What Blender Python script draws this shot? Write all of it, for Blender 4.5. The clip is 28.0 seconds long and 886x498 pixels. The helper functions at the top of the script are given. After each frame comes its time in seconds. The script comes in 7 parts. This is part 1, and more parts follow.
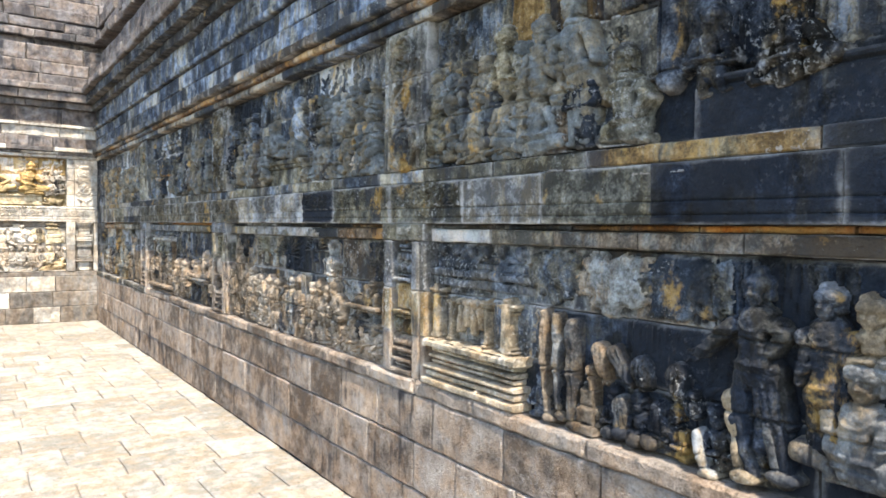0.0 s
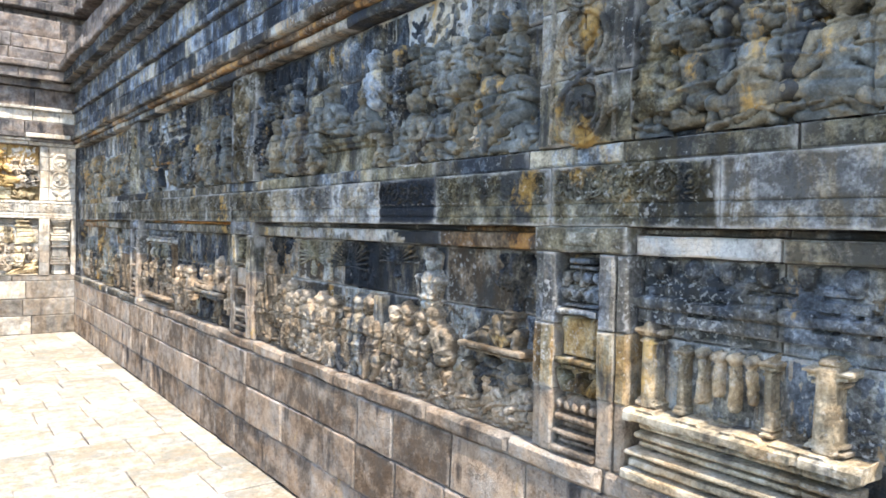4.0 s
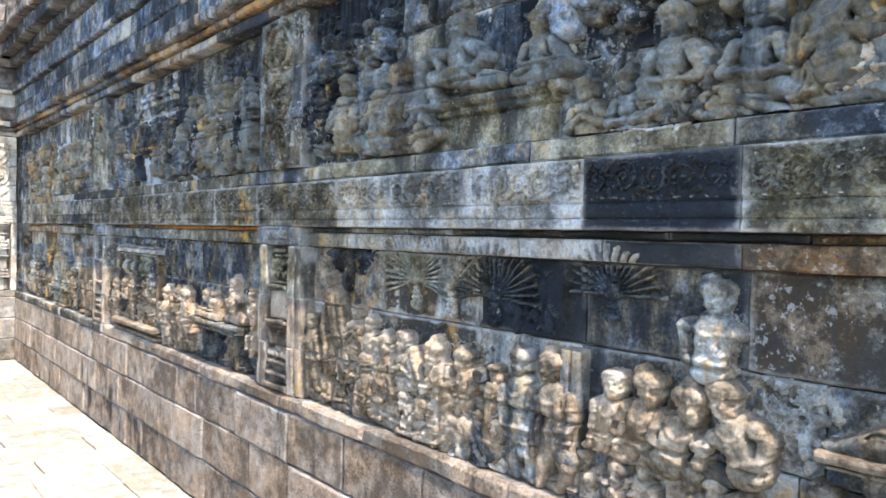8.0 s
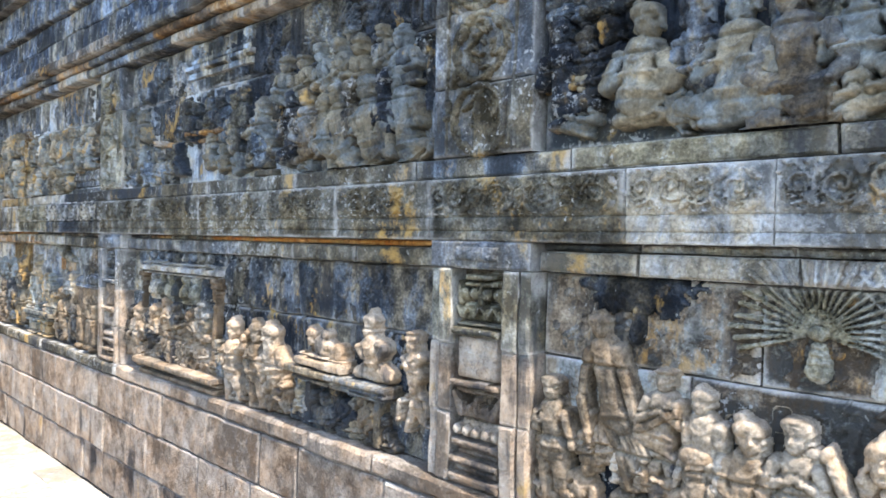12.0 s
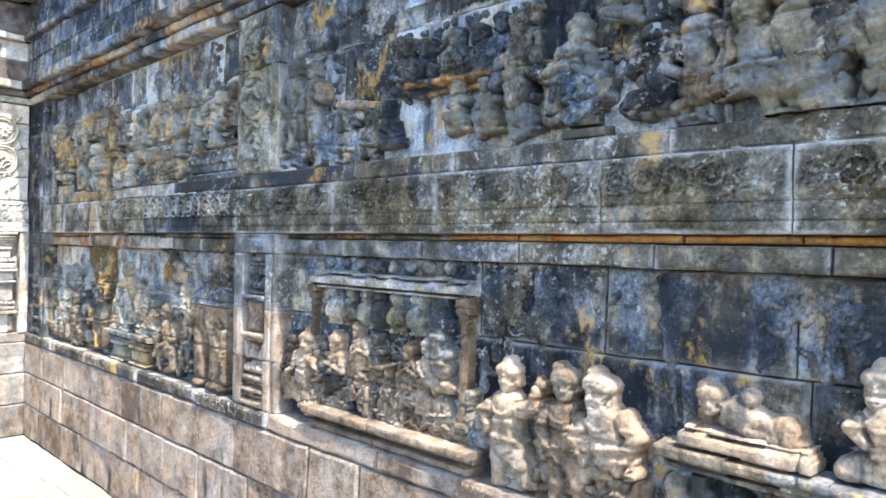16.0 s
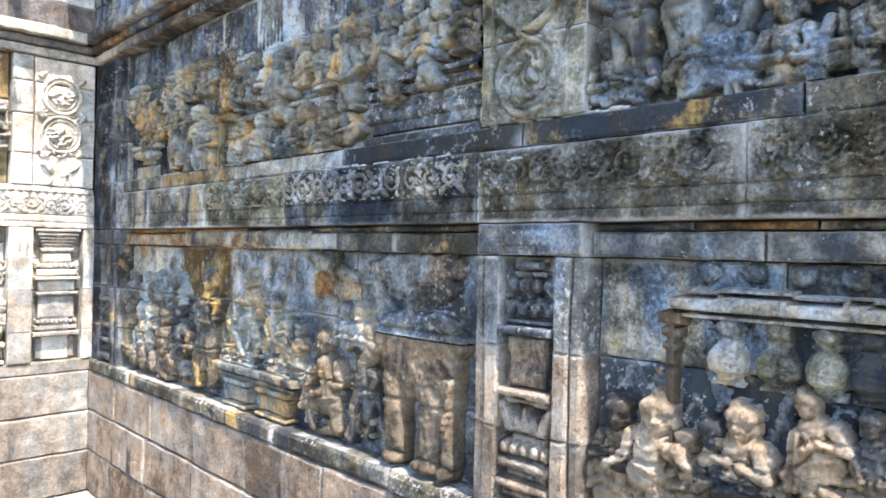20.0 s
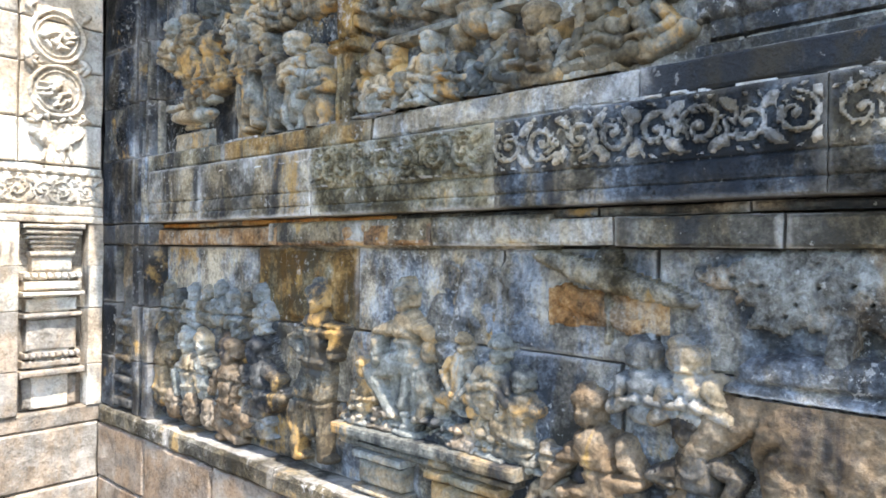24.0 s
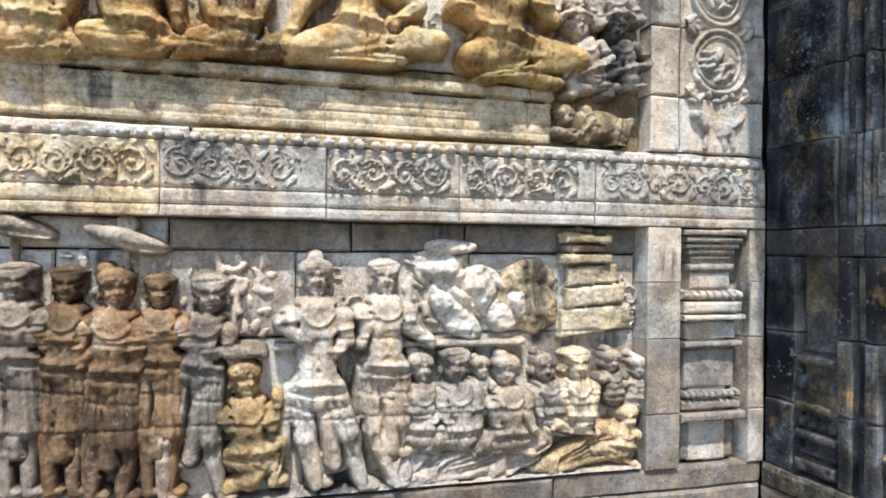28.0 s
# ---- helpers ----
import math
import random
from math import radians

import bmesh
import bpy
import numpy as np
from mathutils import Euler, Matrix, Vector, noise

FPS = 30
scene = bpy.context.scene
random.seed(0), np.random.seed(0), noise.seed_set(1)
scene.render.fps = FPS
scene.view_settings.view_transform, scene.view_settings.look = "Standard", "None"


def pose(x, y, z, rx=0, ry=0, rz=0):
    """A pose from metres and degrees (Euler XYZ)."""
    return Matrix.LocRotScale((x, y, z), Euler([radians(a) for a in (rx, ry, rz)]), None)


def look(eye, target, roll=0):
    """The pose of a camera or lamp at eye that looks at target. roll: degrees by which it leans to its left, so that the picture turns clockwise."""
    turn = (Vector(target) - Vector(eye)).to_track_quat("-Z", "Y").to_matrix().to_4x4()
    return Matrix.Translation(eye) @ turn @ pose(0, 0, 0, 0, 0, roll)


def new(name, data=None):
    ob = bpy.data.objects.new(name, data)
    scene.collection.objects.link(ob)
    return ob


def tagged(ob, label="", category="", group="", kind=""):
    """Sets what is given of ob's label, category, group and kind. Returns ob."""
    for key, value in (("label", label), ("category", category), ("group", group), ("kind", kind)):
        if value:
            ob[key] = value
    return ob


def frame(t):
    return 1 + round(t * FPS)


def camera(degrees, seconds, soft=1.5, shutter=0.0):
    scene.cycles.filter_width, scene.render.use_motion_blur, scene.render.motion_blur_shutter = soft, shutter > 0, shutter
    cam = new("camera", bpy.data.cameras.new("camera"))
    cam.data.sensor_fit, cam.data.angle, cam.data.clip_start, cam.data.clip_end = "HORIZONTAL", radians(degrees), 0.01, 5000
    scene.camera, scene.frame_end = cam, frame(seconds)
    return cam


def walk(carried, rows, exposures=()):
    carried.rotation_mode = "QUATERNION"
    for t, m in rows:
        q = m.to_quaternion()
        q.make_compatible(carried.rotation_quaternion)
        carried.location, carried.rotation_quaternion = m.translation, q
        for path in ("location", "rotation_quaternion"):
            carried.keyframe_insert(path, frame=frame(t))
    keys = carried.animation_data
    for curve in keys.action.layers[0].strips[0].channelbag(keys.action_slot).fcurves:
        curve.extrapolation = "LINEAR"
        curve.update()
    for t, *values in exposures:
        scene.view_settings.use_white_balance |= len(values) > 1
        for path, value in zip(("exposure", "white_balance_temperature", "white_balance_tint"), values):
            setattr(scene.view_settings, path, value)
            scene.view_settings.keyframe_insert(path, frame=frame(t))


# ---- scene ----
cam = camera(65.2, 28.0, 1.78)
PATH = [
    (0, (0.087, -1.351, 1.577), (1.237, 0.284, 1.518), 0.8),
    (0.5, (0.162, -1.213, 1.58), (1.313, 0.422, 1.519), 0.8),
    (1, (0.186, -1.056, 1.561), (1.34, 0.576, 1.505), 1.2),
    (1.5, (0.165, -0.857, 1.579), (1.329, 0.768, 1.513), 1.1),
    (2, (0.147, -0.681, 1.578), (1.323, 0.936, 1.515), 1.2),
    (2.5, (0.162, -0.484, 1.576), (1.344, 1.128, 1.513), 1.2),
    (3, (0.191, -0.277, 1.589), (1.378, 1.331, 1.522), 1.2),
    (3.5, (0.213, -0.078, 1.585), (1.405, 1.527, 1.523), 1.2),
    (5.5, (0.221, 0.72, 1.565), (1.477, 2.277, 1.523), 1.8),
    (6, (0.255, 0.909, 1.561), (1.519, 2.458, 1.524), 1.7),
    (6.5, (0.248, 1.127, 1.557), (1.523, 2.667, 1.526), 1.8),
    (7, (0.25, 1.333, 1.559), (1.539, 2.861, 1.525), 1.7),
    (7.5, (0.307, 1.554, 1.549), (1.612, 3.07, 1.52), 1.7),
    (8, (0.392, 1.76, 1.579), (1.71, 3.264, 1.537), 1.3),
    (8.5, (0.409, 1.952, 1.577), (1.742, 3.442, 1.544), 1.4),
    (9, (0.343, 2.149, 1.588), (1.696, 3.621, 1.551), 1.4),
    (9.5, (0.29, 2.355, 1.573), (1.662, 3.81, 1.545), 1.5),
    (10, (0.307, 2.544, 1.559), (1.692, 3.986, 1.535), 1.4),
    (10.5, (0.348, 2.764, 1.577), (1.748, 4.192, 1.544), 1.2),
    (11, (0.346, 2.948, 1.581), (1.762, 4.36, 1.553), 1.2),
    (11.5, (0.305, 3.137, 1.601), (1.739, 4.532, 1.573), 1.2),
    (13.5, (0.388, 3.948, 1.581), (1.849, 5.314, 1.57), 1.3),
    (14, (0.356, 4.159, 1.582), (1.818, 5.523, 1.567), 1.2),
    (14.5, (0.306, 4.369, 1.569), (1.769, 5.733, 1.564), 1.3),
    (15, (0.305, 4.581, 1.562), (1.761, 5.952, 1.557), 1.3),
    (15.5, (0.328, 4.805, 1.574), (1.774, 6.186, 1.558), 1.0),
    (16, (0.327, 4.986, 1.557), (1.764, 6.377, 1.55), 1.2),
    (16.5, (0.313, 5.2, 1.556), (1.744, 6.597, 1.543), 1.1),
    (17, (0.293, 5.386, 1.555), (1.727, 6.779, 1.543), 1.1),
    (17.5, (0.346, 5.589, 1.553), (1.777, 6.986, 1.542), 1.1),
    (18, (0.435, 5.808, 1.567), (1.854, 7.217, 1.545), 0.8),
    (18.5, (0.477, 6.025, 1.547), (1.883, 7.447, 1.536), 1.0),
    (19, (0.463, 6.221, 1.549), (1.864, 7.648, 1.539), 1.1),
    (19.5, (0.455, 6.418, 1.537), (1.859, 7.842, 1.534), 1.2),
    (20, (0.523, 6.609, 1.524), (1.927, 8.034, 1.524), 1.2),
    (20.5, (0.608, 6.781, 1.523), (2.009, 8.207, 1.518), 0.9),
    (21, (0.627, 6.923, 1.506), (2.033, 8.346, 1.511), 1.0),
    (21.5, (0.629, 7.122, 1.499), (2.039, 8.54, 1.512), 1.3),
    (23.5, (0.694, 7.796, 1.495), (2.179, 9.135, 1.497), 0.4),
    (24, (0.698, 7.991, 1.498), (2.19, 9.322, 1.505), 0.6),
    (24.5, (0.652, 8.227, 1.515), (2.154, 9.548, 1.514), 0.3),
    (25, (0.644, 8.435, 1.505), (2.134, 9.769, 1.518), 0.6),
    (25.5, (0.648, 8.633, 1.54), (2.075, 10.033, 1.536), 0.2),
    (26, (0.628, 8.77, 1.545), (1.857, 10.347, 1.542), 0.3),
    (26.3, (0.598, 8.842, 1.515), (1.676, 10.527, 1.528), 0.5),
    (26.5, (0.574, 8.889, 1.503), (1.576, 10.62, 1.523), 0.4),
    (27, (0.457, 9.03, 1.533), (1.342, 10.824, 1.528), 0.7),
    (27.5, (0.353, 9.125, 1.544), (1.091, 10.984, 1.528), 0.8),
    (28, (0.276, 9.178, 1.506), (0.824, 11.101, 1.52), 0.6),
]
EXPOSURES = [(0, 2.55, 7350, 10), (3, 2.66, 7200, 10), (6, 2.76, 7000, 10), (8, 2.83, 6900, 10), (11, 2.93, 6850, 10), (14, 3.12, 6900, 10), (17, 3.08, 6540, 10), (21, 3.0, 6740, 10), (24.5, 2.94, 7050, 10), (26, 2.57, 6850, 10), (27, 2.0, 6650, 10), (28, 1.72, 6650, 10)]
walk(cam, [(t, look(eye, target, roll)) for t, eye, target, roll in PATH], EXPOSURES)

# ---------------------------------------------------------------- light
world = bpy.data.worlds.new("sky")
scene.world = world
world.use_nodes = True
wn = world.node_tree.nodes
sky = wn.new("ShaderNodeTexSky")
sky.sky_type = "NISHITA"
sky.sun_disc = False
sky.sun_elevation = radians(64)
sky.sun_rotation = radians(172)
world.node_tree.links.new(sky.outputs[0], wn["Background"].inputs[0])
wn["Background"].inputs[1].default_value = 0.15
SUN = Vector((0.115, 0.48, -1.0))
lamp = bpy.data.lights.new("sun", "SUN")
lamp.energy, lamp.angle, lamp.color = 2.25, radians(0.55), (1.0, 0.955, 0.90)
new("sun", lamp).matrix_basis = look((0, -4, 12), Vector((0, -4, 12)) + SUN)

# ---------------------------------------------------------------- materials


def stone(name, dark, mid, light, ochre=0.3, black=0.3, white=0.3, tone=0.5, rust=(0.37, 0.19, 0.04), relief=1.0, single=False, cool=(0.85, 1.0, 1.20), warm=(1.19, 1.02, 0.75), spread=1.0, streak=True, joint=0.0):
    """Weathered volcanic stone: grain, damp stains that run down, ochre and pale lichen, one tone per block."""
    m = bpy.data.materials.new(name)
    m.use_nodes = True
    nt = m.node_tree
    N, K = nt.nodes, nt.links
    out = N["Principled BSDF"]
    pos = N.new("ShaderNodeNewGeometry").outputs["Position"]
    rnd = N.new("ShaderNodeObjectInfo").outputs["Random"]
    if single:
        # a stone and what is carved on it look alike
        rnd = N.new("ShaderNodeValue").outputs[0]
        rnd.default_value = 0.5

    def math_node(op, a, b=0.0, c=0.0):
        n = N.new("ShaderNodeMath")
        n.operation = op
        for i, v in enumerate((a, b, c)):
            if isinstance(v, (int, float)):
                n.inputs[i].default_value = v
            else:
                K.new(v, n.inputs[i])
        return n.outputs[0]

    hop = N.new("ShaderNodeVectorMath")
    hop.operation = "MULTIPLY_ADD"
    hop.inputs[0].default_value = (0.9, 1.7, 0.6)
    turn = N.new("ShaderNodeCombineXYZ")
    for i in range(3):
        K.new(rnd, turn.inputs[i])
    K.new(turn.outputs[0], hop.inputs[1])
    K.new(pos, hop.inputs[2])
    apart = hop.outputs[0]

    def noise_at(scale, detail=6, rough=0.6, stretch=None, shift=0.0, warp=0.0, own_block=False):
        n = N.new("ShaderNodeTexNoise")
        n.inputs["Scale"].default_value, n.inputs["Detail"].default_value, n.inputs["Roughness"].default_value = scale, detail, rough
        n.inputs["Distortion"].default_value = warp
        mp = N.new("ShaderNodeMapping")
        mp.inputs["Location"].default_value = (shift, shift * 0.7, shift * 1.3)
        if stretch:
            mp.inputs["Scale"].default_value = stretch
        K.new(apart if own_block else pos, mp.inputs[0])
        K.new(mp.outputs[0], n.inputs["Vector"])
        return n.outputs[0]

    def band(v, lo, hi):
        n = N.new("ShaderNodeMapRange")
        n.interpolation_type = "SMOOTHSTEP"
        n.inputs[1].default_value, n.inputs[2].default_value = lo, hi
        K.new(v, n.inputs[0])
        return n.outputs[0]

    def mix(f, a, b):
        n = N.new("ShaderNodeMix")
        n.data_type = "RGBA"
        for sock, v in ((n.inputs[0], f), (n.inputs[6], a), (n.inputs[7], b)):
            if isinstance(v, tuple):
                sock.default_value = (*v, 1)
            elif isinstance(v, float):
                sock.default_value = v
            else:
                K.new(v, sock)
        return n.outputs[2]

    big, fine, grit = noise_at(1.7, 5, own_block=True), noise_at(11, 8, 0.68, shift=3), noise_at(95, 4, 0.7, shift=9)
    run = noise_at(1.0, 6, 0.6, stretch=(9, 9, 1.3), shift=17)
    own = math_node("SUBTRACT", rnd, 0.5)
    v = math_node("MULTIPLY_ADD", own, tone, math_node("MULTIPLY_ADD", fine, 0.75, math_node("MULTIPLY_ADD", big, 0.5, math_node("MULTIPLY", grit, 0.30))))
    ramp = N.new("ShaderNodeValToRGB")
    K.new(v, ramp.inputs[0])
    el = ramp.color_ramp.elements
    el[0].position, el[0].color = 0.805 - 0.115 * spread, (*dark, 1)
    el[1].position, el[1].color = min(1.0, 0.805 + 0.145 * spread), (*light, 1)
    e = el.new(0.805)
    e.color = (*mid, 1)
    col = ramp.outputs[0]
    # slate-blue and olive-brown stains side by side, drawn out downwards
    side = band(math_node("MULTIPLY_ADD", noise_at(1.0, 10, 0.72, stretch=(6, 6, 1.8) if streak else (4, 4, 4), shift=43, warp=0.5, own_block=True), 0.65, math_node("MULTIPLY", noise_at(6.0, 8, 0.75, shift=47), 0.35)), 0.45, 0.55)
    tint = N.new("ShaderNodeMix")
    tint.data_type, tint.blend_type = "RGBA", "MULTIPLY"
    tint.inputs[0].default_value = 1.0
    K.new(col, tint.inputs[6])
    K.new(mix(side, cool, warm), tint.inputs[7])
    col = tint.outputs[2]
    # damp black growth that runs down in streaks
    wet = band(math_node("MULTIPLY_ADD", fine, 0.12, math_node("MULTIPLY_ADD", noise_at(1.5, 6, 0.62, shift=5, own_block=True), 0.55, math_node("MULTIPLY", run, 0.5))), 0.645 - 0.16 * black, 0.72 - 0.16 * black)
    col = mix(math_node("MULTIPLY", wet, 0.82), col, (0.014, 0.018, 0.025))
    # ochre lichen in patches
    och = band(math_node("MULTIPLY_ADD", noise_at(2.9, 8, 0.68, stretch=(1.4, 1.4, 0.8), shift=31, warp=0.4, own_block=True), 0.9, math_node("MULTIPLY", fine, 0.35)), 0.84 - 0.30 * ochre, 0.93 - 0.30 * ochre)
    col = mix(math_node("MULTIPLY", och, 0.78), col, mix(fine, rust, (0.37, 0.26, 0.095)))
    # pale crust in ragged blotches and trickles, and fine specks
    crust = band(math_node("MULTIPLY_ADD", noise_at(3.4, 10, 0.76, stretch=(1.6, 1.6, 0.5), shift=53, warp=0.8), 0.75, math_node("MULTIPLY", fine, 0.45)), 0.79 - 0.20 * white, 0.88 - 0.20 * white)
    col = mix(math_node("MULTIPLY", crust, 0.62), col, (0.50, 0.515, 0.53))
    where = band(noise_at(1.9, 4, 0.6, shift=67), 0.44, 0.64)
    speck = band(math_node("MULTIPLY_ADD", where, 0.12, noise_at(46, 4, 0.65, shift=71)), 0.70 - 0.06 * white, 0.74 - 0.06 * white)
    col = mix(math_node("MULTIPLY", speck, 0.45 * min(1, white * 2.2)), col, (0.56, 0.565, 0.56))
    dots = band(math_node("MULTIPLY_ADD", where, 0.12, noise_at(19, 6, 0.7, shift=73)), 0.73 - 0.10 * white, 0.77 - 0.10 * white)
    col = mix(math_node("MULTIPLY", dots, 0.36 * min(1, white * 2.2)), col, (0.52, 0.53, 0.54))
    if joint:
        # lime that has crept out of the joints over the edges of a block
        sep = N.new("ShaderNodeSeparateXYZ")
        K.new(N.new("ShaderNodeTexCoord").outputs["Generated"], sep.inputs[0])
        ragged = math_node("MULTIPLY", noise_at(13, 6, 0.7, shift=107), 0.16)
        rims = []
        for axis, reach in ((1, 0.55), (2, 1.0)):
            near = math_node("SUBTRACT", 0.5, math_node("ABSOLUTE", math_node("SUBTRACT", sep.outputs[axis], 0.5)))
            rims.append(band(math_node("ADD", math_node("DIVIDE", near, reach), ragged), 0.15, 0.075))
        seam = math_node("MULTIPLY", math_node("MAXIMUM", rims[0], rims[1]), band(noise_at(2.4, 5, 0.65, shift=113), 0.40, 0.60))
        col = mix(math_node("MULTIPLY", seam, joint), col, (0.50, 0.49, 0.475))
    # rubbed arrises and ridges
    ridge = band(N.new("ShaderNodeNewGeometry").outputs["Pointiness"], 0.54, 0.63)
    col = mix(math_node("MULTIPLY", ridge, 0.35), col, mix(0.4, col, (0.55, 0.53, 0.50)))
    # pits and hairline grime
    pit = band(noise_at(55, 5, 0.75, shift=83), 0.47, 0.36)
    col = mix(math_node("MULTIPLY", pit, 0.6), col, mix(0.6, col, (0.02, 0.02, 0.022)))
    vein = band(math_node("ABSOLUTE", math_node("SUBTRACT", noise_at(7, 6, 0.7, shift=97, warp=0.6), 0.5)), 0.025, 0.0)
    col = mix(math_node("MULTIPLY", vein, 0.22), col, (0.03, 0.03, 0.034))
    K.new(col, out.inputs["Base Color"])
    K.new(math_node("MULTIPLY_ADD", fine, -0.25, 0.98), out.inputs["Roughness"])
    out.inputs["Specular IOR Level"].default_value = 0.06
    bump = N.new("ShaderNodeBump")
    bump.inputs["Strength"].default_value = 1.0 * relief
    bump.inputs["Distance"].default_value = 0.02
    K.new(math_node("MULTIPLY_ADD", grit, 0.5, math_node("ADD", fine, math_node("MULTIPLY", crust, 0.12))), bump.inputs["Height"])
    K.new(bump.outputs[0], out.inputs["Normal"])
    return m


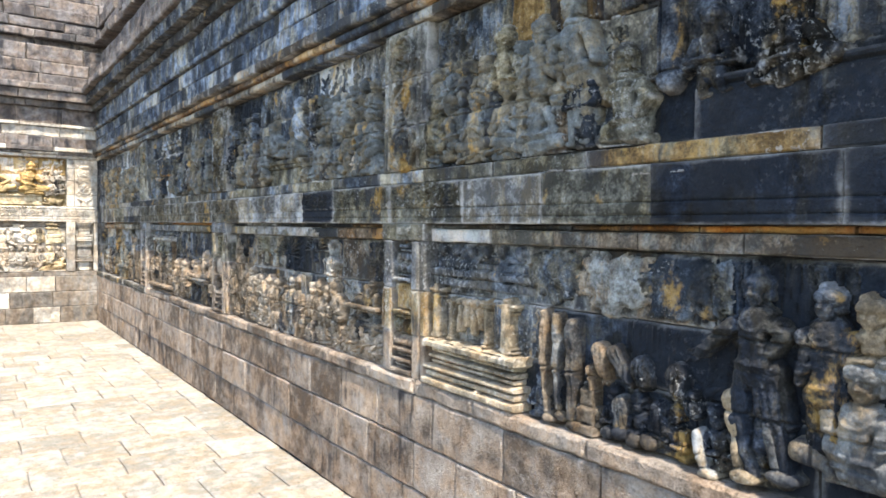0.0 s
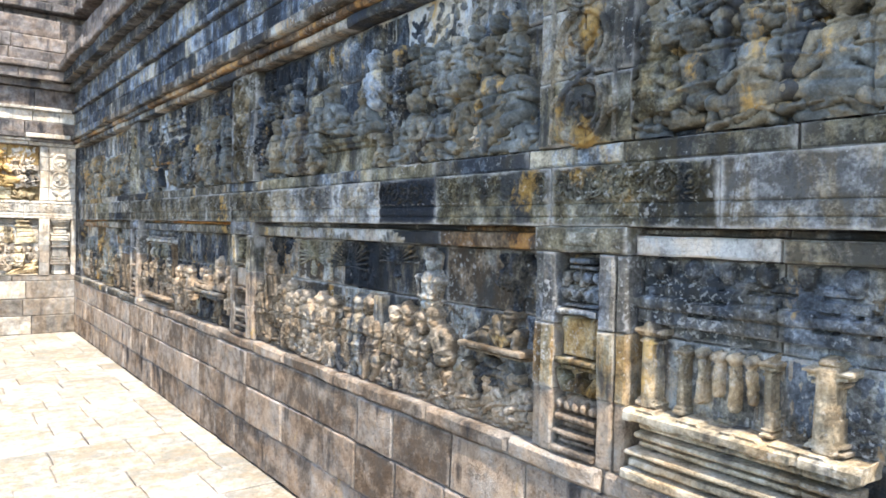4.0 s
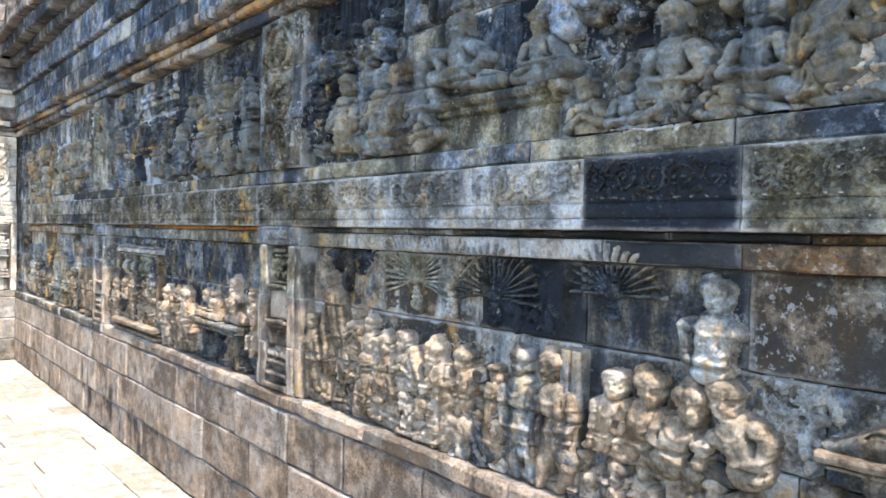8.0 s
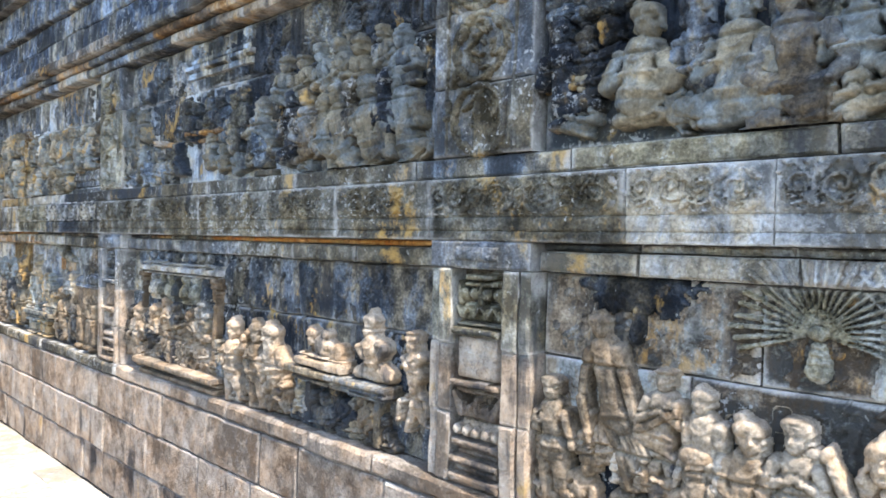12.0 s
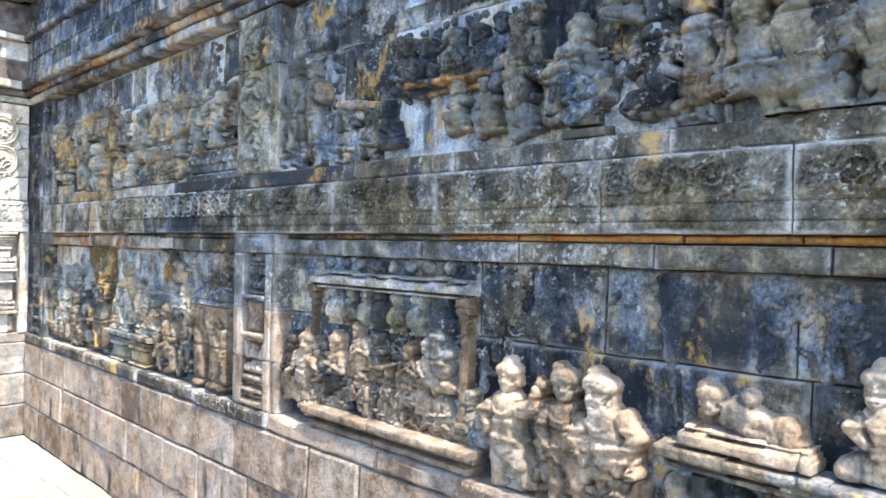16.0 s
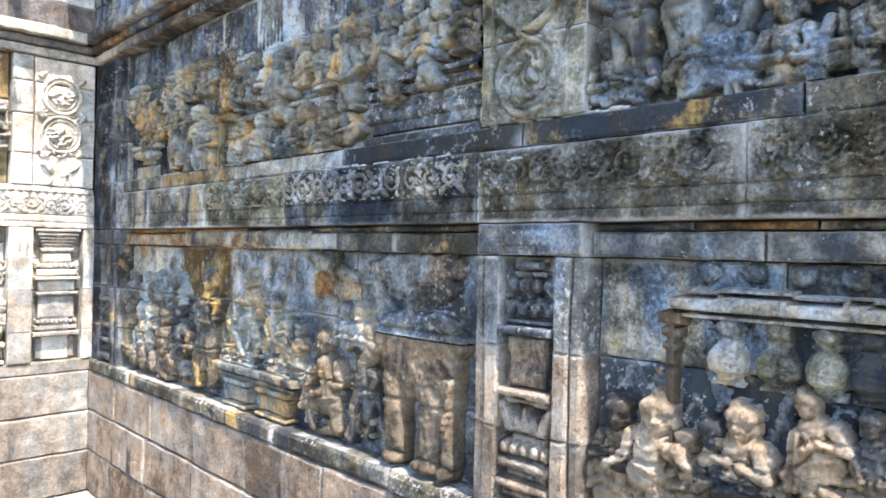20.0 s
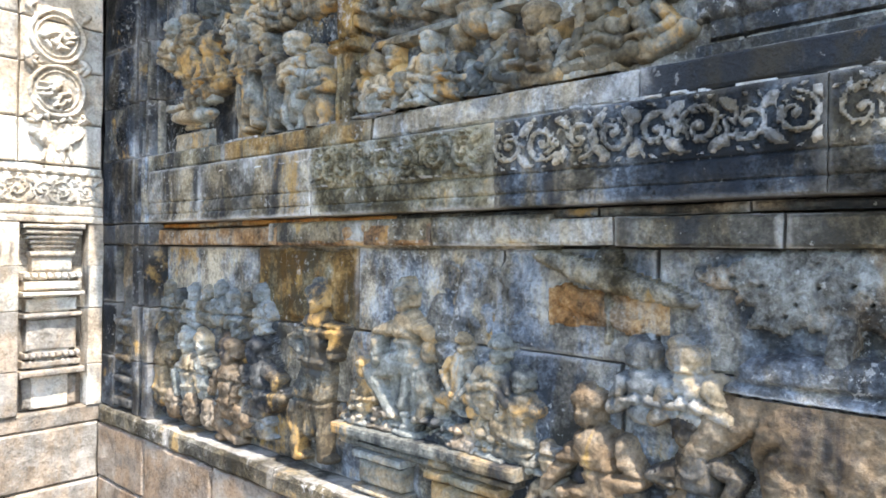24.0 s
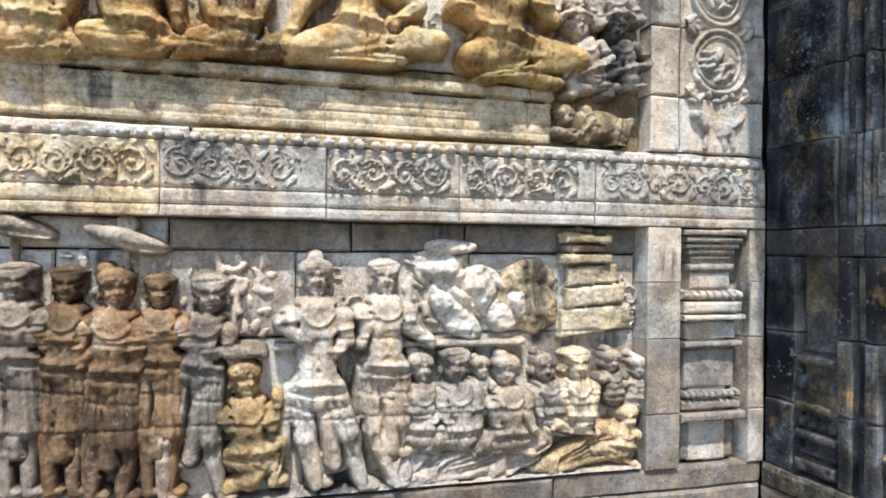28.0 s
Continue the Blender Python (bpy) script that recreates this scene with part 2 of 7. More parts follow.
WARM = dict(cool=(0.98, 1.0, 1.02), warm=(1.12, 1.0, 0.88))
GOLD = dict(cool=(0.84, 0.96, 1.10), warm=(1.16, 1.0, 0.76))
M = {
    "plinth": stone("plinth_stone", (0.120, 0.094, 0.072), (0.315, 0.258, 0.206), (0.48, 0.42, 0.355), ochre=0.26, black=0.05, white=0.12, tone=0.16, relief=1.6, spread=1.35, streak=False, joint=0.25, **WARM),
    # low and dusk: stained stone, darkened further for the shade between figures
    "low": stone("stained_shaded_stone", (0.009, 0.010, 0.012), (0.050, 0.051, 0.054), (0.216, 0.216, 0.216), ochre=0.42, black=0.35, white=0.32, tone=0.16, joint=0.3),
    "figure": stone("worn_carved_stone", (0.060, 0.045, 0.030), (0.176, 0.140, 0.104), (0.365, 0.306, 0.242), ochre=0.25, black=0.04, white=0.0, tone=0.13, spread=1.6, relief=0.45, streak=False, **WARM),
    # the figure stone again, lightened for the stronger light on the second panel
    "figlit": stone("lit_worn_carved_stone", (0.060, 0.047, 0.033), (0.212, 0.173, 0.131), (0.44, 0.38, 0.31), ochre=0.25, black=0.02, white=0.0, tone=0.13, spread=1.6, relief=0.45, streak=False, **WARM),
    "figdark": stone("dark_carved_stone", (0.028, 0.026, 0.025), (0.106, 0.095, 0.082), (0.270, 0.252, 0.225), ochre=0.35, black=0.2, white=0.1, tone=0.25, spread=1.4, relief=0.45, streak=False, **GOLD),
    "figochre": stone("ochre_carved_stone", (0.069, 0.051, 0.030), (0.206, 0.155, 0.091), (0.413, 0.338, 0.237), ochre=0.5, black=0.2, white=0.1, tone=0.25, spread=1.4, relief=0.45, streak=False, **GOLD),
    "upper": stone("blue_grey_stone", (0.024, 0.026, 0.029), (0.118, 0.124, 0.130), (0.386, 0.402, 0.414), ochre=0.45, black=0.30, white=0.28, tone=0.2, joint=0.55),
    "upfig": stone("grey_carved_stone", (0.044, 0.044, 0.040), (0.118, 0.117, 0.107), (0.27, 0.268, 0.25), ochre=0.38, black=0.12, white=0.0, tone=0.12, cool=(0.90, 1.0, 1.11), warm=(1.16, 1.01, 0.80), spread=1.5, relief=0.4, streak=False),
    "band": stone("band_stone", (0.062, 0.058, 0.049), (0.195, 0.182, 0.154), (0.43, 0.42, 0.385), single=True, ochre=0.52, black=0.18, white=0.42, tone=0.24, cool=(0.95, 1.0, 1.08), warm=(1.14, 1.02, 0.83), joint=0.7),
    "black": stone("black_stained_stone", (0.008, 0.009, 0.011), (0.019, 0.022, 0.028), (0.075, 0.085, 0.10), ochre=0.0, black=0.7, white=0.05, tone=0.12, joint=0.35),
    "ochre": stone("ochre_stone", (0.07, 0.049, 0.025), (0.205, 0.148, 0.078), (0.42, 0.35, 0.25), ochre=0.55, black=0.2, white=0.35, tone=0.2, joint=0.5),
    "rust": stone("rust_stained_stone", (0.055, 0.034, 0.02), (0.20, 0.125, 0.07), (0.42, 0.34, 0.26), ochre=0.6, black=0.2, white=0.35, tone=0.2, rust=(0.36, 0.12, 0.022)),
    "rustline": stone("orange_rust_stone", (0.13, 0.045, 0.010), (0.36, 0.135, 0.028), (0.50, 0.27, 0.10), ochre=0.75, black=0.1, white=0.1, tone=0.3, rust=(0.46, 0.14, 0.018)),
    "pale": stone("pale_crusted_stone", (0.09, 0.087, 0.08), (0.25, 0.243, 0.228), (0.49, 0.48, 0.46), single=True, ochre=0.3, black=0.12, white=0.6, tone=0.22, cool=(0.95, 1.0, 1.08), warm=(1.14, 1.02, 0.83), joint=0.7),
    "lime": stone("white_lime_crust", (0.20, 0.20, 0.20), (0.38, 0.38, 0.375), (0.55, 0.55, 0.54), ochre=0.1, black=-0.3, white=0.6, tone=0.2, **WARM),
    # keys with end: pale crusted stone, mixed lighter still to carry this wall's sunlight
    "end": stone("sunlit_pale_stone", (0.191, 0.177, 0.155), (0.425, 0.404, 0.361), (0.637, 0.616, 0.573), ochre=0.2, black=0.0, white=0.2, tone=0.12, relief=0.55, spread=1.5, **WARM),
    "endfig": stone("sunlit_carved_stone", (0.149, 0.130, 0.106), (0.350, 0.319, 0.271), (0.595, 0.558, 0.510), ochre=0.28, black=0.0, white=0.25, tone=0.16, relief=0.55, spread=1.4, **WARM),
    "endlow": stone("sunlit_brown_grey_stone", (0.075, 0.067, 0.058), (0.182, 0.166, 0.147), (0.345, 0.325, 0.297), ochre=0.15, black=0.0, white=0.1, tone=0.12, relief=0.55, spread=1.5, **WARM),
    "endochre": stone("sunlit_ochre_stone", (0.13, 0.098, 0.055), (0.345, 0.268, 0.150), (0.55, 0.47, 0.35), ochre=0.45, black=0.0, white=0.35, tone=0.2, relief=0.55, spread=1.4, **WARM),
    "cornice": stone("cornice_stone", (0.026, 0.032, 0.042), (0.115, 0.130, 0.152), (0.36, 0.38, 0.405), ochre=0.3, black=0.32, white=0.4, tone=0.16),
    "roof": stone("roof_stone", (0.055, 0.049, 0.048), (0.150, 0.136, 0.131), (0.30, 0.28, 0.272), ochre=0.0, black=0.2, white=0.15, tone=0.13, spread=1.5, streak=False, **WARM),
    "paving": stone("cream_paving_stone", (0.174, 0.163, 0.139), (0.248, 0.237, 0.211), (0.313, 0.303, 0.274), ochre=-1.0, black=-1.0, white=0.1, tone=0.12, relief=0.5, **WARM),
    "slate": stone("pale_slate_stone", (0.034, 0.037, 0.041), (0.108, 0.114, 0.124), (0.306, 0.320, 0.338), single=True, ochre=0.4, black=0.15, white=0.4, tone=0.2, cool=(0.92, 1.0, 1.09), warm=(1.14, 1.02, 0.83), joint=0.5),
    "slatefig": stone("ochre_and_slate_carved_stone", (0.052, 0.048, 0.042), (0.193, 0.173, 0.140), (0.417, 0.385, 0.333), ochre=0.60, black=0.04, white=0.02, tone=0.2, rust=(0.40, 0.19, 0.05), spread=1.5, cool=(0.84, 0.97, 1.10), warm=(1.14, 1.0, 0.80), relief=0.4, streak=False),
    "brown": stone("brown_grey_textured_stone", (0.045, 0.038, 0.032), (0.178, 0.154, 0.130), (0.40, 0.37, 0.33), ochre=0.45, black=0.2, white=0.35, tone=0.25, rust=(0.30, 0.12, 0.025), cool=(0.86, 1.0, 1.12), warm=(1.12, 1.0, 0.84), joint=0.6),
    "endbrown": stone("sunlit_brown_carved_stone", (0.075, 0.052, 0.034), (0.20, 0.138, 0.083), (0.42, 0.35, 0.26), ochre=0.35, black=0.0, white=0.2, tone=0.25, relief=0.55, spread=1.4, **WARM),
    "olive": stone("olive_grey_stone", (0.040, 0.037, 0.028), (0.152, 0.142, 0.110), (0.38, 0.365, 0.315), single=True, ochre=0.5, black=0.2, white=0.35, cool=(0.95, 1.0, 1.08), warm=(1.10, 1.02, 0.85), joint=0.65),
    "hall": stone("cream_ochre_carved_stone", (0.128, 0.104, 0.072), (0.297, 0.246, 0.174), (0.476, 0.425, 0.348), ochre=0.35, black=0.05, white=0.2, tone=0.16, relief=0.45, streak=False, **WARM),
    "dusk": stone("stained_shaded_backing", (0.011, 0.012, 0.013), (0.056, 0.058, 0.060), (0.225, 0.225, 0.225), single=True, ochre=0.4, black=0.3, white=0.3, joint=0.2),
    "haze": stone("blue_grey_backing_stone", (0.026, 0.029, 0.033), (0.112, 0.119, 0.125), (0.34, 0.355, 0.365), single=True, ochre=0.48, black=0.28, white=0.35, joint=0.3),
    "slab": stone("slate_block_stone", (0.041, 0.046, 0.051), (0.146, 0.153, 0.163), (0.432, 0.444, 0.462), ochre=0.45, black=0.2, white=0.42, tone=0.28, cool=(0.92, 1.0, 1.08), warm=(1.15, 1.02, 0.82), joint=0.55),
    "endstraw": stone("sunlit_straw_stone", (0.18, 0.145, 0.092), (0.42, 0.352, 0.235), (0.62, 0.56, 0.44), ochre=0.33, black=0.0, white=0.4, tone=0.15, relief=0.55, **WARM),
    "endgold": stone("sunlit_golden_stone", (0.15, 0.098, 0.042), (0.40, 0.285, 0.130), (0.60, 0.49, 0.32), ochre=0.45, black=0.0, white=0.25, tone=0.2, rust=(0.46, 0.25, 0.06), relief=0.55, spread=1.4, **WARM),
    "rustslab": stone("ochre_streaked_slate_stone", (0.041, 0.042, 0.043), (0.149, 0.151, 0.155), (0.459, 0.459, 0.452), ochre=0.62, black=0.06, white=0.42, tone=0.22, rust=(0.38, 0.18, 0.035), cool=(0.92, 1.0, 1.09), warm=(1.16, 1.02, 0.80), joint=0.6),
    "umber": stone("dark_olive_speckled_stone", (0.024, 0.022, 0.017), (0.088, 0.080, 0.064), (0.27, 0.255, 0.22), single=True, ochre=0.5, black=0.15, white=0.42, tone=0.2, cool=(0.95, 1.0, 1.06), warm=(1.12, 1.02, 0.83), joint=0.6),
    "hide": stone("tan_carved_stone", (0.035, 0.027, 0.019), (0.119, 0.095, 0.069), (0.264, 0.220, 0.167), ochre=0.35, black=0.08, white=0.05, tone=0.1, spread=1.5, relief=0.5, streak=False, **WARM),
    "core": stone("dark_joint_fill", (0.012, 0.012, 0.012), (0.035, 0.033, 0.031), (0.10, 0.095, 0.09), ochre=0.1, black=0.2, white=0.05, **WARM),
}

# ---------------------------------------------------------------- building helpers
rng = random.Random(7)
TABLE = np.random.RandomState(5).rand(256, 256)


def lattice(u, v):
    i, j = np.floor(u).astype(int), np.floor(v).astype(int)
    fu, fv = u - i, v - j
    fu, fv = fu * fu * (3 - 2 * fu), fv * fv * (3 - 2 * fv)
    i0, j0, i1, j1 = i % 256, j % 256, (i + 1) % 256, (j + 1) % 256
    return (TABLE[i0, j0] * (1 - fu) + TABLE[i1, j0] * fu) * (1 - fv) + (TABLE[i0, j1] * (1 - fu) + TABLE[i1, j1] * fu) * fv


def rough_field(u, v, scale, octaves=3):
    """Smooth random heights between about -1 and 1."""
    total, gain = 0.0, 1.0
    for k in range(octaves):
        total = total + gain * (2 * lattice(u * scale + 31.7 * k, v * scale + 11.3 * k) - 1)
        scale, gain = scale * 2.1, gain * 0.55
    return total


WALL_X, END_Y = 1.98, 11.155
MAIN, END = "main", "end"


def to_world(wall, a, z, p):
    """a runs to the right along the wall as one faces it, p out of its face."""
    a, z, p = np.broadcast_arrays(np.asarray(a, float), np.asarray(z, float), np.asarray(p, float))
    if wall == MAIN:
        return np.stack([WALL_X - p, -a, z], -1).reshape(-1, 3)
    return np.stack([a, END_Y - p, z], -1).reshape(-1, 3)


PLACE = {}


def thing(name, at, label, category, group="", kind=""):
    ob = new(name)
    ob.empty_display_size = 0.1
    ob.location = at
    PLACE[ob] = Vector(at)
    return tagged(ob, label, category, group, kind)


def mesh_part(name, co, faces, mat, parent, label=""):
    """One mesh object under a thing or a part."""
    co = np.asarray(co)
    mid = Vector(((co.min(0) + co.max(0)) / 2).tolist())
    me = bpy.data.meshes.new(name)
    me.from_pydata((co - np.array(mid)).tolist(), [], faces)
    me.materials.append(mat)
    ob = new(name, me)
    ob.parent = parent
    ob.location = mid - PLACE[parent]
    PLACE[ob] = mid
    if label:
        ob["label"] = label
    return ob


def smooth(ob, angle=None):
    ob.data.polygons.foreach_set("use_smooth", [True] * len(ob.data.polygons))
    return ob


def block(wall, a0, a1, z0, z1, p, mat, parent, name="stone_block", depth=0.14, gap=0.006, edge=0.007, wear=0.004, step=0.07, label="", grooves=()):
    """A dressed stone: uneven face, worn and chipped arrises, sides that run back into the wall."""
    a0, a1, z0, z1 = a0 + gap * rng.uniform(0.3, 0.9), a1 - gap * rng.uniform(0.3, 0.9), z0 + gap * rng.uniform(0.2, 0.7), z1 - gap * rng.uniform(0.2, 0.7)
    edge = min(edge, (a1 - a0) * 0.3, (z1 - z0) * 0.3)
    na, nz = max(1, min(12, round((a1 - a0) / step))), max(1, min(6, round((z1 - z0) / step)))
    ga = np.concatenate([[a0], np.linspace(a0 + edge, a1 - edge, na + 1), [a1]])
    gz = np.concatenate([[z0], np.linspace(z0 + edge, z1 - edge, nz + 1), [z1]])
    if grooves:
        gz = np.unique(np.concatenate([gz] + [np.array([g - 0.012, g - 0.004, g, g + 0.004, g + 0.012]) for g in grooves]))
    A, Z = np.meshgrid(ga, gz)
    P = p + wear * rough_field(A * 1.0 + 5, Z + 9, 7.0, 2) + rng.uniform(-1, 1) * wear + (A - a0) * rng.uniform(-1, 1) * wear * 0.8
    for g in grooves:
        P = P - 0.007 * np.exp(-((Z - g) / 0.004) ** 2)
    rim = np.zeros_like(P)
    rim[0, :] = rim[-1, :] = 1
    rim[:, 0] = rim[:, -1] = 1
    chip = np.abs(rough_field(A * 1.7 + 40, Z * 1.7, 9.0, 2))
    P = P - rim * edge * (0.55 + 0.9 * chip)
    w, h = len(ga), len(gz)
    wob = 0.35 * edge
    A = A + wob * rough_field(A + 3, Z + 71, 13.0, 1)
    Z = Z + wob * rough_field(A + 57, Z + 2, 13.0, 1)
    front = to_world(wall, A, Z, P)
    ring = [i for i in range(w)] + [j * w + w - 1 for j in range(1, h)] + [(h - 1) * w + i for i in range(w - 2, -1, -1)] + [j * w for j in range(h - 2, 0, -1)]
    back = to_world(wall, A.ravel()[ring], Z.ravel()[ring], np.full(len(ring), p - depth))
    faces = [(j * w + i, j * w + i + 1, (j + 1) * w + i + 1, (j + 1) * w + i) for j in range(h - 1) for i in range(w - 1)]
    n0, L = w * h, len(ring)
    faces += [(ring[k], n0 + k, n0 + (k + 1) % L, ring[(k + 1) % L]) for k in range(L)]
    faces.append(tuple(range(n0 + L - 1, n0 - 1, -1)))
    return mesh_part(name, np.concatenate([front, back]), faces, mat, parent, label)


def cuts(a0, a1, mean):
    n = max(1, round((a1 - a0) / mean))
    w = [rng.uniform(0.65, 1.4) for _ in range(n)]
    s, out = 0, [a0]
    for x in w:
        s += x
        out.append(a0 + (a1 - a0) * s / sum(w))
    return out


# stained blocks that stand out; the two past y 10 carry the corner's shade: y0, y1, z0, z1, material
SPOTS = [
    (-1.6, 0.02, 1.74, 2.04, "black"), (-1.6, 0.15, 1.60, 1.76, "black"), (-1.6, 0.75, 0.8, 1.27, "black"), (-1.6, 0.05, 1.2, 1.52, "black"), (-1.6, 0.3, 2.04, 2.6, "low"),
    (2.5, 3.0, 1.60, 1.80, "black"), (2.47, 2.93, 1.50, 1.60, "black"), (2.05, 2.47, 1.50, 1.60, "rust"), (3.1, 3.52, 1.26, 1.52, "black"), (3.55, 3.9, 1.79, 1.93, "black"),
    (4.0, 4.56, 2.1, 2.55, "black"), (7.0, 7.6, 1.80, 2.10, "upper"), (4.98, 5.25, 1.04, 1.5, "low"), (1.95, 2.2, 1.05, 1.5, "low"), (9.4, 10.3, 1.83, 1.95, "ochre"),
    (9.62, 9.95, 1.26, 1.5, "ochre"), (-0.02, 0.4, 1.80, 2.1, "ochre"), (1.1, 1.45, 2.1, 2.34, "ochre"), (2.2, 2.65, 1.6, 1.8, "rust"), (8.4, 9.3, 1.803, 1.95, "pale"),
    (3.6, 4.2, 1.5, 1.6, "pale"), (0.85, 1.2, 1.6, 1.803, "pale"), (1.5, 2.3, 1.6, 1.803, "olive"), (0.16, 0.5, 1.6, 1.803, "olive"), (0.0, 0.8, 1.27, 1.5, "brown"),
    (3.0, 4.2, 1.6, 1.803, "pale"), (10.1, 10.71, 0.8, 1.27, "low"), (10.25, 10.71, 1.87, 2.6, "low"), (4.98, 6.4, 2.1, 2.6, "low"), (6.5, 7.6, 1.87, 2.6, "slab"),
    (4.9, 6.9, 1.6, 1.88, "umber"), (5.25, 6.45, 0.8, 1.505, "low"), (5.0, 6.5, 1.515, 1.56, "umber"), (5.0, 6.5, 1.57, 1.6, "rustline"), (6.5, 7.9, 1.515, 1.56, "slate"),
    (-1.6, 0.55, 1.515, 1.56, "brown"), (8.5, 9.3, 1.04, 1.26, "slate"), (7.9, 8.9, 0.8, 1.51, "slate"), (7.96, 8.75, 1.515, 1.56, "umber"), (9.2, 10.71, 1.515, 1.56, "rust"), (0.5, 0.85, 1.6, 1.803, "band"), (0.5, 0.95, 2.1, 2.6, "ochre"),
    (0.3, 1.5, 1.803, 1.88, "olive"),
]


def spot(wall, a, z, usual):
    if wall == MAIN:
        for y0, y1, z0, z1, key in SPOTS:
            if y0 <= -a <= y1 and z0 <= z <= z1:
                return M[key]
    return M[usual]


def course(wall, a0, a1, z0, z1, p, usual, parent, mean=0.5, **kw):
    """A row of blocks; gives back its upright joints."""
    cs = cuts(a0, a1, mean)
    for c0, c1 in zip(cs, cs[1:]):
        key = usual if isinstance(usual, str) else usual((c0 + c1) / 2) if callable(usual) else rng.choice(usual)
        block(wall, c0, c1, z0, z1, p, spot(wall, (c0 + c1) / 2, (z0 + z1) / 2, key), parent, **kw)
    return cs


# ---------------------------------------------------------------- carving
# A carving is a list of strokes; each raises the face within its outline.


def oval(a, z, ra, rz, off, h, turn=0.0):
    return ("o", a, z, ra, rz, off, h, turn)


def limb(a0, z0, a1, z1, r0, r1, off, h):
    return ("l", a0, z0, a1, z1, r0, r1, off, h)


def slab(a0, a1, z0, z1, off, skew=0.0):
    return ("s", a0, a1, z0, z1, off, skew)


def ring(a, z, r, w, off, h):
    return ("r", a, z, r, w, off, h)


def mark(a0, z0, a1, z1, r, h):
    """A raised (or, below zero, cut) line over what is carved already."""
    return ("m", a0, z0, a1, z1, r, h)


def dab(a, z, ra, rz, h, turn=0.0):
    """A raised or cut spot over what is carved already."""
    return ("d", a, z, ra, rz, h, turn)


def hoop(a, z, r, w, h, low=-9.0, high=9.0):
    """A raised arc over what is carved already, between two heights."""
    return ("h", a, z, r, w, h, low, high)


def bounds(strokes):
    lo, hi = [], []
    for s in strokes:
        if s[0] in "mdh":
            continue
        if s[0] == "o":
            r = max(s[3], s[4])
            lo.append((s[1] - r, s[2] - r)), hi.append((s[1] + r, s[2] + r))
        elif s[0] == "l":
            r = max(s[5], s[6])
            lo.append((min(s[1], s[3]) - r, min(s[2], s[4]) - r)), hi.append((max(s[1], s[3]) + r, max(s[2], s[4]) + r))
        elif s[0] == "s":
            lo.append((s[1], s[3] - abs(s[6]))), hi.append((s[2], s[4] + abs(s[6])))
        else:
            lo.append((s[1] - s[3] - s[4], s[2] - s[3] - s[4])), hi.append((s[1] + s[3] + s[4], s[2] + s[3] + s[4]))
    return min(x[0] for x in lo), max(x[0] for x in hi), min(x[1] for x in lo), max(x[1] for x in hi)


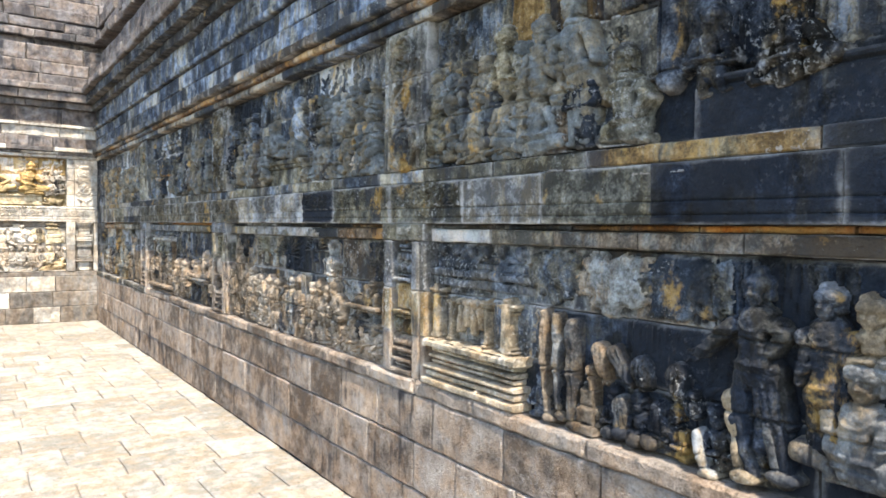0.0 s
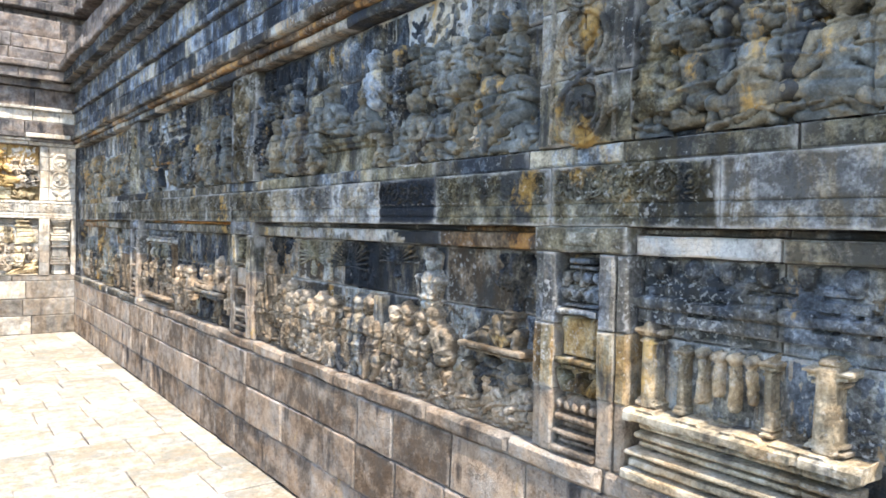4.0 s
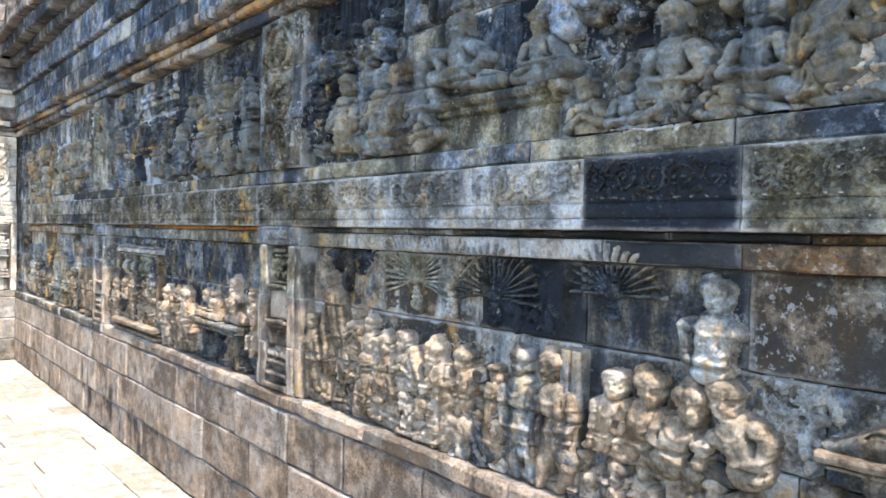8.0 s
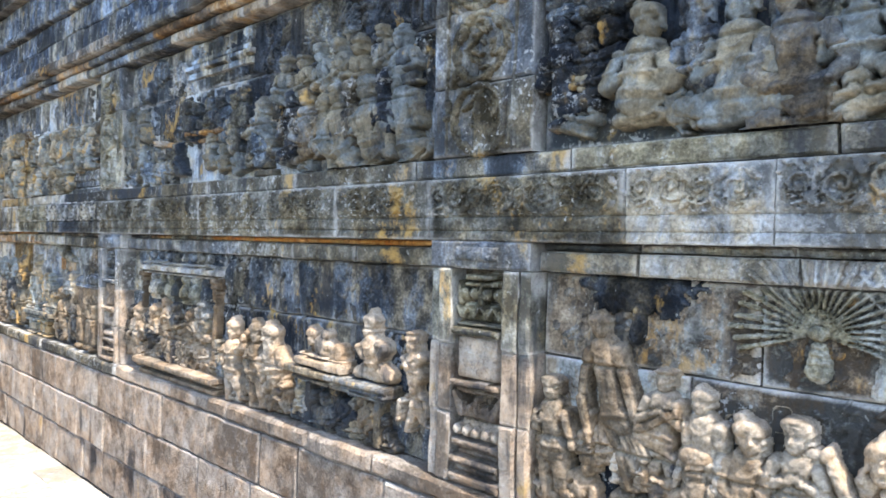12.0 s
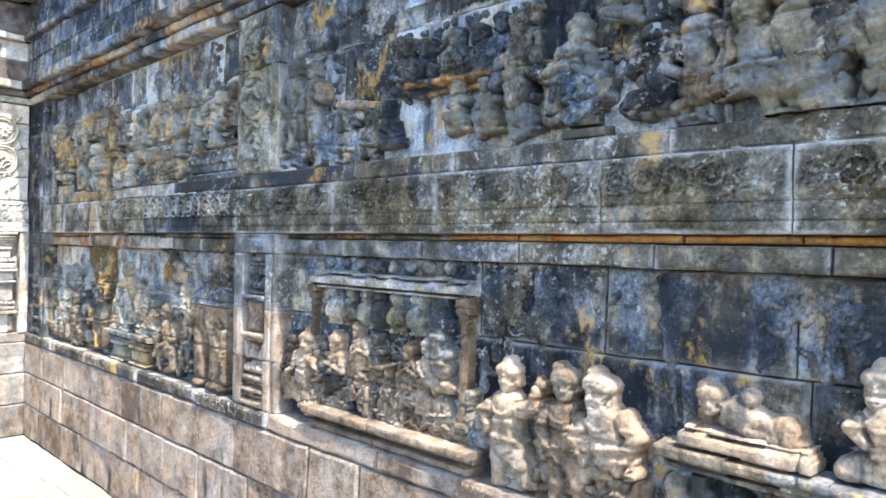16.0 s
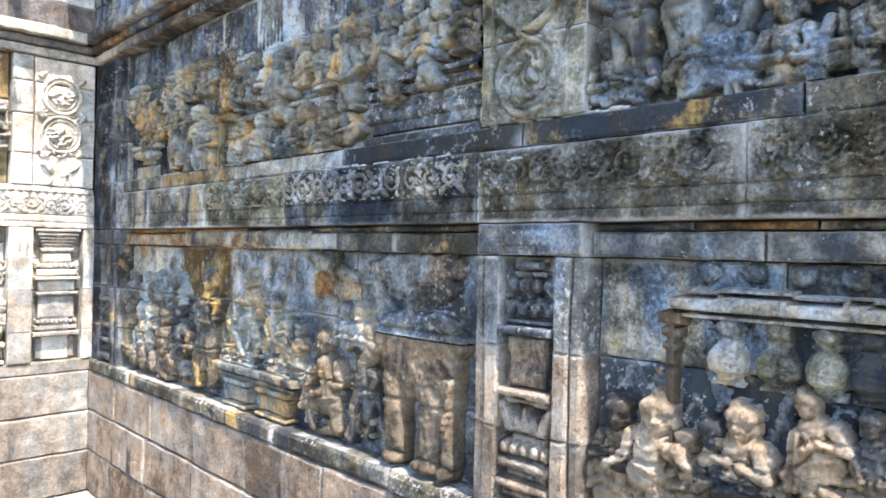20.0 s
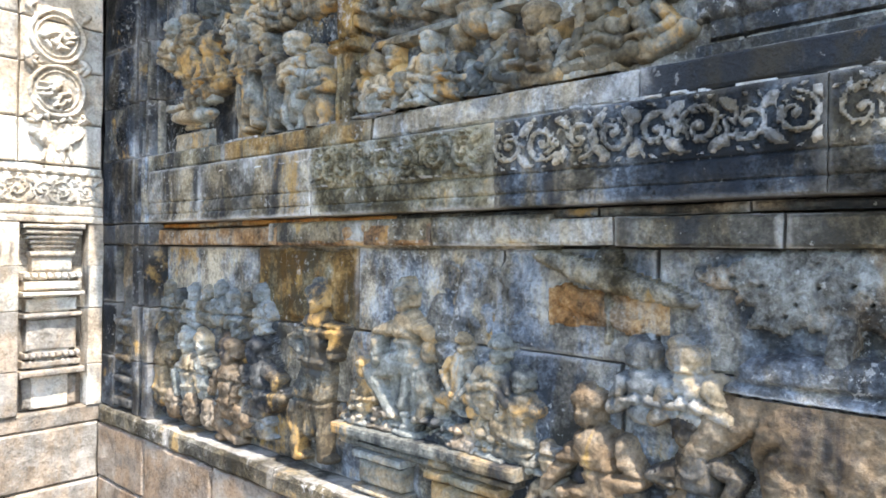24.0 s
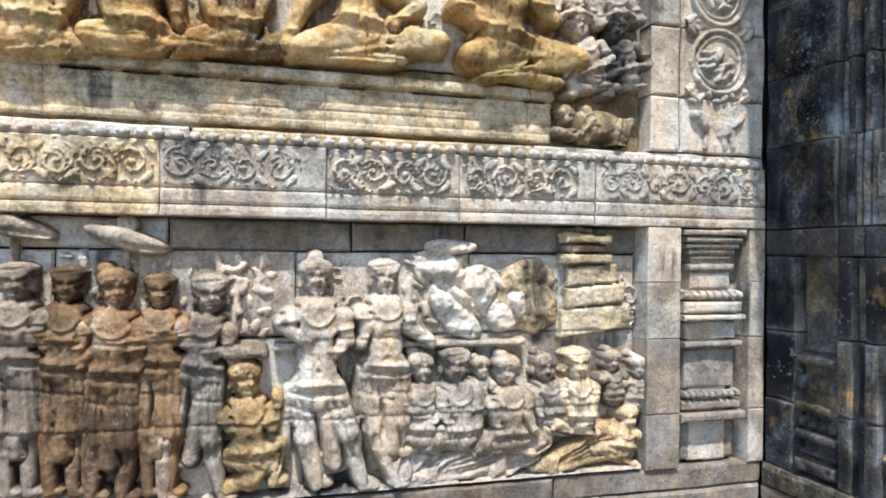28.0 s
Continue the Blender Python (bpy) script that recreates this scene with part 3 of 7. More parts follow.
def raise_field(strokes, A, Z):
    if len(strokes) > 120 and not any(s[0] in "mdh" for s in strokes):
        # many small strokes: raise each within its own window
        H, m = np.zeros_like(A), 0.02
        da, dz = (A[0, -1] - A[0, 0]) / (A.shape[1] - 1), (Z[-1, 0] - Z[0, 0]) / (A.shape[0] - 1)
        for s in strokes:
            b0, b1, c0, c1 = bounds([s])
            i0, i1 = int((b0 - m - A[0, 0]) / da) - 1, int((b1 + m - A[0, 0]) / da) + 2
            j0, j1 = int((c0 - m - Z[0, 0]) / dz) - 1, int((c1 + m - Z[0, 0]) / dz) + 2
            i0, j0 = max(i0, 0), max(j0, 0)
            if i1 > i0 and j1 > j0:
                H[j0:j1, i0:i1] = np.maximum(H[j0:j1, i0:i1], raise_field([s], A[j0:j1, i0:i1], Z[j0:j1, i0:i1]))
        return H
    H = np.zeros_like(A)
    for s in strokes:
        if s[0] in "mdh":
            continue
        if s[0] == "o":
            _, a, z, ra, rz, off, h, turn = s
            c, n = math.cos(turn), math.sin(turn)
            da, dz = A - a, Z - z
            d2 = ((da * c + dz * n) / ra) ** 2 + ((dz * c - da * n) / rz) ** 2
            v = np.where(d2 < 1, off + h * np.sqrt(np.clip(1 - d2 ** 1.7, 0, 1)), 0)
        elif s[0] == "l":
            _, a0, z0, a1, z1, r0, r1, off, h = s
            da, dz = a1 - a0, z1 - z0
            t = np.clip(((A - a0) * da + (Z - z0) * dz) / (da * da + dz * dz + 1e-9), 0, 1)
            d2 = ((A - a0 - t * da) ** 2 + (Z - z0 - t * dz) ** 2) / (r0 + (r1 - r0) * t) ** 2
            v = np.where(d2 < 1, off + h * np.sqrt(np.clip(1 - d2 ** 1.7, 0, 1)), 0)
        elif s[0] == "s":
            _, a0, a1, z0, z1, off, skew = s
            Zs = Z - skew * (A - (a0 + a1) / 2) / max(a1 - a0, 1e-6) * 2
            e = np.minimum(np.minimum(A - a0, a1 - A), np.minimum(Zs - z0, z1 - Zs))
            v = np.where(e > 0, off - 0.006 * np.clip(1 - e / 0.008, 0, 1), 0)
        else:
            _, a, z, r, w, off, h = s
            d2 = ((np.hypot(A - a, Z - z) - r) / w) ** 2
            v = np.where(d2 < 1, off + h * np.sqrt(np.clip(1 - d2, 0, 1)), 0)
        both = (H > 0) & (v > 0)
        if s[0] in "ol" and len(strokes) > 1:
            # a groove round what lies over other forms
            moat = np.clip(1 - (np.sqrt(d2) - 1) / 0.38, 0, 1) * (d2 >= 1) * (H > 0) * (H < off + 0.85 * h)
            H = np.where(moat > 0, np.maximum(H - 0.6 * h * moat, 0.003), H)
        t = np.clip(0.5 + 0.5 * (v - H) / 0.003, 0, 1)
        H = np.where(both, H * (1 - t) + v * t, np.maximum(H, v))
    on = H > 0.001
    for s in strokes:
        if s[0] == "m":
            _, a0, z0, a1, z1, r, h = s
            da, dz = a1 - a0, z1 - z0
            t = np.clip(((A - a0) * da + (Z - z0) * dz) / (da * da + dz * dz + 1e-9), 0, 1)
            d2 = ((A - a0 - t * da) ** 2 + (Z - z0 - t * dz) ** 2) / (r * r)
        elif s[0] == "d":
            _, a, z, ra, rz, h, turn = s
            c, n = math.cos(turn), math.sin(turn)
            d2 = (((A - a) * c + (Z - z) * n) / ra) ** 2 + (((Z - z) * c - (A - a) * n) / rz) ** 2
        elif s[0] == "h":
            _, a, z, r, w, h, lo, hi = s
            d2 = ((np.hypot(A - a, Z - z) - r) / w) ** 2 + np.where((Z > lo) & (Z < hi), 0, 9)
        else:
            continue
        H = H + np.where(on, h * np.exp(-1.2 * d2), 0)
    return H


def carve(wall, strokes, p, mat, parent, name, joints=None, res=0.006, wear=0.004, warp=0.004, clip=None, label="", sink=0.012, deep=1.0, lean=0.0, bend=0.0, rough=1.0, flat=False):
    """A carved form standing out of the face p, worn, and crossed by the joints of the wall."""
    a0, a1, z0, z1 = bounds(strokes)
    more = 0.02 + abs(lean) * (z1 - z0) + abs(bend)
    a0, a1, z0, z1 = a0 - more, a1 + more, z0 - 0.02, z1 + 0.02
    if clip:
        a0, a1, z0, z1 = max(a0, clip[0]), min(a1, clip[1]), max(z0, clip[2]), min(z1, clip[3])
    A, Z = np.meshgrid(np.arange(a0, a1, res), np.arange(z0, z1, res))
    if A.shape[0] < 3 or A.shape[1] < 3:
        return None
    up_z = (Z - z0) / max(z1 - z0, 1e-6)
    sway = lean * (Z - z0) + bend * np.sin(2 * math.pi * up_z)
    H = raise_field(strokes, A + sway + warp * rough_field(A, Z, 14.0, 2), Z + warp * rough_field(A + 91, Z + 37, 14.0, 2))
    keep = H > 0.001
    if keep.sum() < 6:
        return None
    H = H * deep
    soft = np.clip(H / 0.03, 0.2, 1)
    H = H + wear * rough_field(A + 17, Z + 23, 22.0, 3) * soft
    fold = np.sin(95 * (A * 0.8 + Z * 0.6) + 5 * rough_field(A + 3, Z + 8, 8.0, 2))
    H = H + rough * soft * (0.0012 * fold * np.clip(rough_field(A + 29, Z + 41, 5.0, 2) + 0.3, 0, 1) + 0.0022 * rough_field(A + 7, Z + 77, 75.0, 2))
    gouge = rough_field(A + 61, Z + 5, 9.0, 2)
    H = H - 0.03 * rough * np.clip(gouge - 0.45, 0, 1) * soft
    if joints:
        rows, ups = joints
        cut = 0.014 if wall == MAIN else 0.005
        for zr in rows:
            H = H - cut * np.exp(-((Z - zr) / 0.005) ** 2)
        for ar, zr0, zr1 in ups:
            if a0 - 0.02 < ar < a1 + 0.02:
                H = H - cut * np.exp(-((A - ar) / 0.005) ** 2) * ((Z > zr0) & (Z < zr1))
    H = np.where(keep, np.maximum(H, 0.001), -sink)
    h, w = A.shape
    use = keep[:-1, :-1] | keep[1:, :-1] | keep[:-1, 1:] | keep[1:, 1:]
    j, i = np.nonzero(use)
    quads = np.stack([j * w + i, j * w + i + 1, (j + 1) * w + i + 1, (j + 1) * w + i], 1)
    ids, back = np.unique(quads, return_inverse=True)
    quads = back.reshape(-1, 4)
    co = to_world(wall, A.ravel()[ids], Z.ravel()[ids], p + H.ravel()[ids])
    ob = mesh_part(name, co, quads.tolist(), mat, parent, label)
    return ob if flat else smooth(ob)


def head(a, z, r, crown=1, turn=0.0, lift=0.0):
    """A head with face, ears, hair and a diadem (1), a side bun (2) or a wrapped cap (3). turn: which way it looks."""
    o = lift
    c = a + turn * 0.26 * r
    s = [oval(a, z - 0.02 * r, 0.72 * r, 0.88 * r, 0.022 + o, 0.62 * r), oval(a + 0.12 * turn * r, z - 0.45 * r, 0.50 * r, 0.46 * r, 0.024 + o, 0.58 * r)]
    s += [oval(a - 0.10 * turn * r, z + 0.42 * r, 0.88 * r, 0.58 * r, 0.022 + o, 0.66 * r)]
    for k in (-1, 1):
        if k * turn < 0.5:
            s += [limb(a + k * 0.74 * r, z + 0.15 * r, a + k * 0.76 * r, z - 0.42 * r, 0.10 * r, 0.12 * r, 0.012 + o, 0.3 * r)]
    s += [mark(c, z + 0.2 * r, c + turn * 0.08 * r, z - 0.14 * r, 0.10 * r, 0.15 * r), dab(c + turn * 0.08 * r, z - 0.19 * r, 0.18 * r, 0.11 * r, 0.16 * r)]
    for k in (-1, 1):
        e = c + k * (0.33 - 0.06 * k * turn) * r
        s += [dab(e, z + 0.07 * r, 0.22 * r, 0.13 * r, -0.19 * r), dab(e, z + 0.04 * r, 0.16 * r, 0.07 * r, 0.14 * r), dab(e, z + 0.24 * r, 0.2 * r, 0.07 * r, 0.05 * r), dab(c + k * 0.36 * r, z - 0.26 * r, 0.2 * r, 0.18 * r, 0.07 * r)]
    s += [dab(c, z - 0.42 * r, 0.2 * r, 0.07 * r, 0.09 * r), mark(c - 0.14 * r, z - 0.49 * r, c + 0.14 * r, z - 0.49 * r, 0.04 * r, -0.14 * r), dab(c, z - 0.57 * r, 0.16 * r, 0.07 * r, 0.09 * r), dab(c, z - 0.78 * r, 0.18 * r, 0.12 * r, 0.08 * r)]
    if crown == 1:
        s += [oval(a - 0.05 * turn * r, z + 0.95 * r, 0.46 * r, 0.44 * r, 0.014 + o, 0.46 * r)]
        s += [dab(a + k * 0.36 * r, z + (0.62 - 0.1 * abs(k)) * r, 0.13 * r, 0.16 * r, 0.09 * r) for k in (-1, 0, 1)] + [mark(a - 0.4 * r, z + 0.82 * r, a + 0.4 * r, z + 0.82 * r, 0.04 * r, -0.06 * r)]
    elif crown == 2:
        s += [oval(a - 0.36 * r - 0.28 * turn * r, z + 0.92 * r, 0.44 * r, 0.36 * r, 0.012 + o, 0.46 * r)]
        s += [dab(a + 0.27 * n * r, z + (0.50 + 0.28 * m - 0.05 * n * n) * r, 0.10 * r, 0.10 * r, 0.08 * r) for n in (-2, -1, 0, 1, 2) for m in (0, 1)]
    elif crown == 3:
        s += [oval(a, z + 0.62 * r, 0.88 * r, 0.40 * r, 0.024 + o, 0.62 * r), mark(a - 0.6 * r, z + 0.6 * r, a + 0.6 * r, z + 0.72 * r, 0.05 * r, -0.07 * r)]
    return s


def fan_tree(a, z, h, n=21, low=8, high=172, w=1.0, trunk=True):
    """A palm: a fan of long ribs that meet in a knot, folded leaf between them, and a short flaring trunk."""
    r = random.Random(int(1000 * abs(a)))
    s = []
    if trunk:
        s += [limb(a, z - 0.03, a, z - 0.45 * h, 0.10 * h, 0.17 * h, 0.006, 0.014)] + [mark(a - 0.2 * h, z - 0.1 * k * h, a + 0.2 * h, z - 0.1 * k * h, 0.006, -0.006) for k in range(1, 5)]
    for k in range(n):
        t = math.radians(low + (high - low) * k / (n - 1)) + r.uniform(-0.02, 0.02)
        q = h * r.uniform(0.93, 1.06)
        c, sn = math.cos(t), math.sin(t)
        s.append(limb(a + 0.12 * h * c, z + 0.12 * h * sn, a + w * q * c, z + q * sn, 0.010 * h + 0.001, 0.042 * h, 0.004, 0.013))
    return s + [oval(a, z, 0.12 * h, 0.10 * h, 0.014, 0.014)]


def leafy_tree(a, z, w, h, seed=1):
    r = random.Random(seed)
    s = [limb(a, z, a + 0.03 * w, z + 0.4 * h, 0.06 * w, 0.045 * w, 0.012, 0.03)]
    for _ in range(int(2600 * w * h / 0.3) if w * h < 0.3 else 2600):
        t, q = r.uniform(0, 2 * math.pi), math.sqrt(r.random())
        edge = 1 + 0.16 * math.sin(5 * t + seed) + 0.1 * math.sin(11 * t)
        s.append(oval(a + 0.46 * w * q * edge * math.cos(t), z + 0.66 * h + 0.31 * h * q * edge * math.sin(t), r.uniform(0.010, 0.018), r.uniform(0.005, 0.008), 0.006 + 0.010 * (1 - q * q), r.uniform(0.005, 0.012), t + r.uniform(-0.9, 0.9)))
    return s


def curl(a, z, r, k=1, seed=0):
    """One scroll of foliage: a thin stem curled round a flower, with pointed leaves along it."""
    q = random.Random(seed)
    t0 = q.uniform(0, 6.28)
    pts = [(r * (1.0 - 0.068 * n) * math.cos(t0 + 0.62 * n * k), r * (1.0 - 0.068 * n) * math.sin(t0 + 0.62 * n * k)) for n in range(13)]
    s = [limb(a + p0, z + q0, a + p1, z + q1, 0.078 * r + 0.0008, 0.075 * r + 0.0008, 0.004, 0.008) for (p0, q0), (p1, q1) in zip(pts, pts[1:])]
    s += [oval(a, z, 0.17 * r, 0.17 * r, 0.006, 0.010)]
    for n in range(22):
        t = t0 + 0.29 * n + q.uniform(-0.1, 0.1)
        d = (1.22 if n % 2 else 0.62) * r
        s.append(oval(a + d * math.cos(t), z + d * math.sin(t), q.uniform(0.16, 0.25) * r, q.uniform(0.06, 0.09) * r, 0.003, q.uniform(0.007, 0.012), t + k * (1.0 if n % 2 else 2.1)))
    return s


def mouldings(a0, a1, rows):
    """Flat courses stacked on one another: z0, z1, height, inset."""
    return [slab(a0 + i, a1 - i, z0, z1, h) for z0, z1, h, i in rows]


def pot(a, z, w, h, off=0.02):
    return [limb(a - 0.3 * w, z + 0.06 * h, a + 0.3 * w, z + 0.06 * h, 0.07 * h, 0.07 * h, off, 0.015), oval(a, z + 0.4 * h, 0.46 * w, 0.32 * h, off, 0.035), limb(a - 0.2 * w, z + 0.74 * h, a + 0.2 * w, z + 0.74 * h, 0.06 * h, 0.06 * h, off, 0.018), oval(a, z + 0.9 * h, 0.3 * w, 0.14 * h, off, 0.025)]


def column(a, z0, z1, w, off=0.03):
    h = z1 - z0
    return [limb(a, z0, a, z1, 0.32 * w, 0.28 * w, off, 0.3 * w)] + [slab(a - k * w, a + k * w, z0 + q0 * h, z0 + q1 * h, off + 0.012 + e) for k, q0, q1, e in ((0.5, 0, 0.06, 0.012), (0.42, 0.07, 0.12, 0.006), (0.42, 0.80, 0.84, 0.004), (0.5, 0.87, 0.92, 0.01), (0.6, 0.93, 1.0, 0.016))]


def roof(a0, a1, z0, h, off=0.05):
    """A hall's roof: eaves, ridge courses and little finials."""
    w = a1 - a0
    s = mouldings(a0, a1, [(z0, z0 + 0.22 * h, off, 0), (z0 + 0.24 * h, z0 + 0.42 * h, off + 0.012, -0.01), (z0 + 0.44 * h, z0 + 0.62 * h, off - 0.012, 0.04 * w), (z0 + 0.64 * h, z0 + 0.78 * h, off - 0.02, 0.07 * w)])
    n = max(2, int(w / 0.11))
    s += [oval(a0 + w * (0.1 + 0.8 * k / (n - 1)), z0 + 0.88 * h, 0.026, 0.16 * h, 0.012, 0.018) for k in range(n)]
    return s


def parasol(a, z, w, h):
    return [oval(a, z, 0.5 * w, 0.2 * h, 0.045, 0.035, -0.25), mark(a - 0.5 * w, z, a + 0.5 * w, z - 0.13 * w, 0.008, -0.01), limb(a, z - h, a, z, 0.008, 0.008, 0.02, 0.012), oval(a, z + 0.3 * h, 0.03, 0.03, 0.03, 0.02)]


def horse(a, z, h, f=1):
    s = [oval(a, z + 0.55 * h, 0.36 * h, 0.2 * h, 0.012, 0.035), limb(a + f * 0.26 * h, z + 0.62 * h, a + f * 0.46 * h, z + 0.92 * h, 0.12 * h, 0.08 * h, 0.012, 0.03), oval(a + f * 0.56 * h, z + 0.9 * h, 0.15 * h, 0.075 * h, 0.014, 0.03, -0.5 * f)]
    s += [limb(a + k * h, z + 0.48 * h, a + (k + 0.03) * h, z + 0.03 * h, 0.065 * h, 0.035 * h, 0.010, 0.026) for k in (-0.28, -0.18, 0.18, 0.28)]
    return s + [limb(a - f * 0.34 * h, z + 0.6 * h, a - f * 0.44 * h, z + 0.2 * h, 0.04 * h, 0.025 * h, 0.008, 0.02), mark(a - 0.1 * h, z + 0.72 * h, a - 0.06 * h, z + 0.36 * h, 0.02 * h, -0.008), mark(a + 0.14 * h, z + 0.72 * h, a + 0.12 * h, z + 0.38 * h, 0.02 * h, -0.008)]


def heap(a, z, w, seed=0):
    """A heaped dish of offerings."""
    q = random.Random(seed)
    s = [limb(a - 0.4 * w, z, a + 0.4 * w, z, 0.1 * w, 0.1 * w, 0.03, 0.03)]
    return s + [oval(a + q.uniform(-0.36, 0.36) * w, z + q.uniform(0.08, 0.55) * w, q.uniform(0.1, 0.2) * w, q.uniform(0.08, 0.16) * w, 0.02, q.uniform(0.02, 0.045), q.uniform(-1, 1)) for _ in range(11)]


def backdrop(a, z, w, h, kind, seed):
    """Low carving behind the figures: leaves, hanging cloth or curling cloud."""
    q = random.Random(seed)
    if kind == 0:
        return [oval(a + q.uniform(-0.5, 0.5) * w, z + q.uniform(0.05, 0.95) * h, q.uniform(0.016, 0.034), q.uniform(0.008, 0.015), 0.003, q.uniform(0.008, 0.016), q.uniform(-1.6, 1.6)) for _ in range(int(34 * w * h / 0.05))] + [limb(a, z, a + 0.1 * w, z + 0.7 * h, 0.014, 0.010, 0.004, 0.012)]
    if kind == 1:
        n = max(4, int(w / 0.024))
        return [limb(a - 0.48 * w + 0.96 * w * k / (n - 1), z + 0.04 * h + 0.1 * h * math.sin(3.0 * k / n), a - 0.42 * w + 0.84 * w * k / (n - 1) + q.uniform(-0.006, 0.006), z + 0.94 * h, q.uniform(0.010, 0.016), q.uniform(0.008, 0.012), 0.004, q.uniform(0.006, 0.014)) for k in range(n)]
    s = []
    for _ in range(int(10 * w * h / 0.05)):
        s += curl(a + q.uniform(-0.42, 0.42) * w, z + q.uniform(0.15, 0.85) * h, q.uniform(0.02, 0.04), q.choice((-1, 1)), q.randrange(9999))[:9]
    return s

# ---------------------------------------------------------------- the place: floor and wall cores


def solid(name, lo, hi, mat, label, category):
    """A plain mass of masonry behind the dressed stones."""
    x0, y0, z0 = lo
    x1, y1, z1 = hi
    co = np.array([(x, y, z) for z in (z0, z1) for y in (y0, y1) for x in (x0, x1)], float)
    mid = (co.min(0) + co.max(0)) / 2
    me = bpy.data.meshes.new(name)
    me.from_pydata((co - mid).tolist(), [], [(0, 2, 3, 1), (4, 5, 7, 6), (0, 1, 5, 4), (2, 6, 7, 3), (0, 4, 6, 2), (1, 3, 7, 5)])
    me.materials.append(mat)
    ob = new(name, me)
    ob.location = mid.tolist()
    PLACE[ob] = Vector(mid.tolist())
    return tagged(ob, label, category, kind="structure")


Y_BACK, X_LEFT = -5.0, -1.15
wall_main = solid("wall_main", (WALL_X + 0.13, Y_BACK, -0.3), (WALL_X + 1.0, END_Y + 1.0, 3.62), M["core"], "dark rubble core behind the carved gallery wall", "wall")
wall_end = solid("wall_end", (X_LEFT - 0.6, END_Y + 0.13, -0.3), (WALL_X + 0.12, END_Y + 1.0, 3.62), M["core"], "dark rubble core behind the carved end wall", "wall")
# unseen walls added to close the gallery; wall_left kept low to admit sky light
wall_left = solid("wall_left", (X_LEFT - 0.6, Y_BACK, -0.3), (X_LEFT, END_Y, 1.1), M["roof"], "plain grey stone balustrade wall opposite the reliefs", "wall")
wall_back = solid("wall_back", (X_LEFT - 0.6, Y_BACK - 0.6, -0.3), (WALL_X + 1.0, Y_BACK - 0.005, 1.7), M["roof"], "plain grey stone wall closing the gallery", "wall")
floor = solid("floor", (X_LEFT - 0.02, Y_BACK, -0.3), (WALL_X + 0.12, END_Y + 0.12, -0.022), M["core"], "bedding of the cream stone gallery floor", "floor")

ground_sheet = solid("ground", (-150, -150, -0.7), (150, 150, -0.32), M["core"], "bare dark earth round the stone terrace", "ground")

A_LO, A_HI = -END_Y, -Y_BACK            # the long wall from its inner corner to behind the walker
E_LO = X_LEFT

# plinths: three courses and a sill
def sill_key(a):
    return "plinth" if a > -7.9 else "umber"


plinth = thing("plinth", (WALL_X, 4.0, 0), "brown-grey dressed stone plinth under the reliefs", "plinth", kind="structure")
for z0, z1 in ((0.0, 0.255), (0.255, 0.50), (0.50, 0.735)):
    course(MAIN, A_LO, 3.0, z0, z1, 0.012 + rng.uniform(-0.004, 0.004), "plinth", plinth, mean=0.46, edge=0.009, wear=0.005)
course(MAIN, A_LO, 3.0, 0.735, 0.812, 0.016, sill_key, plinth, mean=0.62, edge=0.014, wear=0.006)
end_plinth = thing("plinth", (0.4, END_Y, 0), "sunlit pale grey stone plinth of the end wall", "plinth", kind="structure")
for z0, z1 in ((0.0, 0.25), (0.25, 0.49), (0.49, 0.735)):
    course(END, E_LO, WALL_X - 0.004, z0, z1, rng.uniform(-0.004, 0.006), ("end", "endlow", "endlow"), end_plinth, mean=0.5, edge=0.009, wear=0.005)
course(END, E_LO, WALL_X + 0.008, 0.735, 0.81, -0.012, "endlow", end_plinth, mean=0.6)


# where rust has run along the soffit of the band (y from, y to)
RUSTY = ((-1.2, 0.62), (0.9, 1.15), (2.0, 2.5), (3.55, 4.2), (5.0, 6.15), (7.15, 7.4), (8.2, 8.5), (9.3, 10.7))


def drip_key(a):
    return rng.choice(("rustline", "rust")) if any(y0 < -a < y1 for y0, y1 in RUSTY) else rng.choice(("low", "dusk", "brown"))


def ground(wall, a0, a1, zs, p, usual, parent, mean=0.55, **kw):
    """The sunk face of a panel, course by course; gives back its joints."""
    ups = []
    for z0, z1 in zip(zs, zs[1:]):
        if wall == MAIN and z1 == 1.60:
            # a pale crusted strip under a rusty drip line
            cs = course(wall, a0, a1, z0, 1.576, p + 0.042, ("lime", "pale", "pale", "lime", "band"), parent, mean=0.42, depth=0.12, **kw)
            course(wall, a0, a1, 1.576, z1, p + 0.02, drip_key, parent, mean=0.36, depth=0.10, **kw)
        else:
            if wall == END and z1 == 1.60:
                # darker top course: the band's shade is put into its colour
                usual = ("endlow", "endlow", "end")
            cs = course(wall, a0, a1, z0, z1, p, usual, parent, mean=mean, depth=0.10, **kw)
        ups += [(c, z0, z1) for c in cs[1:-1]]
    return (list(zs[1:-1]), ups)


def panel(wall, a0, a1, zs, p, usual, label, mean=0.55):
    at = to_world(wall, (a0 + a1) / 2, zs[0], p)[0]
    ob = thing("relief_panel", at.tolist(), label, "relief", group="carved relief panels")
    return ob, ground(wall, a0, a1, zs, p, usual, ob, mean)


LOW_Z, UP_Z = (0.81, 1.035, 1.262, 1.51, 1.60), (1.872, 2.10, 2.345, 2.60)
LOW_P, UP_P = -0.082, -0.06
FRAMES = [(-1.505, 1.10), (-4.565, -1.915), (-7.595, -4.985), (-10.71, -7.955)]    # a-ranges of the panels, first to last

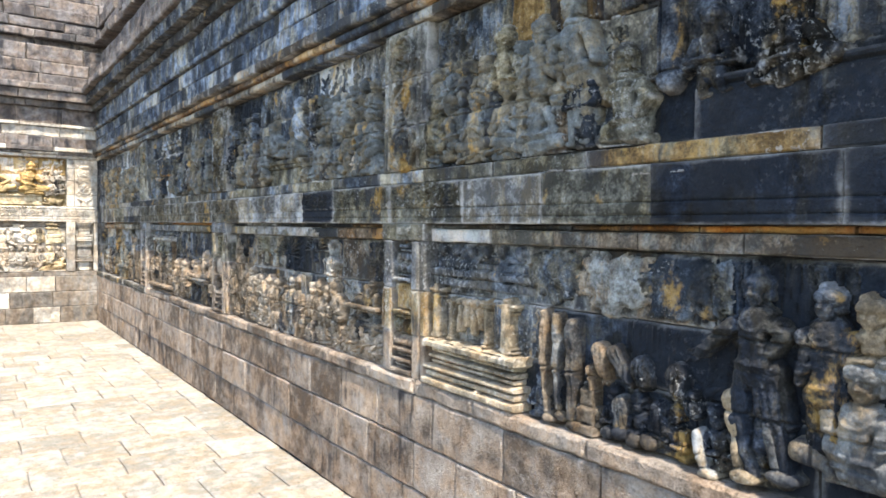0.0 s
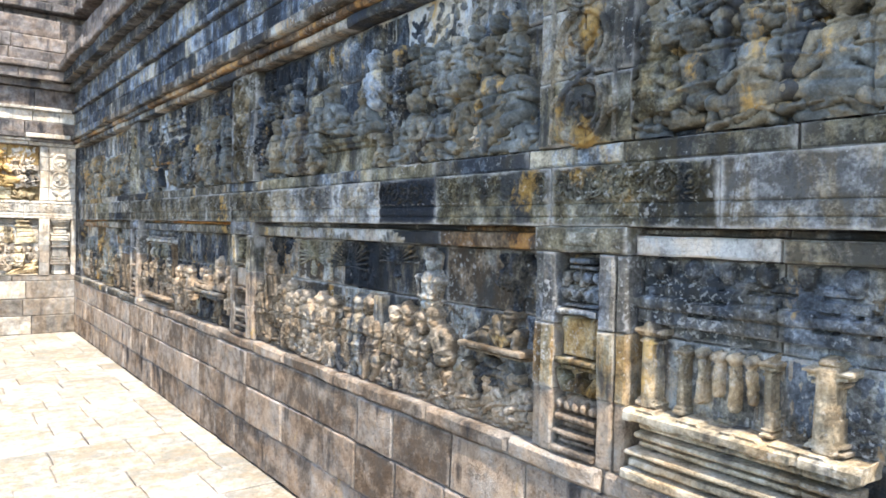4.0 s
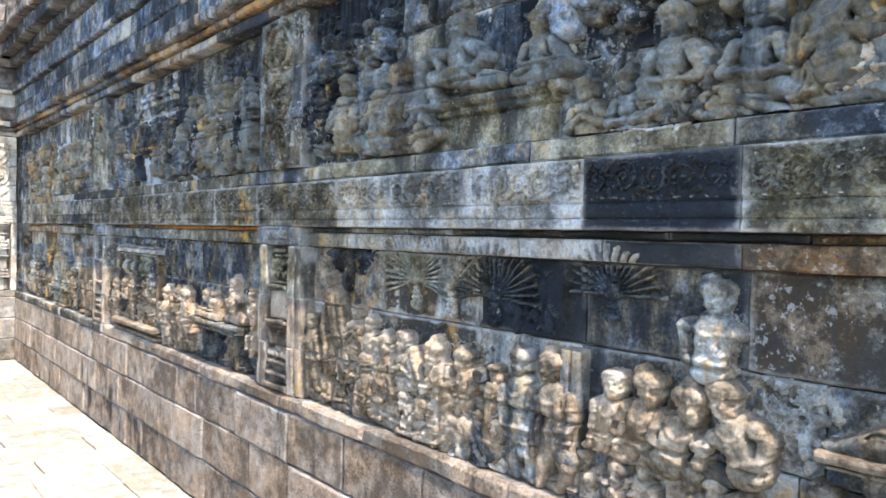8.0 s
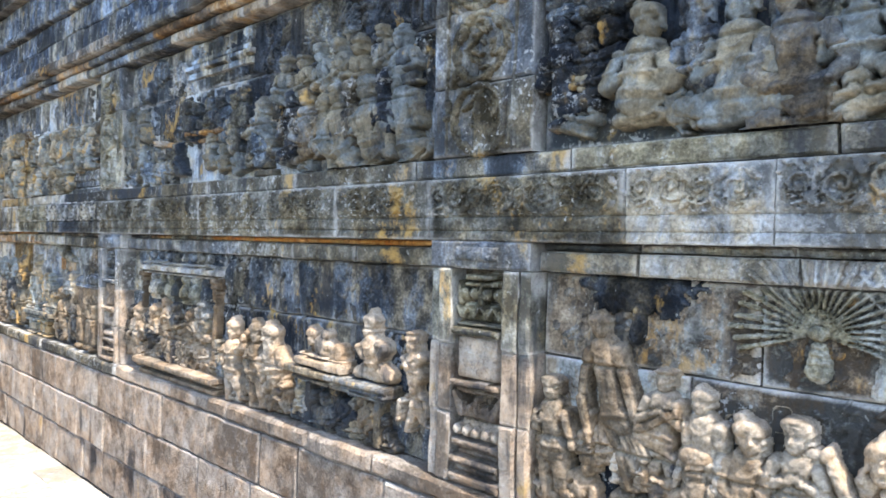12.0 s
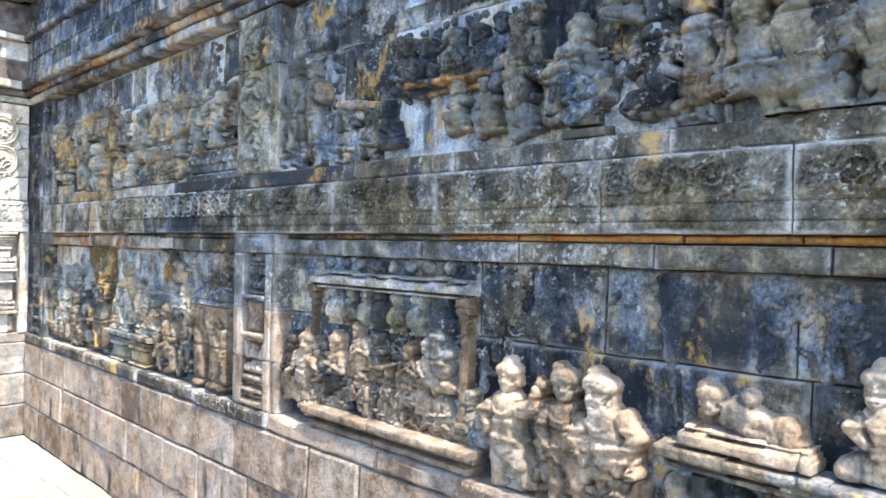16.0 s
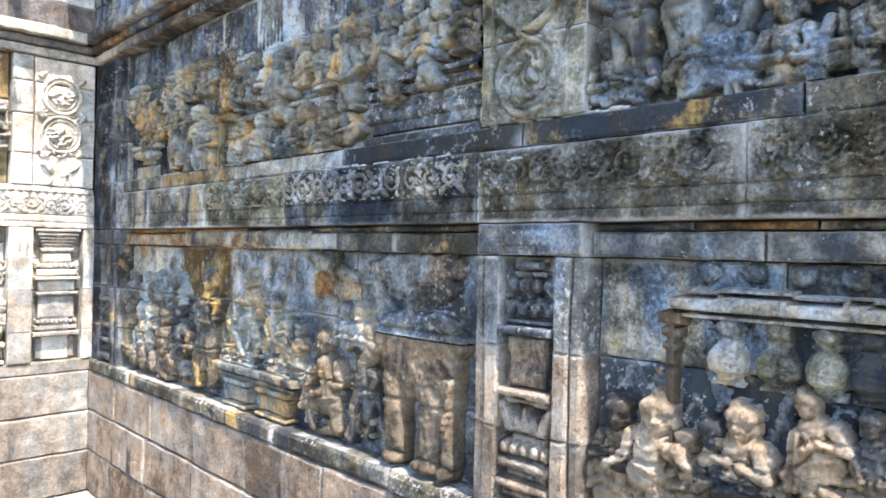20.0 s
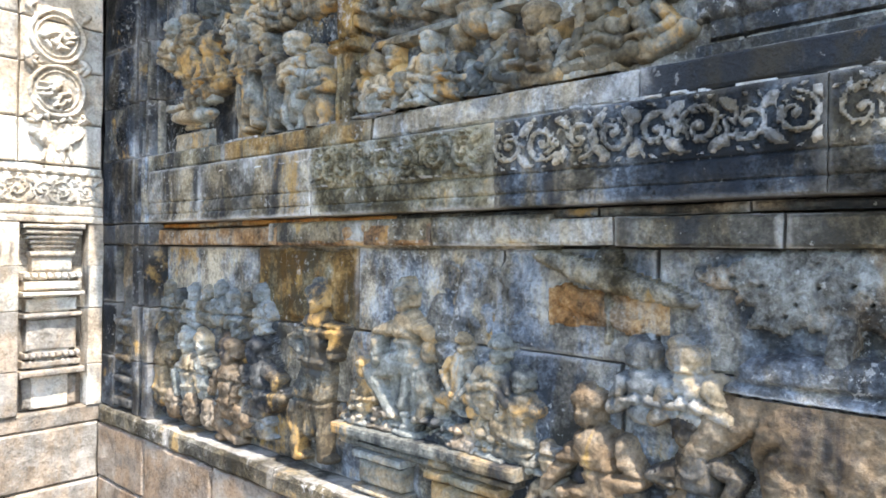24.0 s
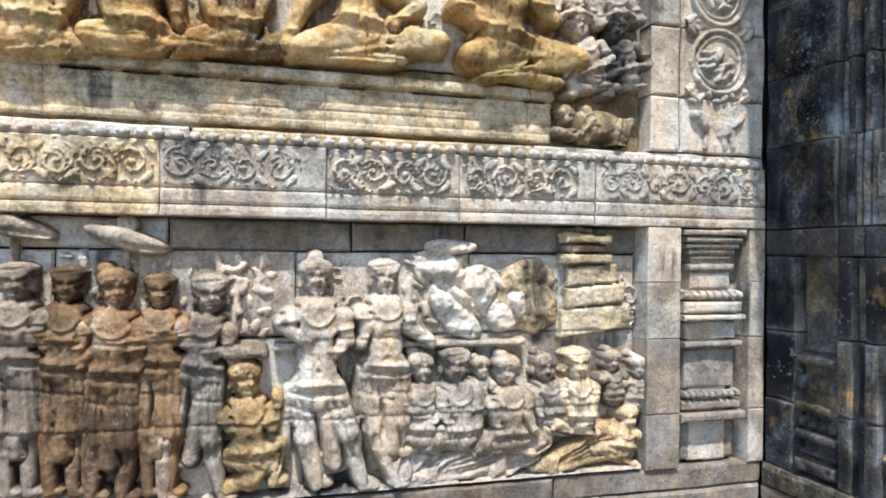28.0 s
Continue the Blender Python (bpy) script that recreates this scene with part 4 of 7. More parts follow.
low, up = [], []
for k, (a0, a1) in enumerate(FRAMES):
    tells = ("dark-stained stone relief of standing and seated figures beside a stepped hall", "grey stone relief of crowded crouching figures under palm trees",
             "grey stone relief of a pillared hall, couch and attendants", "ochre-stained stone relief of musicians, a laden table and an elephant")
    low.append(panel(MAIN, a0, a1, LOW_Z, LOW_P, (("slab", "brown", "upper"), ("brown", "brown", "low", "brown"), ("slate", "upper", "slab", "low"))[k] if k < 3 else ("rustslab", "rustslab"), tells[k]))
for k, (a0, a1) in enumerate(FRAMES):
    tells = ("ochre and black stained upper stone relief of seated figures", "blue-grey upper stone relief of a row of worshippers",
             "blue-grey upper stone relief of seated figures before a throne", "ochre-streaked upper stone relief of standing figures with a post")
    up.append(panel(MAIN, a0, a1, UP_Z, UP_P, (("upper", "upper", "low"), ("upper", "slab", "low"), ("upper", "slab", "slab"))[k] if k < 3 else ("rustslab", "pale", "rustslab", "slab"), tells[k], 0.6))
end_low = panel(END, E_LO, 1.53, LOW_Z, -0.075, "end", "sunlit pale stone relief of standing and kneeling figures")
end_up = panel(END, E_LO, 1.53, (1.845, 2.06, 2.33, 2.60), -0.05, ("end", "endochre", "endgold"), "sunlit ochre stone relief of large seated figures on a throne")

# ---------------------------------------------------------------- the band between the rows, with its scroll frieze


def frieze(wall, a0, a1, parent, usual, gaps, seed):
    """Blocks of the band, each with its length of carved scroll."""
    cs = cuts(a0, a1, 0.56)
    if wall == MAIN:
        for c in (-8.98, -8.28, -2.98, -2.52, -0.15):
            n = min(range(1, len(cs) - 1), key=lambda i: abs(cs[i] - c))
            cs[n] = c
    q = random.Random(seed)
    for c0, c1 in zip(cs, cs[1:]):
        mid = (c0 + c1) / 2
        mat = spot(wall, mid, 1.70, q.choice(usual) if not isinstance(usual, str) else usual)
        if wall == MAIN and -8.99 < mid < -7.96:
            mat = M["dusk"]
        elif wall == MAIN and mid < -4.2:
            mat = M[q.choice(("umber",) if mid > -6.9 else ("slate", "umber", "slate") if mid > -8.3 else ("olive", "pale", "band"))]
        ground_stone = block(wall, c0, c1, 1.60, 1.803, 0.0, mat, parent, name="frieze_stone", depth=0.2, gap=0.002, edge=0.004, grooves=(1.632, 1.676))
        worn = any(g0 <= mid <= g1 for g0, g1 in gaps)
        if worn and q.random() < 0.75:
            continue
        s, a, k = [], c0 + 0.05, 1
        while a < c1 - 0.045:
            s += curl(a, 1.739, 0.041 + 0.006 * q.random(), k, q.randrange(9999))
            s += [oval(a + 0.042 + q.uniform(-0.01, 0.01), 1.738 + 0.035 * j, 0.022, 0.011, 0.002, 0.012, 0.7 * j * k) for j in (-1, 1)]
            a, k = a + q.uniform(0.076, 0.098), -k
        crisp = wall == MAIN and -8.99 < mid < -7.96
        carve(wall, s, 0.0 if wall == END else 0.002, M["pale"] if crisp else mat, ground_stone, "carved_scroll", res=0.004, wear=0.0015, warp=0.004, deep=0.65 if wall == END else 0.75, clip=(c0 + 0.006, c1 - 0.006, 1.684, 1.798))
    if wall == END:
        course(wall, a0, a1, 1.803, 1.845, -0.004, usual, parent, mean=0.8, depth=0.2)
    else:
        course(wall, a0, a1, 1.803, 1.872, -0.010, ("upper", "olive", "upper"), parent, mean=0.62, depth=0.2)
    n, a = 0, a0 + 0.03
    s = []
    while a < a1:
        s.append(oval(a, 1.818, 0.016, 0.013, 0.004, 0.012))
        a += 0.045
    if wall == END:
        carve(wall, s, 0.0, M["end"], parent, "carved_bead_row", res=0.006, wear=0.003, warp=0.004)


band_main = thing("frieze_band", (WALL_X, 4.0, 1.6), "grey and ochre stone band carved with scrolling foliage", "frieze", kind="structure")
frieze(MAIN, -10.71, 2.6, band_main, ("brown", "olive", "band", "brown", "olive"), ((-1.0, 3.0), (-6.4, -5.4), (-10.7, -9.6)), 3)
band_end = thing("frieze_band", (0.4, END_Y, 1.6), "sunlit pale stone band carved with scrolling foliage", "frieze", kind="structure")
frieze(END, E_LO, WALL_X + 0.004, band_end, ("end", "end", "endstraw", "end"), (), 4)


def trickles(wall, z, a0, a1, p, parent, seed, share=0.5, size=1.0):
    """Grey-white lime that has seeped out along a joint, in thin broken lines."""
    q = random.Random(seed)
    a = a0
    while a < a1:
        w = q.uniform(0.08, 0.5)
        if q.random() < share:
            s, b = [], a
            while b < a + w:
                l = q.uniform(0.012, 0.05)
                t = size * q.uniform(0.0028, 0.0065)
                c = z + q.uniform(-0.003, 0.003)
                s.append(limb(b, c, min(b + l, a + w), c + q.uniform(-0.002, 0.002), t, t * q.uniform(0.5, 1.2), 0.0, 0.004))
                if q.random() < 0.25:
                    s.append(oval(b, z - size * q.uniform(0.003, 0.012), q.uniform(0.003, 0.008), q.uniform(0.002, 0.006), 0.0, 0.003, q.uniform(-1, 1)))
                b += l * q.uniform(0.9, 1.7)
            carve(wall, s, p - 0.0045, M["lime"], parent, "lime_crust", res=0.003, wear=0.0, warp=0.004, sink=0.004)
        a += w + q.uniform(0.02, 0.2)


trickles(MAIN, 1.804, -10.7, -0.1, -0.003, band_main, 5, 0.3, 0.7)
trickles(MAIN, 1.872, -10.7, -0.1, -0.012, band_main, 6, 0.25, 0.8)
trickles(MAIN, 1.772, -10.7, -0.1, 0.001, band_main, 9, 0.15, 0.7)

# ---------------------------------------------------------------- piers


def pier(wall, a0, a1, keys, label, seed, low_key, strip=0.09):
    """Lower part: two upright strips with a stacked pedestal between them; upper part: a flat shaft with carved medallions."""
    q = random.Random(seed)
    at = to_world(wall, (a0 + a1) / 2, 0.76, 0)[0]
    ob = thing("carved_pier", at.tolist(), label, "pier", group="carved piers")
    w = a1 - a0
    for b0, b1 in ((a0, a0 + strip), (a1 - strip, a1)):
        for (z0, z1), key in zip(((0.81, 1.035), (1.035, 1.262), (1.262, 1.51)), low_key):
            cut = b0 + (b1 - b0) * (0.42 if b0 == a0 else 0.58)
            block(wall, b0, cut, z0, z1, 0.004 if b0 != a0 else -0.006, M[key], ob, name="strip", depth=0.2, wear=0.004, gap=0.003)
            block(wall, cut, b1, z0, z1, -0.006 if b0 != a0 else 0.004, M[key], ob, name="strip", depth=0.2, wear=0.004, gap=0.003)
    crown_key = q.choice(keys)
    block(wall, a0, a1, 1.51, 1.60, -0.002, M[crown_key], ob, name="stone_block", depth=0.2)
    b0, b1 = a0 + strip, a1 - strip
    mid, bw = (b0 + b1) / 2, b1 - b0
    for z0, z1 in ((0.81, 1.035), (1.035, 1.262), (1.262, 1.51)):
        block(wall, b0, b1, z0, z1, -0.062, M["brown" if wall == MAIN else "end"], ob, name="stone_block", depth=0.1)
    m, m2, m3 = [M[key] for key in low_key]
    tidy = dict(res=0.005, wear=0.001, warp=0.0012, rough=0.3, flat=True)
    carve(wall, mouldings(b0, b1, [(0.818, 0.846, 0.074, 0.0), (0.852, 0.872, 0.05, 0.012), (0.878, 0.90, 0.068, 0.002), (0.905, 0.925, 0.04, 0.02), (0.932, 0.955, 0.062, 0.004)]), -0.062, m, ob, "pedestal_foot", **tidy)
    carve(wall, [oval(mid + (k - 2) * bw / 5.2, 0.985, bw / 12, 0.02, 0.03, 0.03) for k in range(5)] + [limb(b0 + 0.01, 0.97, b1 - 0.01, 0.97, 0.007, 0.007, 0.03, 0.01), slab(b0 + 0.03, b1 - 0.03, 0.958, 1.02, 0.03)], -0.062, m, ob, "carved_moulding", **tidy)
    carve(wall, [slab(b0 + 0.002, b1 - 0.002, 1.128, 1.152, 0.072), slab(b0 + 0.012, b1 - 0.012, 1.108, 1.124, 0.05)] + [limb(mid + k * bw * 0.46, 1.10, mid + k * bw * 0.30, 1.045, 0.014, 0.022, 0.03, 0.025) for k in (-1, 1)] + [limb(mid - bw * 0.3, 1.045, mid + bw * 0.3, 1.045, 0.016, 0.016, 0.03, 0.022), limb(mid, 1.05, mid, 1.095, 0.02, 0.008, 0.034, 0.02)] + [oval(mid + k * bw * 0.14, 1.06, 0.014, 0.018, 0.03, 0.025) for k in (-1, 1)], -0.062, m2, ob, "carved_shelf", **tidy)
    carve(wall, [slab(b0 + 0.022, b1 - 0.022, 1.156, 1.292, 0.052)], -0.062, m2, ob, "pedestal_die", res=0.008, wear=0.003, warp=0.0015, rough=0.8)
    carve(wall, [slab(b0 + 0.004, b1 - 0.004, 1.298, 1.322, 0.072), slab(b0 + 0.014, b1 - 0.014, 1.326, 1.338, 0.052)], -0.062, m3, ob, "pedestal_cornice", **tidy)
    s = []
    for k in range(4):
        c = mid + (k - 1.5) * bw / 4.0
        s += [limb(c - bw * 0.11, 1.385, c, 1.356, 0.007, 0.009, 0.024, 0.02), limb(c, 1.356, c + bw * 0.11, 1.385, 0.009, 0.007, 0.024, 0.02), oval(c, 1.375, 0.010, 0.012, 0.02, 0.02)]
    carve(wall, s + [slab(b0 + 0.02, b1 - 0.02, 1.342, 1.40, 0.022)], -0.062, m3, ob, "carved_garland", **tidy)
    s = [oval(mid + (k - 1.5) * bw / 4.3, 1.428, bw / 10, 0.022, 0.018, 0.03) for k in range(4)] + [limb(mid + k * bw * 0.42, 1.405, mid + k * bw * 0.44, 1.47, 0.014, 0.004, 0.02, 0.022) for k in (-1, 0, 1)]
    carve(wall, s + [slab(b0 + 0.035, b1 - 0.035, 1.452, 1.47, 0.04), slab(b0 + 0.05, b1 - 0.05, 1.475, 1.492, 0.055)], -0.062, m3, ob, "capital", **tidy)
    shield = [slab(mid - bw * 0.42, mid + bw * 0.42, 1.535, 1.585, 0.014)]
    carve(wall, shield, -0.002, M[crown_key], ob, "capital_face", res=0.008, wear=0.003)
    for z0, z1 in ((1.872 if wall == MAIN else 1.845, 2.10), (2.10, 2.345), (2.345, 2.60)):
        e = q.uniform(0.35, 0.65)
        block(wall, a0, a0 + w * e, z0, z1, 0.0, M[q.choice(keys)], ob, name="stone_block", depth=0.2)
        block(wall, a0 + w * e, a1, z0, z1, 0.0, M[q.choice(keys)], ob, name="stone_block", depth=0.2)
    r = min(0.105, 0.27 * w)
    for k in (-1, 1):
        carve(wall, [slab(mid + k * 1.32 * r - 0.007, mid + k * 1.32 * r + 0.007, 1.885, 2.585, 0.012)], 0.0, M[keys[0]], ob, "shaft_border", res=0.007, wear=0.002, rough=0.4)
    for k, z in enumerate((1.985, 2.215, 2.445)):
        s = [ring(mid, z, r, 0.012, 0.002, 0.010)]
        for _ in range(34):
            t, d = q.uniform(0, 6.28), q.uniform(0.1, 1.35) * r
            s.append(oval(mid + d * math.cos(t), z + d * math.sin(t), q.uniform(0.014, 0.034), q.uniform(0.006, 0.011), 0.002, q.uniform(0.008, 0.014), t + q.uniform(0.6, 2.2)))
        carve(wall, s, 0.0, M[keys[0]], ob, "carved_medallion", res=0.005, wear=0.002, deep=1.7, clip=(a0 + 0.03, a1 - 0.03, 1.86, 2.59))
    return ob


pier(MAIN, -1.915, -1.505, ("band", "olive"), "ochre and blue-grey carved stone pier with a pedestal niche", 11, ("plinth", "ochre", "slate"), 0.11)
pier(MAIN, -4.985, -4.565, ("umber", "slate"), "grey carved stone pier with a pedestal niche", 12, ("plinth", "plinth", "olive"), 0.105)
pier(MAIN, -7.955, -7.595, ("olive", "slate"), "blue-grey carved stone pier with a pedestal niche", 13, ("plinth", "plinth", "slate"), 0.09)
pier(MAIN, 1.10, 1.53, ("slate", "olive"), "dark carved stone pier with a pedestal niche", 14, ("low", "low", "black"), 0.09)

# corner pier of the long wall: strip, narrow niche, fluted shaft; its dark stone carries the corner's shade
corner = thing("carved_pier", (WALL_X, 10.93, 0.76), "blue-grey carved stone corner pier with fluted edges", "pier", group="carved piers")
for b0, b1, p in ((-11.15, -11.02, 0.0), (-11.02, -10.85, -0.045), (-10.85, -10.795, 0.006), (-10.795, -10.755, -0.02), (-10.755, -10.71, 0.004)):
    for z0, z1 in ((0.81, 1.035), (1.035, 1.262), (1.262, 1.51), (1.51, 1.60)):
        block(MAIN, b0, b1, z0, z1, p if z1 < 1.55 else 0.0, M["low"], corner, name="strip", depth=0.12)
for b0, b1, p in ((-11.15, -10.85, 0.0), (-10.85, -10.82, -0.02), (-10.82, -10.79, 0.0), (-10.79, -10.765, -0.025), (-10.765, -10.735, -0.005), (-10.735, -10.71, -0.035)):
    for z0, z1 in ((1.60, 1.872), (1.872, 2.10), (2.10, 2.345), (2.345, 2.60)):
        block(MAIN, b0, b1, z0, z1, p if z0 > 1.7 else 0.0, M[rng.choice(("low", "low", "upper"))], corner, name="strip", depth=0.12)
for k, z in enumerate((1.96, 2.12, 2.28, 2.44)):
    carve(MAIN, curl(-10.955, z, 0.055, 1 - 2 * (k % 2), 60 + k), -0.004, M["low"], corner, "carved_scroll", clip=(-11.06, -10.86, 1.86, 2.58))
carve(MAIN, mouldings(-11.0, -10.87, [(0.815, 1.58, 0.02, 0.0)]) + mouldings(-11.015, -10.855, [(0.83, 0.87, 0.05, 0.0), (0.88, 0.90, 0.035, 0.01), (0.93, 0.96, 0.05, 0.0), (1.02, 1.05, 0.045, 0.0), (1.17, 1.20, 0.05, 0.0), (1.21, 1.23, 0.035, 0.01)]) + [oval(-10.935 + 0.04 * k, 0.985, 0.018, 0.02, 0.02, 0.02) for k in (-1.5, -0.5, 0.5, 1.5)] + [oval(-10.935 + 0.04 * k, 1.11, 0.018, 0.025, 0.02, 0.02) for k in (-1.5, -0.5, 0.5, 1.5)], -0.045, M["figdark"], corner, "pedestal_foot", wear=0.0015, warp=0.0012)

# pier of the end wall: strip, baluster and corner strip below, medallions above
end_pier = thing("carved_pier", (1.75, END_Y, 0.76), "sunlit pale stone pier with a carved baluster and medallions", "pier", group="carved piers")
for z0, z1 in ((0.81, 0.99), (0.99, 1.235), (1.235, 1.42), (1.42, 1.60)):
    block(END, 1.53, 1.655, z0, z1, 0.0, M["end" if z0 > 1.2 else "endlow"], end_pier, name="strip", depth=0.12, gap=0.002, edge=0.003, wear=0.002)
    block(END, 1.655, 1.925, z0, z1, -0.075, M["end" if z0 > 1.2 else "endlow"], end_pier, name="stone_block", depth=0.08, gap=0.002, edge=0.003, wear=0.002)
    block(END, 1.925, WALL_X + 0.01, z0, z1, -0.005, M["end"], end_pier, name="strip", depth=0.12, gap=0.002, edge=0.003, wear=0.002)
neat = dict(wear=0.0008, warp=0.0008, deep=1.0, res=0.004, rough=0.2, flat=True)


def drum(rows):
    """Stacked courses about the baluster's axis: z0, z1, half width, height."""
    return [slab(1.79 - w, 1.79 + w, z0, z1, h) for z0, z1, w, h in rows]


carve(END, drum([(0.815, 1.595, 0.074, 0.034)]), -0.075, M["end"], end_pier, "baluster_core", **neat)
carve(END, drum([(1.575, 1.598, 0.122, 0.082), (1.552, 1.573, 0.113, 0.074), (1.532, 1.55, 0.102, 0.066), (1.512, 1.53, 0.092, 0.058), (1.492, 1.51, 0.082, 0.05), (1.458, 1.482, 0.09, 0.058)]), -0.075, M["end"], end_pier, "capital", **neat)
carve(END, drum([(1.396, 1.455, 0.08, 0.046), (1.362, 1.392, 0.116, 0.062), (1.318, 1.356, 0.112, 0.07), (1.29, 1.312, 0.122, 0.078), (1.226, 1.286, 0.10, 0.048)]) + [oval(1.69 + 0.029 * k, 1.377, 0.012, 0.014, 0.05, 0.025) for k in range(8)], -0.075, M["end"], end_pier, "baluster_shaft", **neat)
carve(END, drum([(1.20, 1.222, 0.116, 0.07), (1.062, 1.198, 0.10, 0.042), (1.03, 1.056, 0.11, 0.056), (0.992, 1.024, 0.116, 0.06), (0.956, 0.986, 0.128, 0.078), (0.82, 0.95, 0.108, 0.03)]) + [oval(1.69 + 0.025 * k, 1.043, 0.011, 0.012, 0.05, 0.02) for k in range(9)], -0.075, M["endlow"], end_pier, "baluster_foot", **neat)
for z0, z1 in ((1.845, 2.03), (2.03, 2.26), (2.26, 2.45), (2.45, 2.60)):
    block(END, 1.53, 1.645, z0, z1, 0.004, M["end"], end_pier, name="strip", depth=0.12)
    block(END, 1.645, WALL_X, z0, z1, 0.0, M["end"], end_pier, name="stone_block", depth=0.12)
for k, z in enumerate((2.155, 2.385)):
    s = [ring(1.79, z, 0.105, 0.010, 0.004, 0.013), ring(1.79, z, 0.082, 0.006, 0.003, 0.007)]
    q = random.Random(k)
    s += [oval(1.79 + 0.062 * math.sqrt(q.random()) * math.cos(t), z + 0.062 * math.sin(t) * q.random(), 0.022, 0.009, 0.006, 0.016, q.uniform(-1.5, 1.5)) for t in [q.uniform(0, 6.28) for _ in range(22)]]
    s += [oval(1.79 + 0.115 * i, z + 0.10 * j, 0.03, 0.013, 0.006, 0.016, 0.8 * i * j) for i in (-1, 1) for j in (-1, 1)]
    s += [oval(1.79 + 0.10 * i, z + 0.118 * j, 0.026, 0.012, 0.006, 0.014, -0.7 * i * j) for i in (-1, 1) for j in (-1, 1)]
    carve(END, s, 0.0, M["end"], end_pier, "carved_medallion", res=0.005, wear=0.003, clip=(1.66, 1.935, 1.86, 2.6))
beast = [oval(1.79, 1.93, 0.06, 0.03, 0.008, 0.02), limb(1.74, 1.935, 1.715, 1.97, 0.02, 0.022, 0.008, 0.02), oval(1.70, 1.975, 0.022, 0.018, 0.01, 0.02)]
beast += [limb(1.75 + 0.03 * k, 1.92, 1.74 + 0.037 * k, 1.868, 0.012, 0.009, 0.006, 0.014) for k in range(4)] + [limb(1.85, 1.94, 1.89, 1.985, 0.01, 0.012, 0.006, 0.014)]
beast += [oval(1.69 + 0.03 * k, 2.02 + 0.012 * (k % 3), 0.018, 0.01, 0.005, 0.014, k) for k in range(8)]
carve(END, beast, 0.0, M["end"], end_pier, "carved_deer", res=0.005, wear=0.003)

# ---------------------------------------------------------------- cornice and what lies above
cornice_main = thing("cornice", (WALL_X, 4.0, 2.6), "blue-grey and rust-stained stepped stone cornice", "cornice", kind="structure")
cornice_end = thing("cornice", (0.4, END_Y, 2.6), "sunlit grey stepped stone cornice", "cornice", kind="structure")
STEPS = ((2.60, 2.655, 0.025, "brown"), (2.655, 2.70, 0.055, "rust"), (2.70, 2.77, 0.095, "brown"), (2.77, 2.93, 0.035, "cornice"), (2.93, 3.08, 0.035, "cornice"), (3.08, 3.13, 0.075, "cornice"),
         (3.13, 3.38, 0.03, "cornice"), (3.38, 3.48, 0.10, "low"), (3.48, 3.62, 0.20, "low"))
for z0, z1, p, key in STEPS:
    course(MAIN, -END_Y + p, 3.6, z0, z1, p, (key, "cornice", key), cornice_main, mean=0.55, depth=0.34, wear=0.006, edge=0.009)
    course(END, E_LO - 0.2, WALL_X - p + 0.02, z0, z1, p, ("end", "roof") if z0 < 3.1 else "roof", cornice_end, mean=0.55, depth=0.34, wear=0.006)
upper_main = thing("upper_masonry", (WALL_X, 4.0, 3.62), "broken grey stone courses stacked above the cornice", "masonry", kind="structure")
upper_end = thing("upper_masonry", (0.4, END_Y, 3.62), "broken sunlit grey stone courses stacked above the cornice", "masonry", kind="structure")
for z0, z1, p in ((3.62, 3.72, 0.245), (3.72, 3.90, 0.05), (3.90, 4.10, 0.02), (4.10, 4.36, -0.05), (4.36, 4.47, -0.16), (4.47, 4.60, 0.02), (4.60, 4.76, -0.06), (4.76, 4.95, -0.04), (4.95, 5.15, -0.12), (5.15, 5.4, -0.2)):
    ragged = 0.012 if z0 < 4.4 else 0.05
    for wall, a0, a1, parent in ((MAIN, -END_Y + max(p, -0.1), 3.6, upper_main), (END, E_LO - 0.2, WALL_X - p + 0.4, upper_end)):
        cs = cuts(a0, a1, 0.62)
        for c0, c1 in zip(cs, cs[1:]):
            jut = 0.035 if wall == MAIN and z0 < 3.7 and c0 < -9.3 else 0.0      # overhang sized for the shadow it casts, deeper near the corner
            block(wall, c0, c1, z0 + rng.uniform(-1, 1) * ragged * 0.2, z1 - rng.uniform(0, 1) * ragged * 0.4, p + jut + rng.uniform(-1, 1) * ragged, M["roof"], parent, depth=0.6, gap=0.008, edge=0.014, wear=0.010)

# ---------------------------------------------------------------- paving
q = random.Random(21)
y = Y_BACK
slabs = []
while y < END_Y - 0.02:
    l = q.uniform(0.30, 0.46)
    if END_Y - (y + l) < 0.18:
        l = END_Y - y
    x = X_LEFT - q.uniform(0, 0.4)
    while x < WALL_X:
        w = q.uniform(0.30, 0.62)
        x1 = WALL_X if WALL_X - (x + w) < 0.1 else x + w
        slabs.append((max(x, X_LEFT), x1, y, y + l))
        x = x1
    y += l


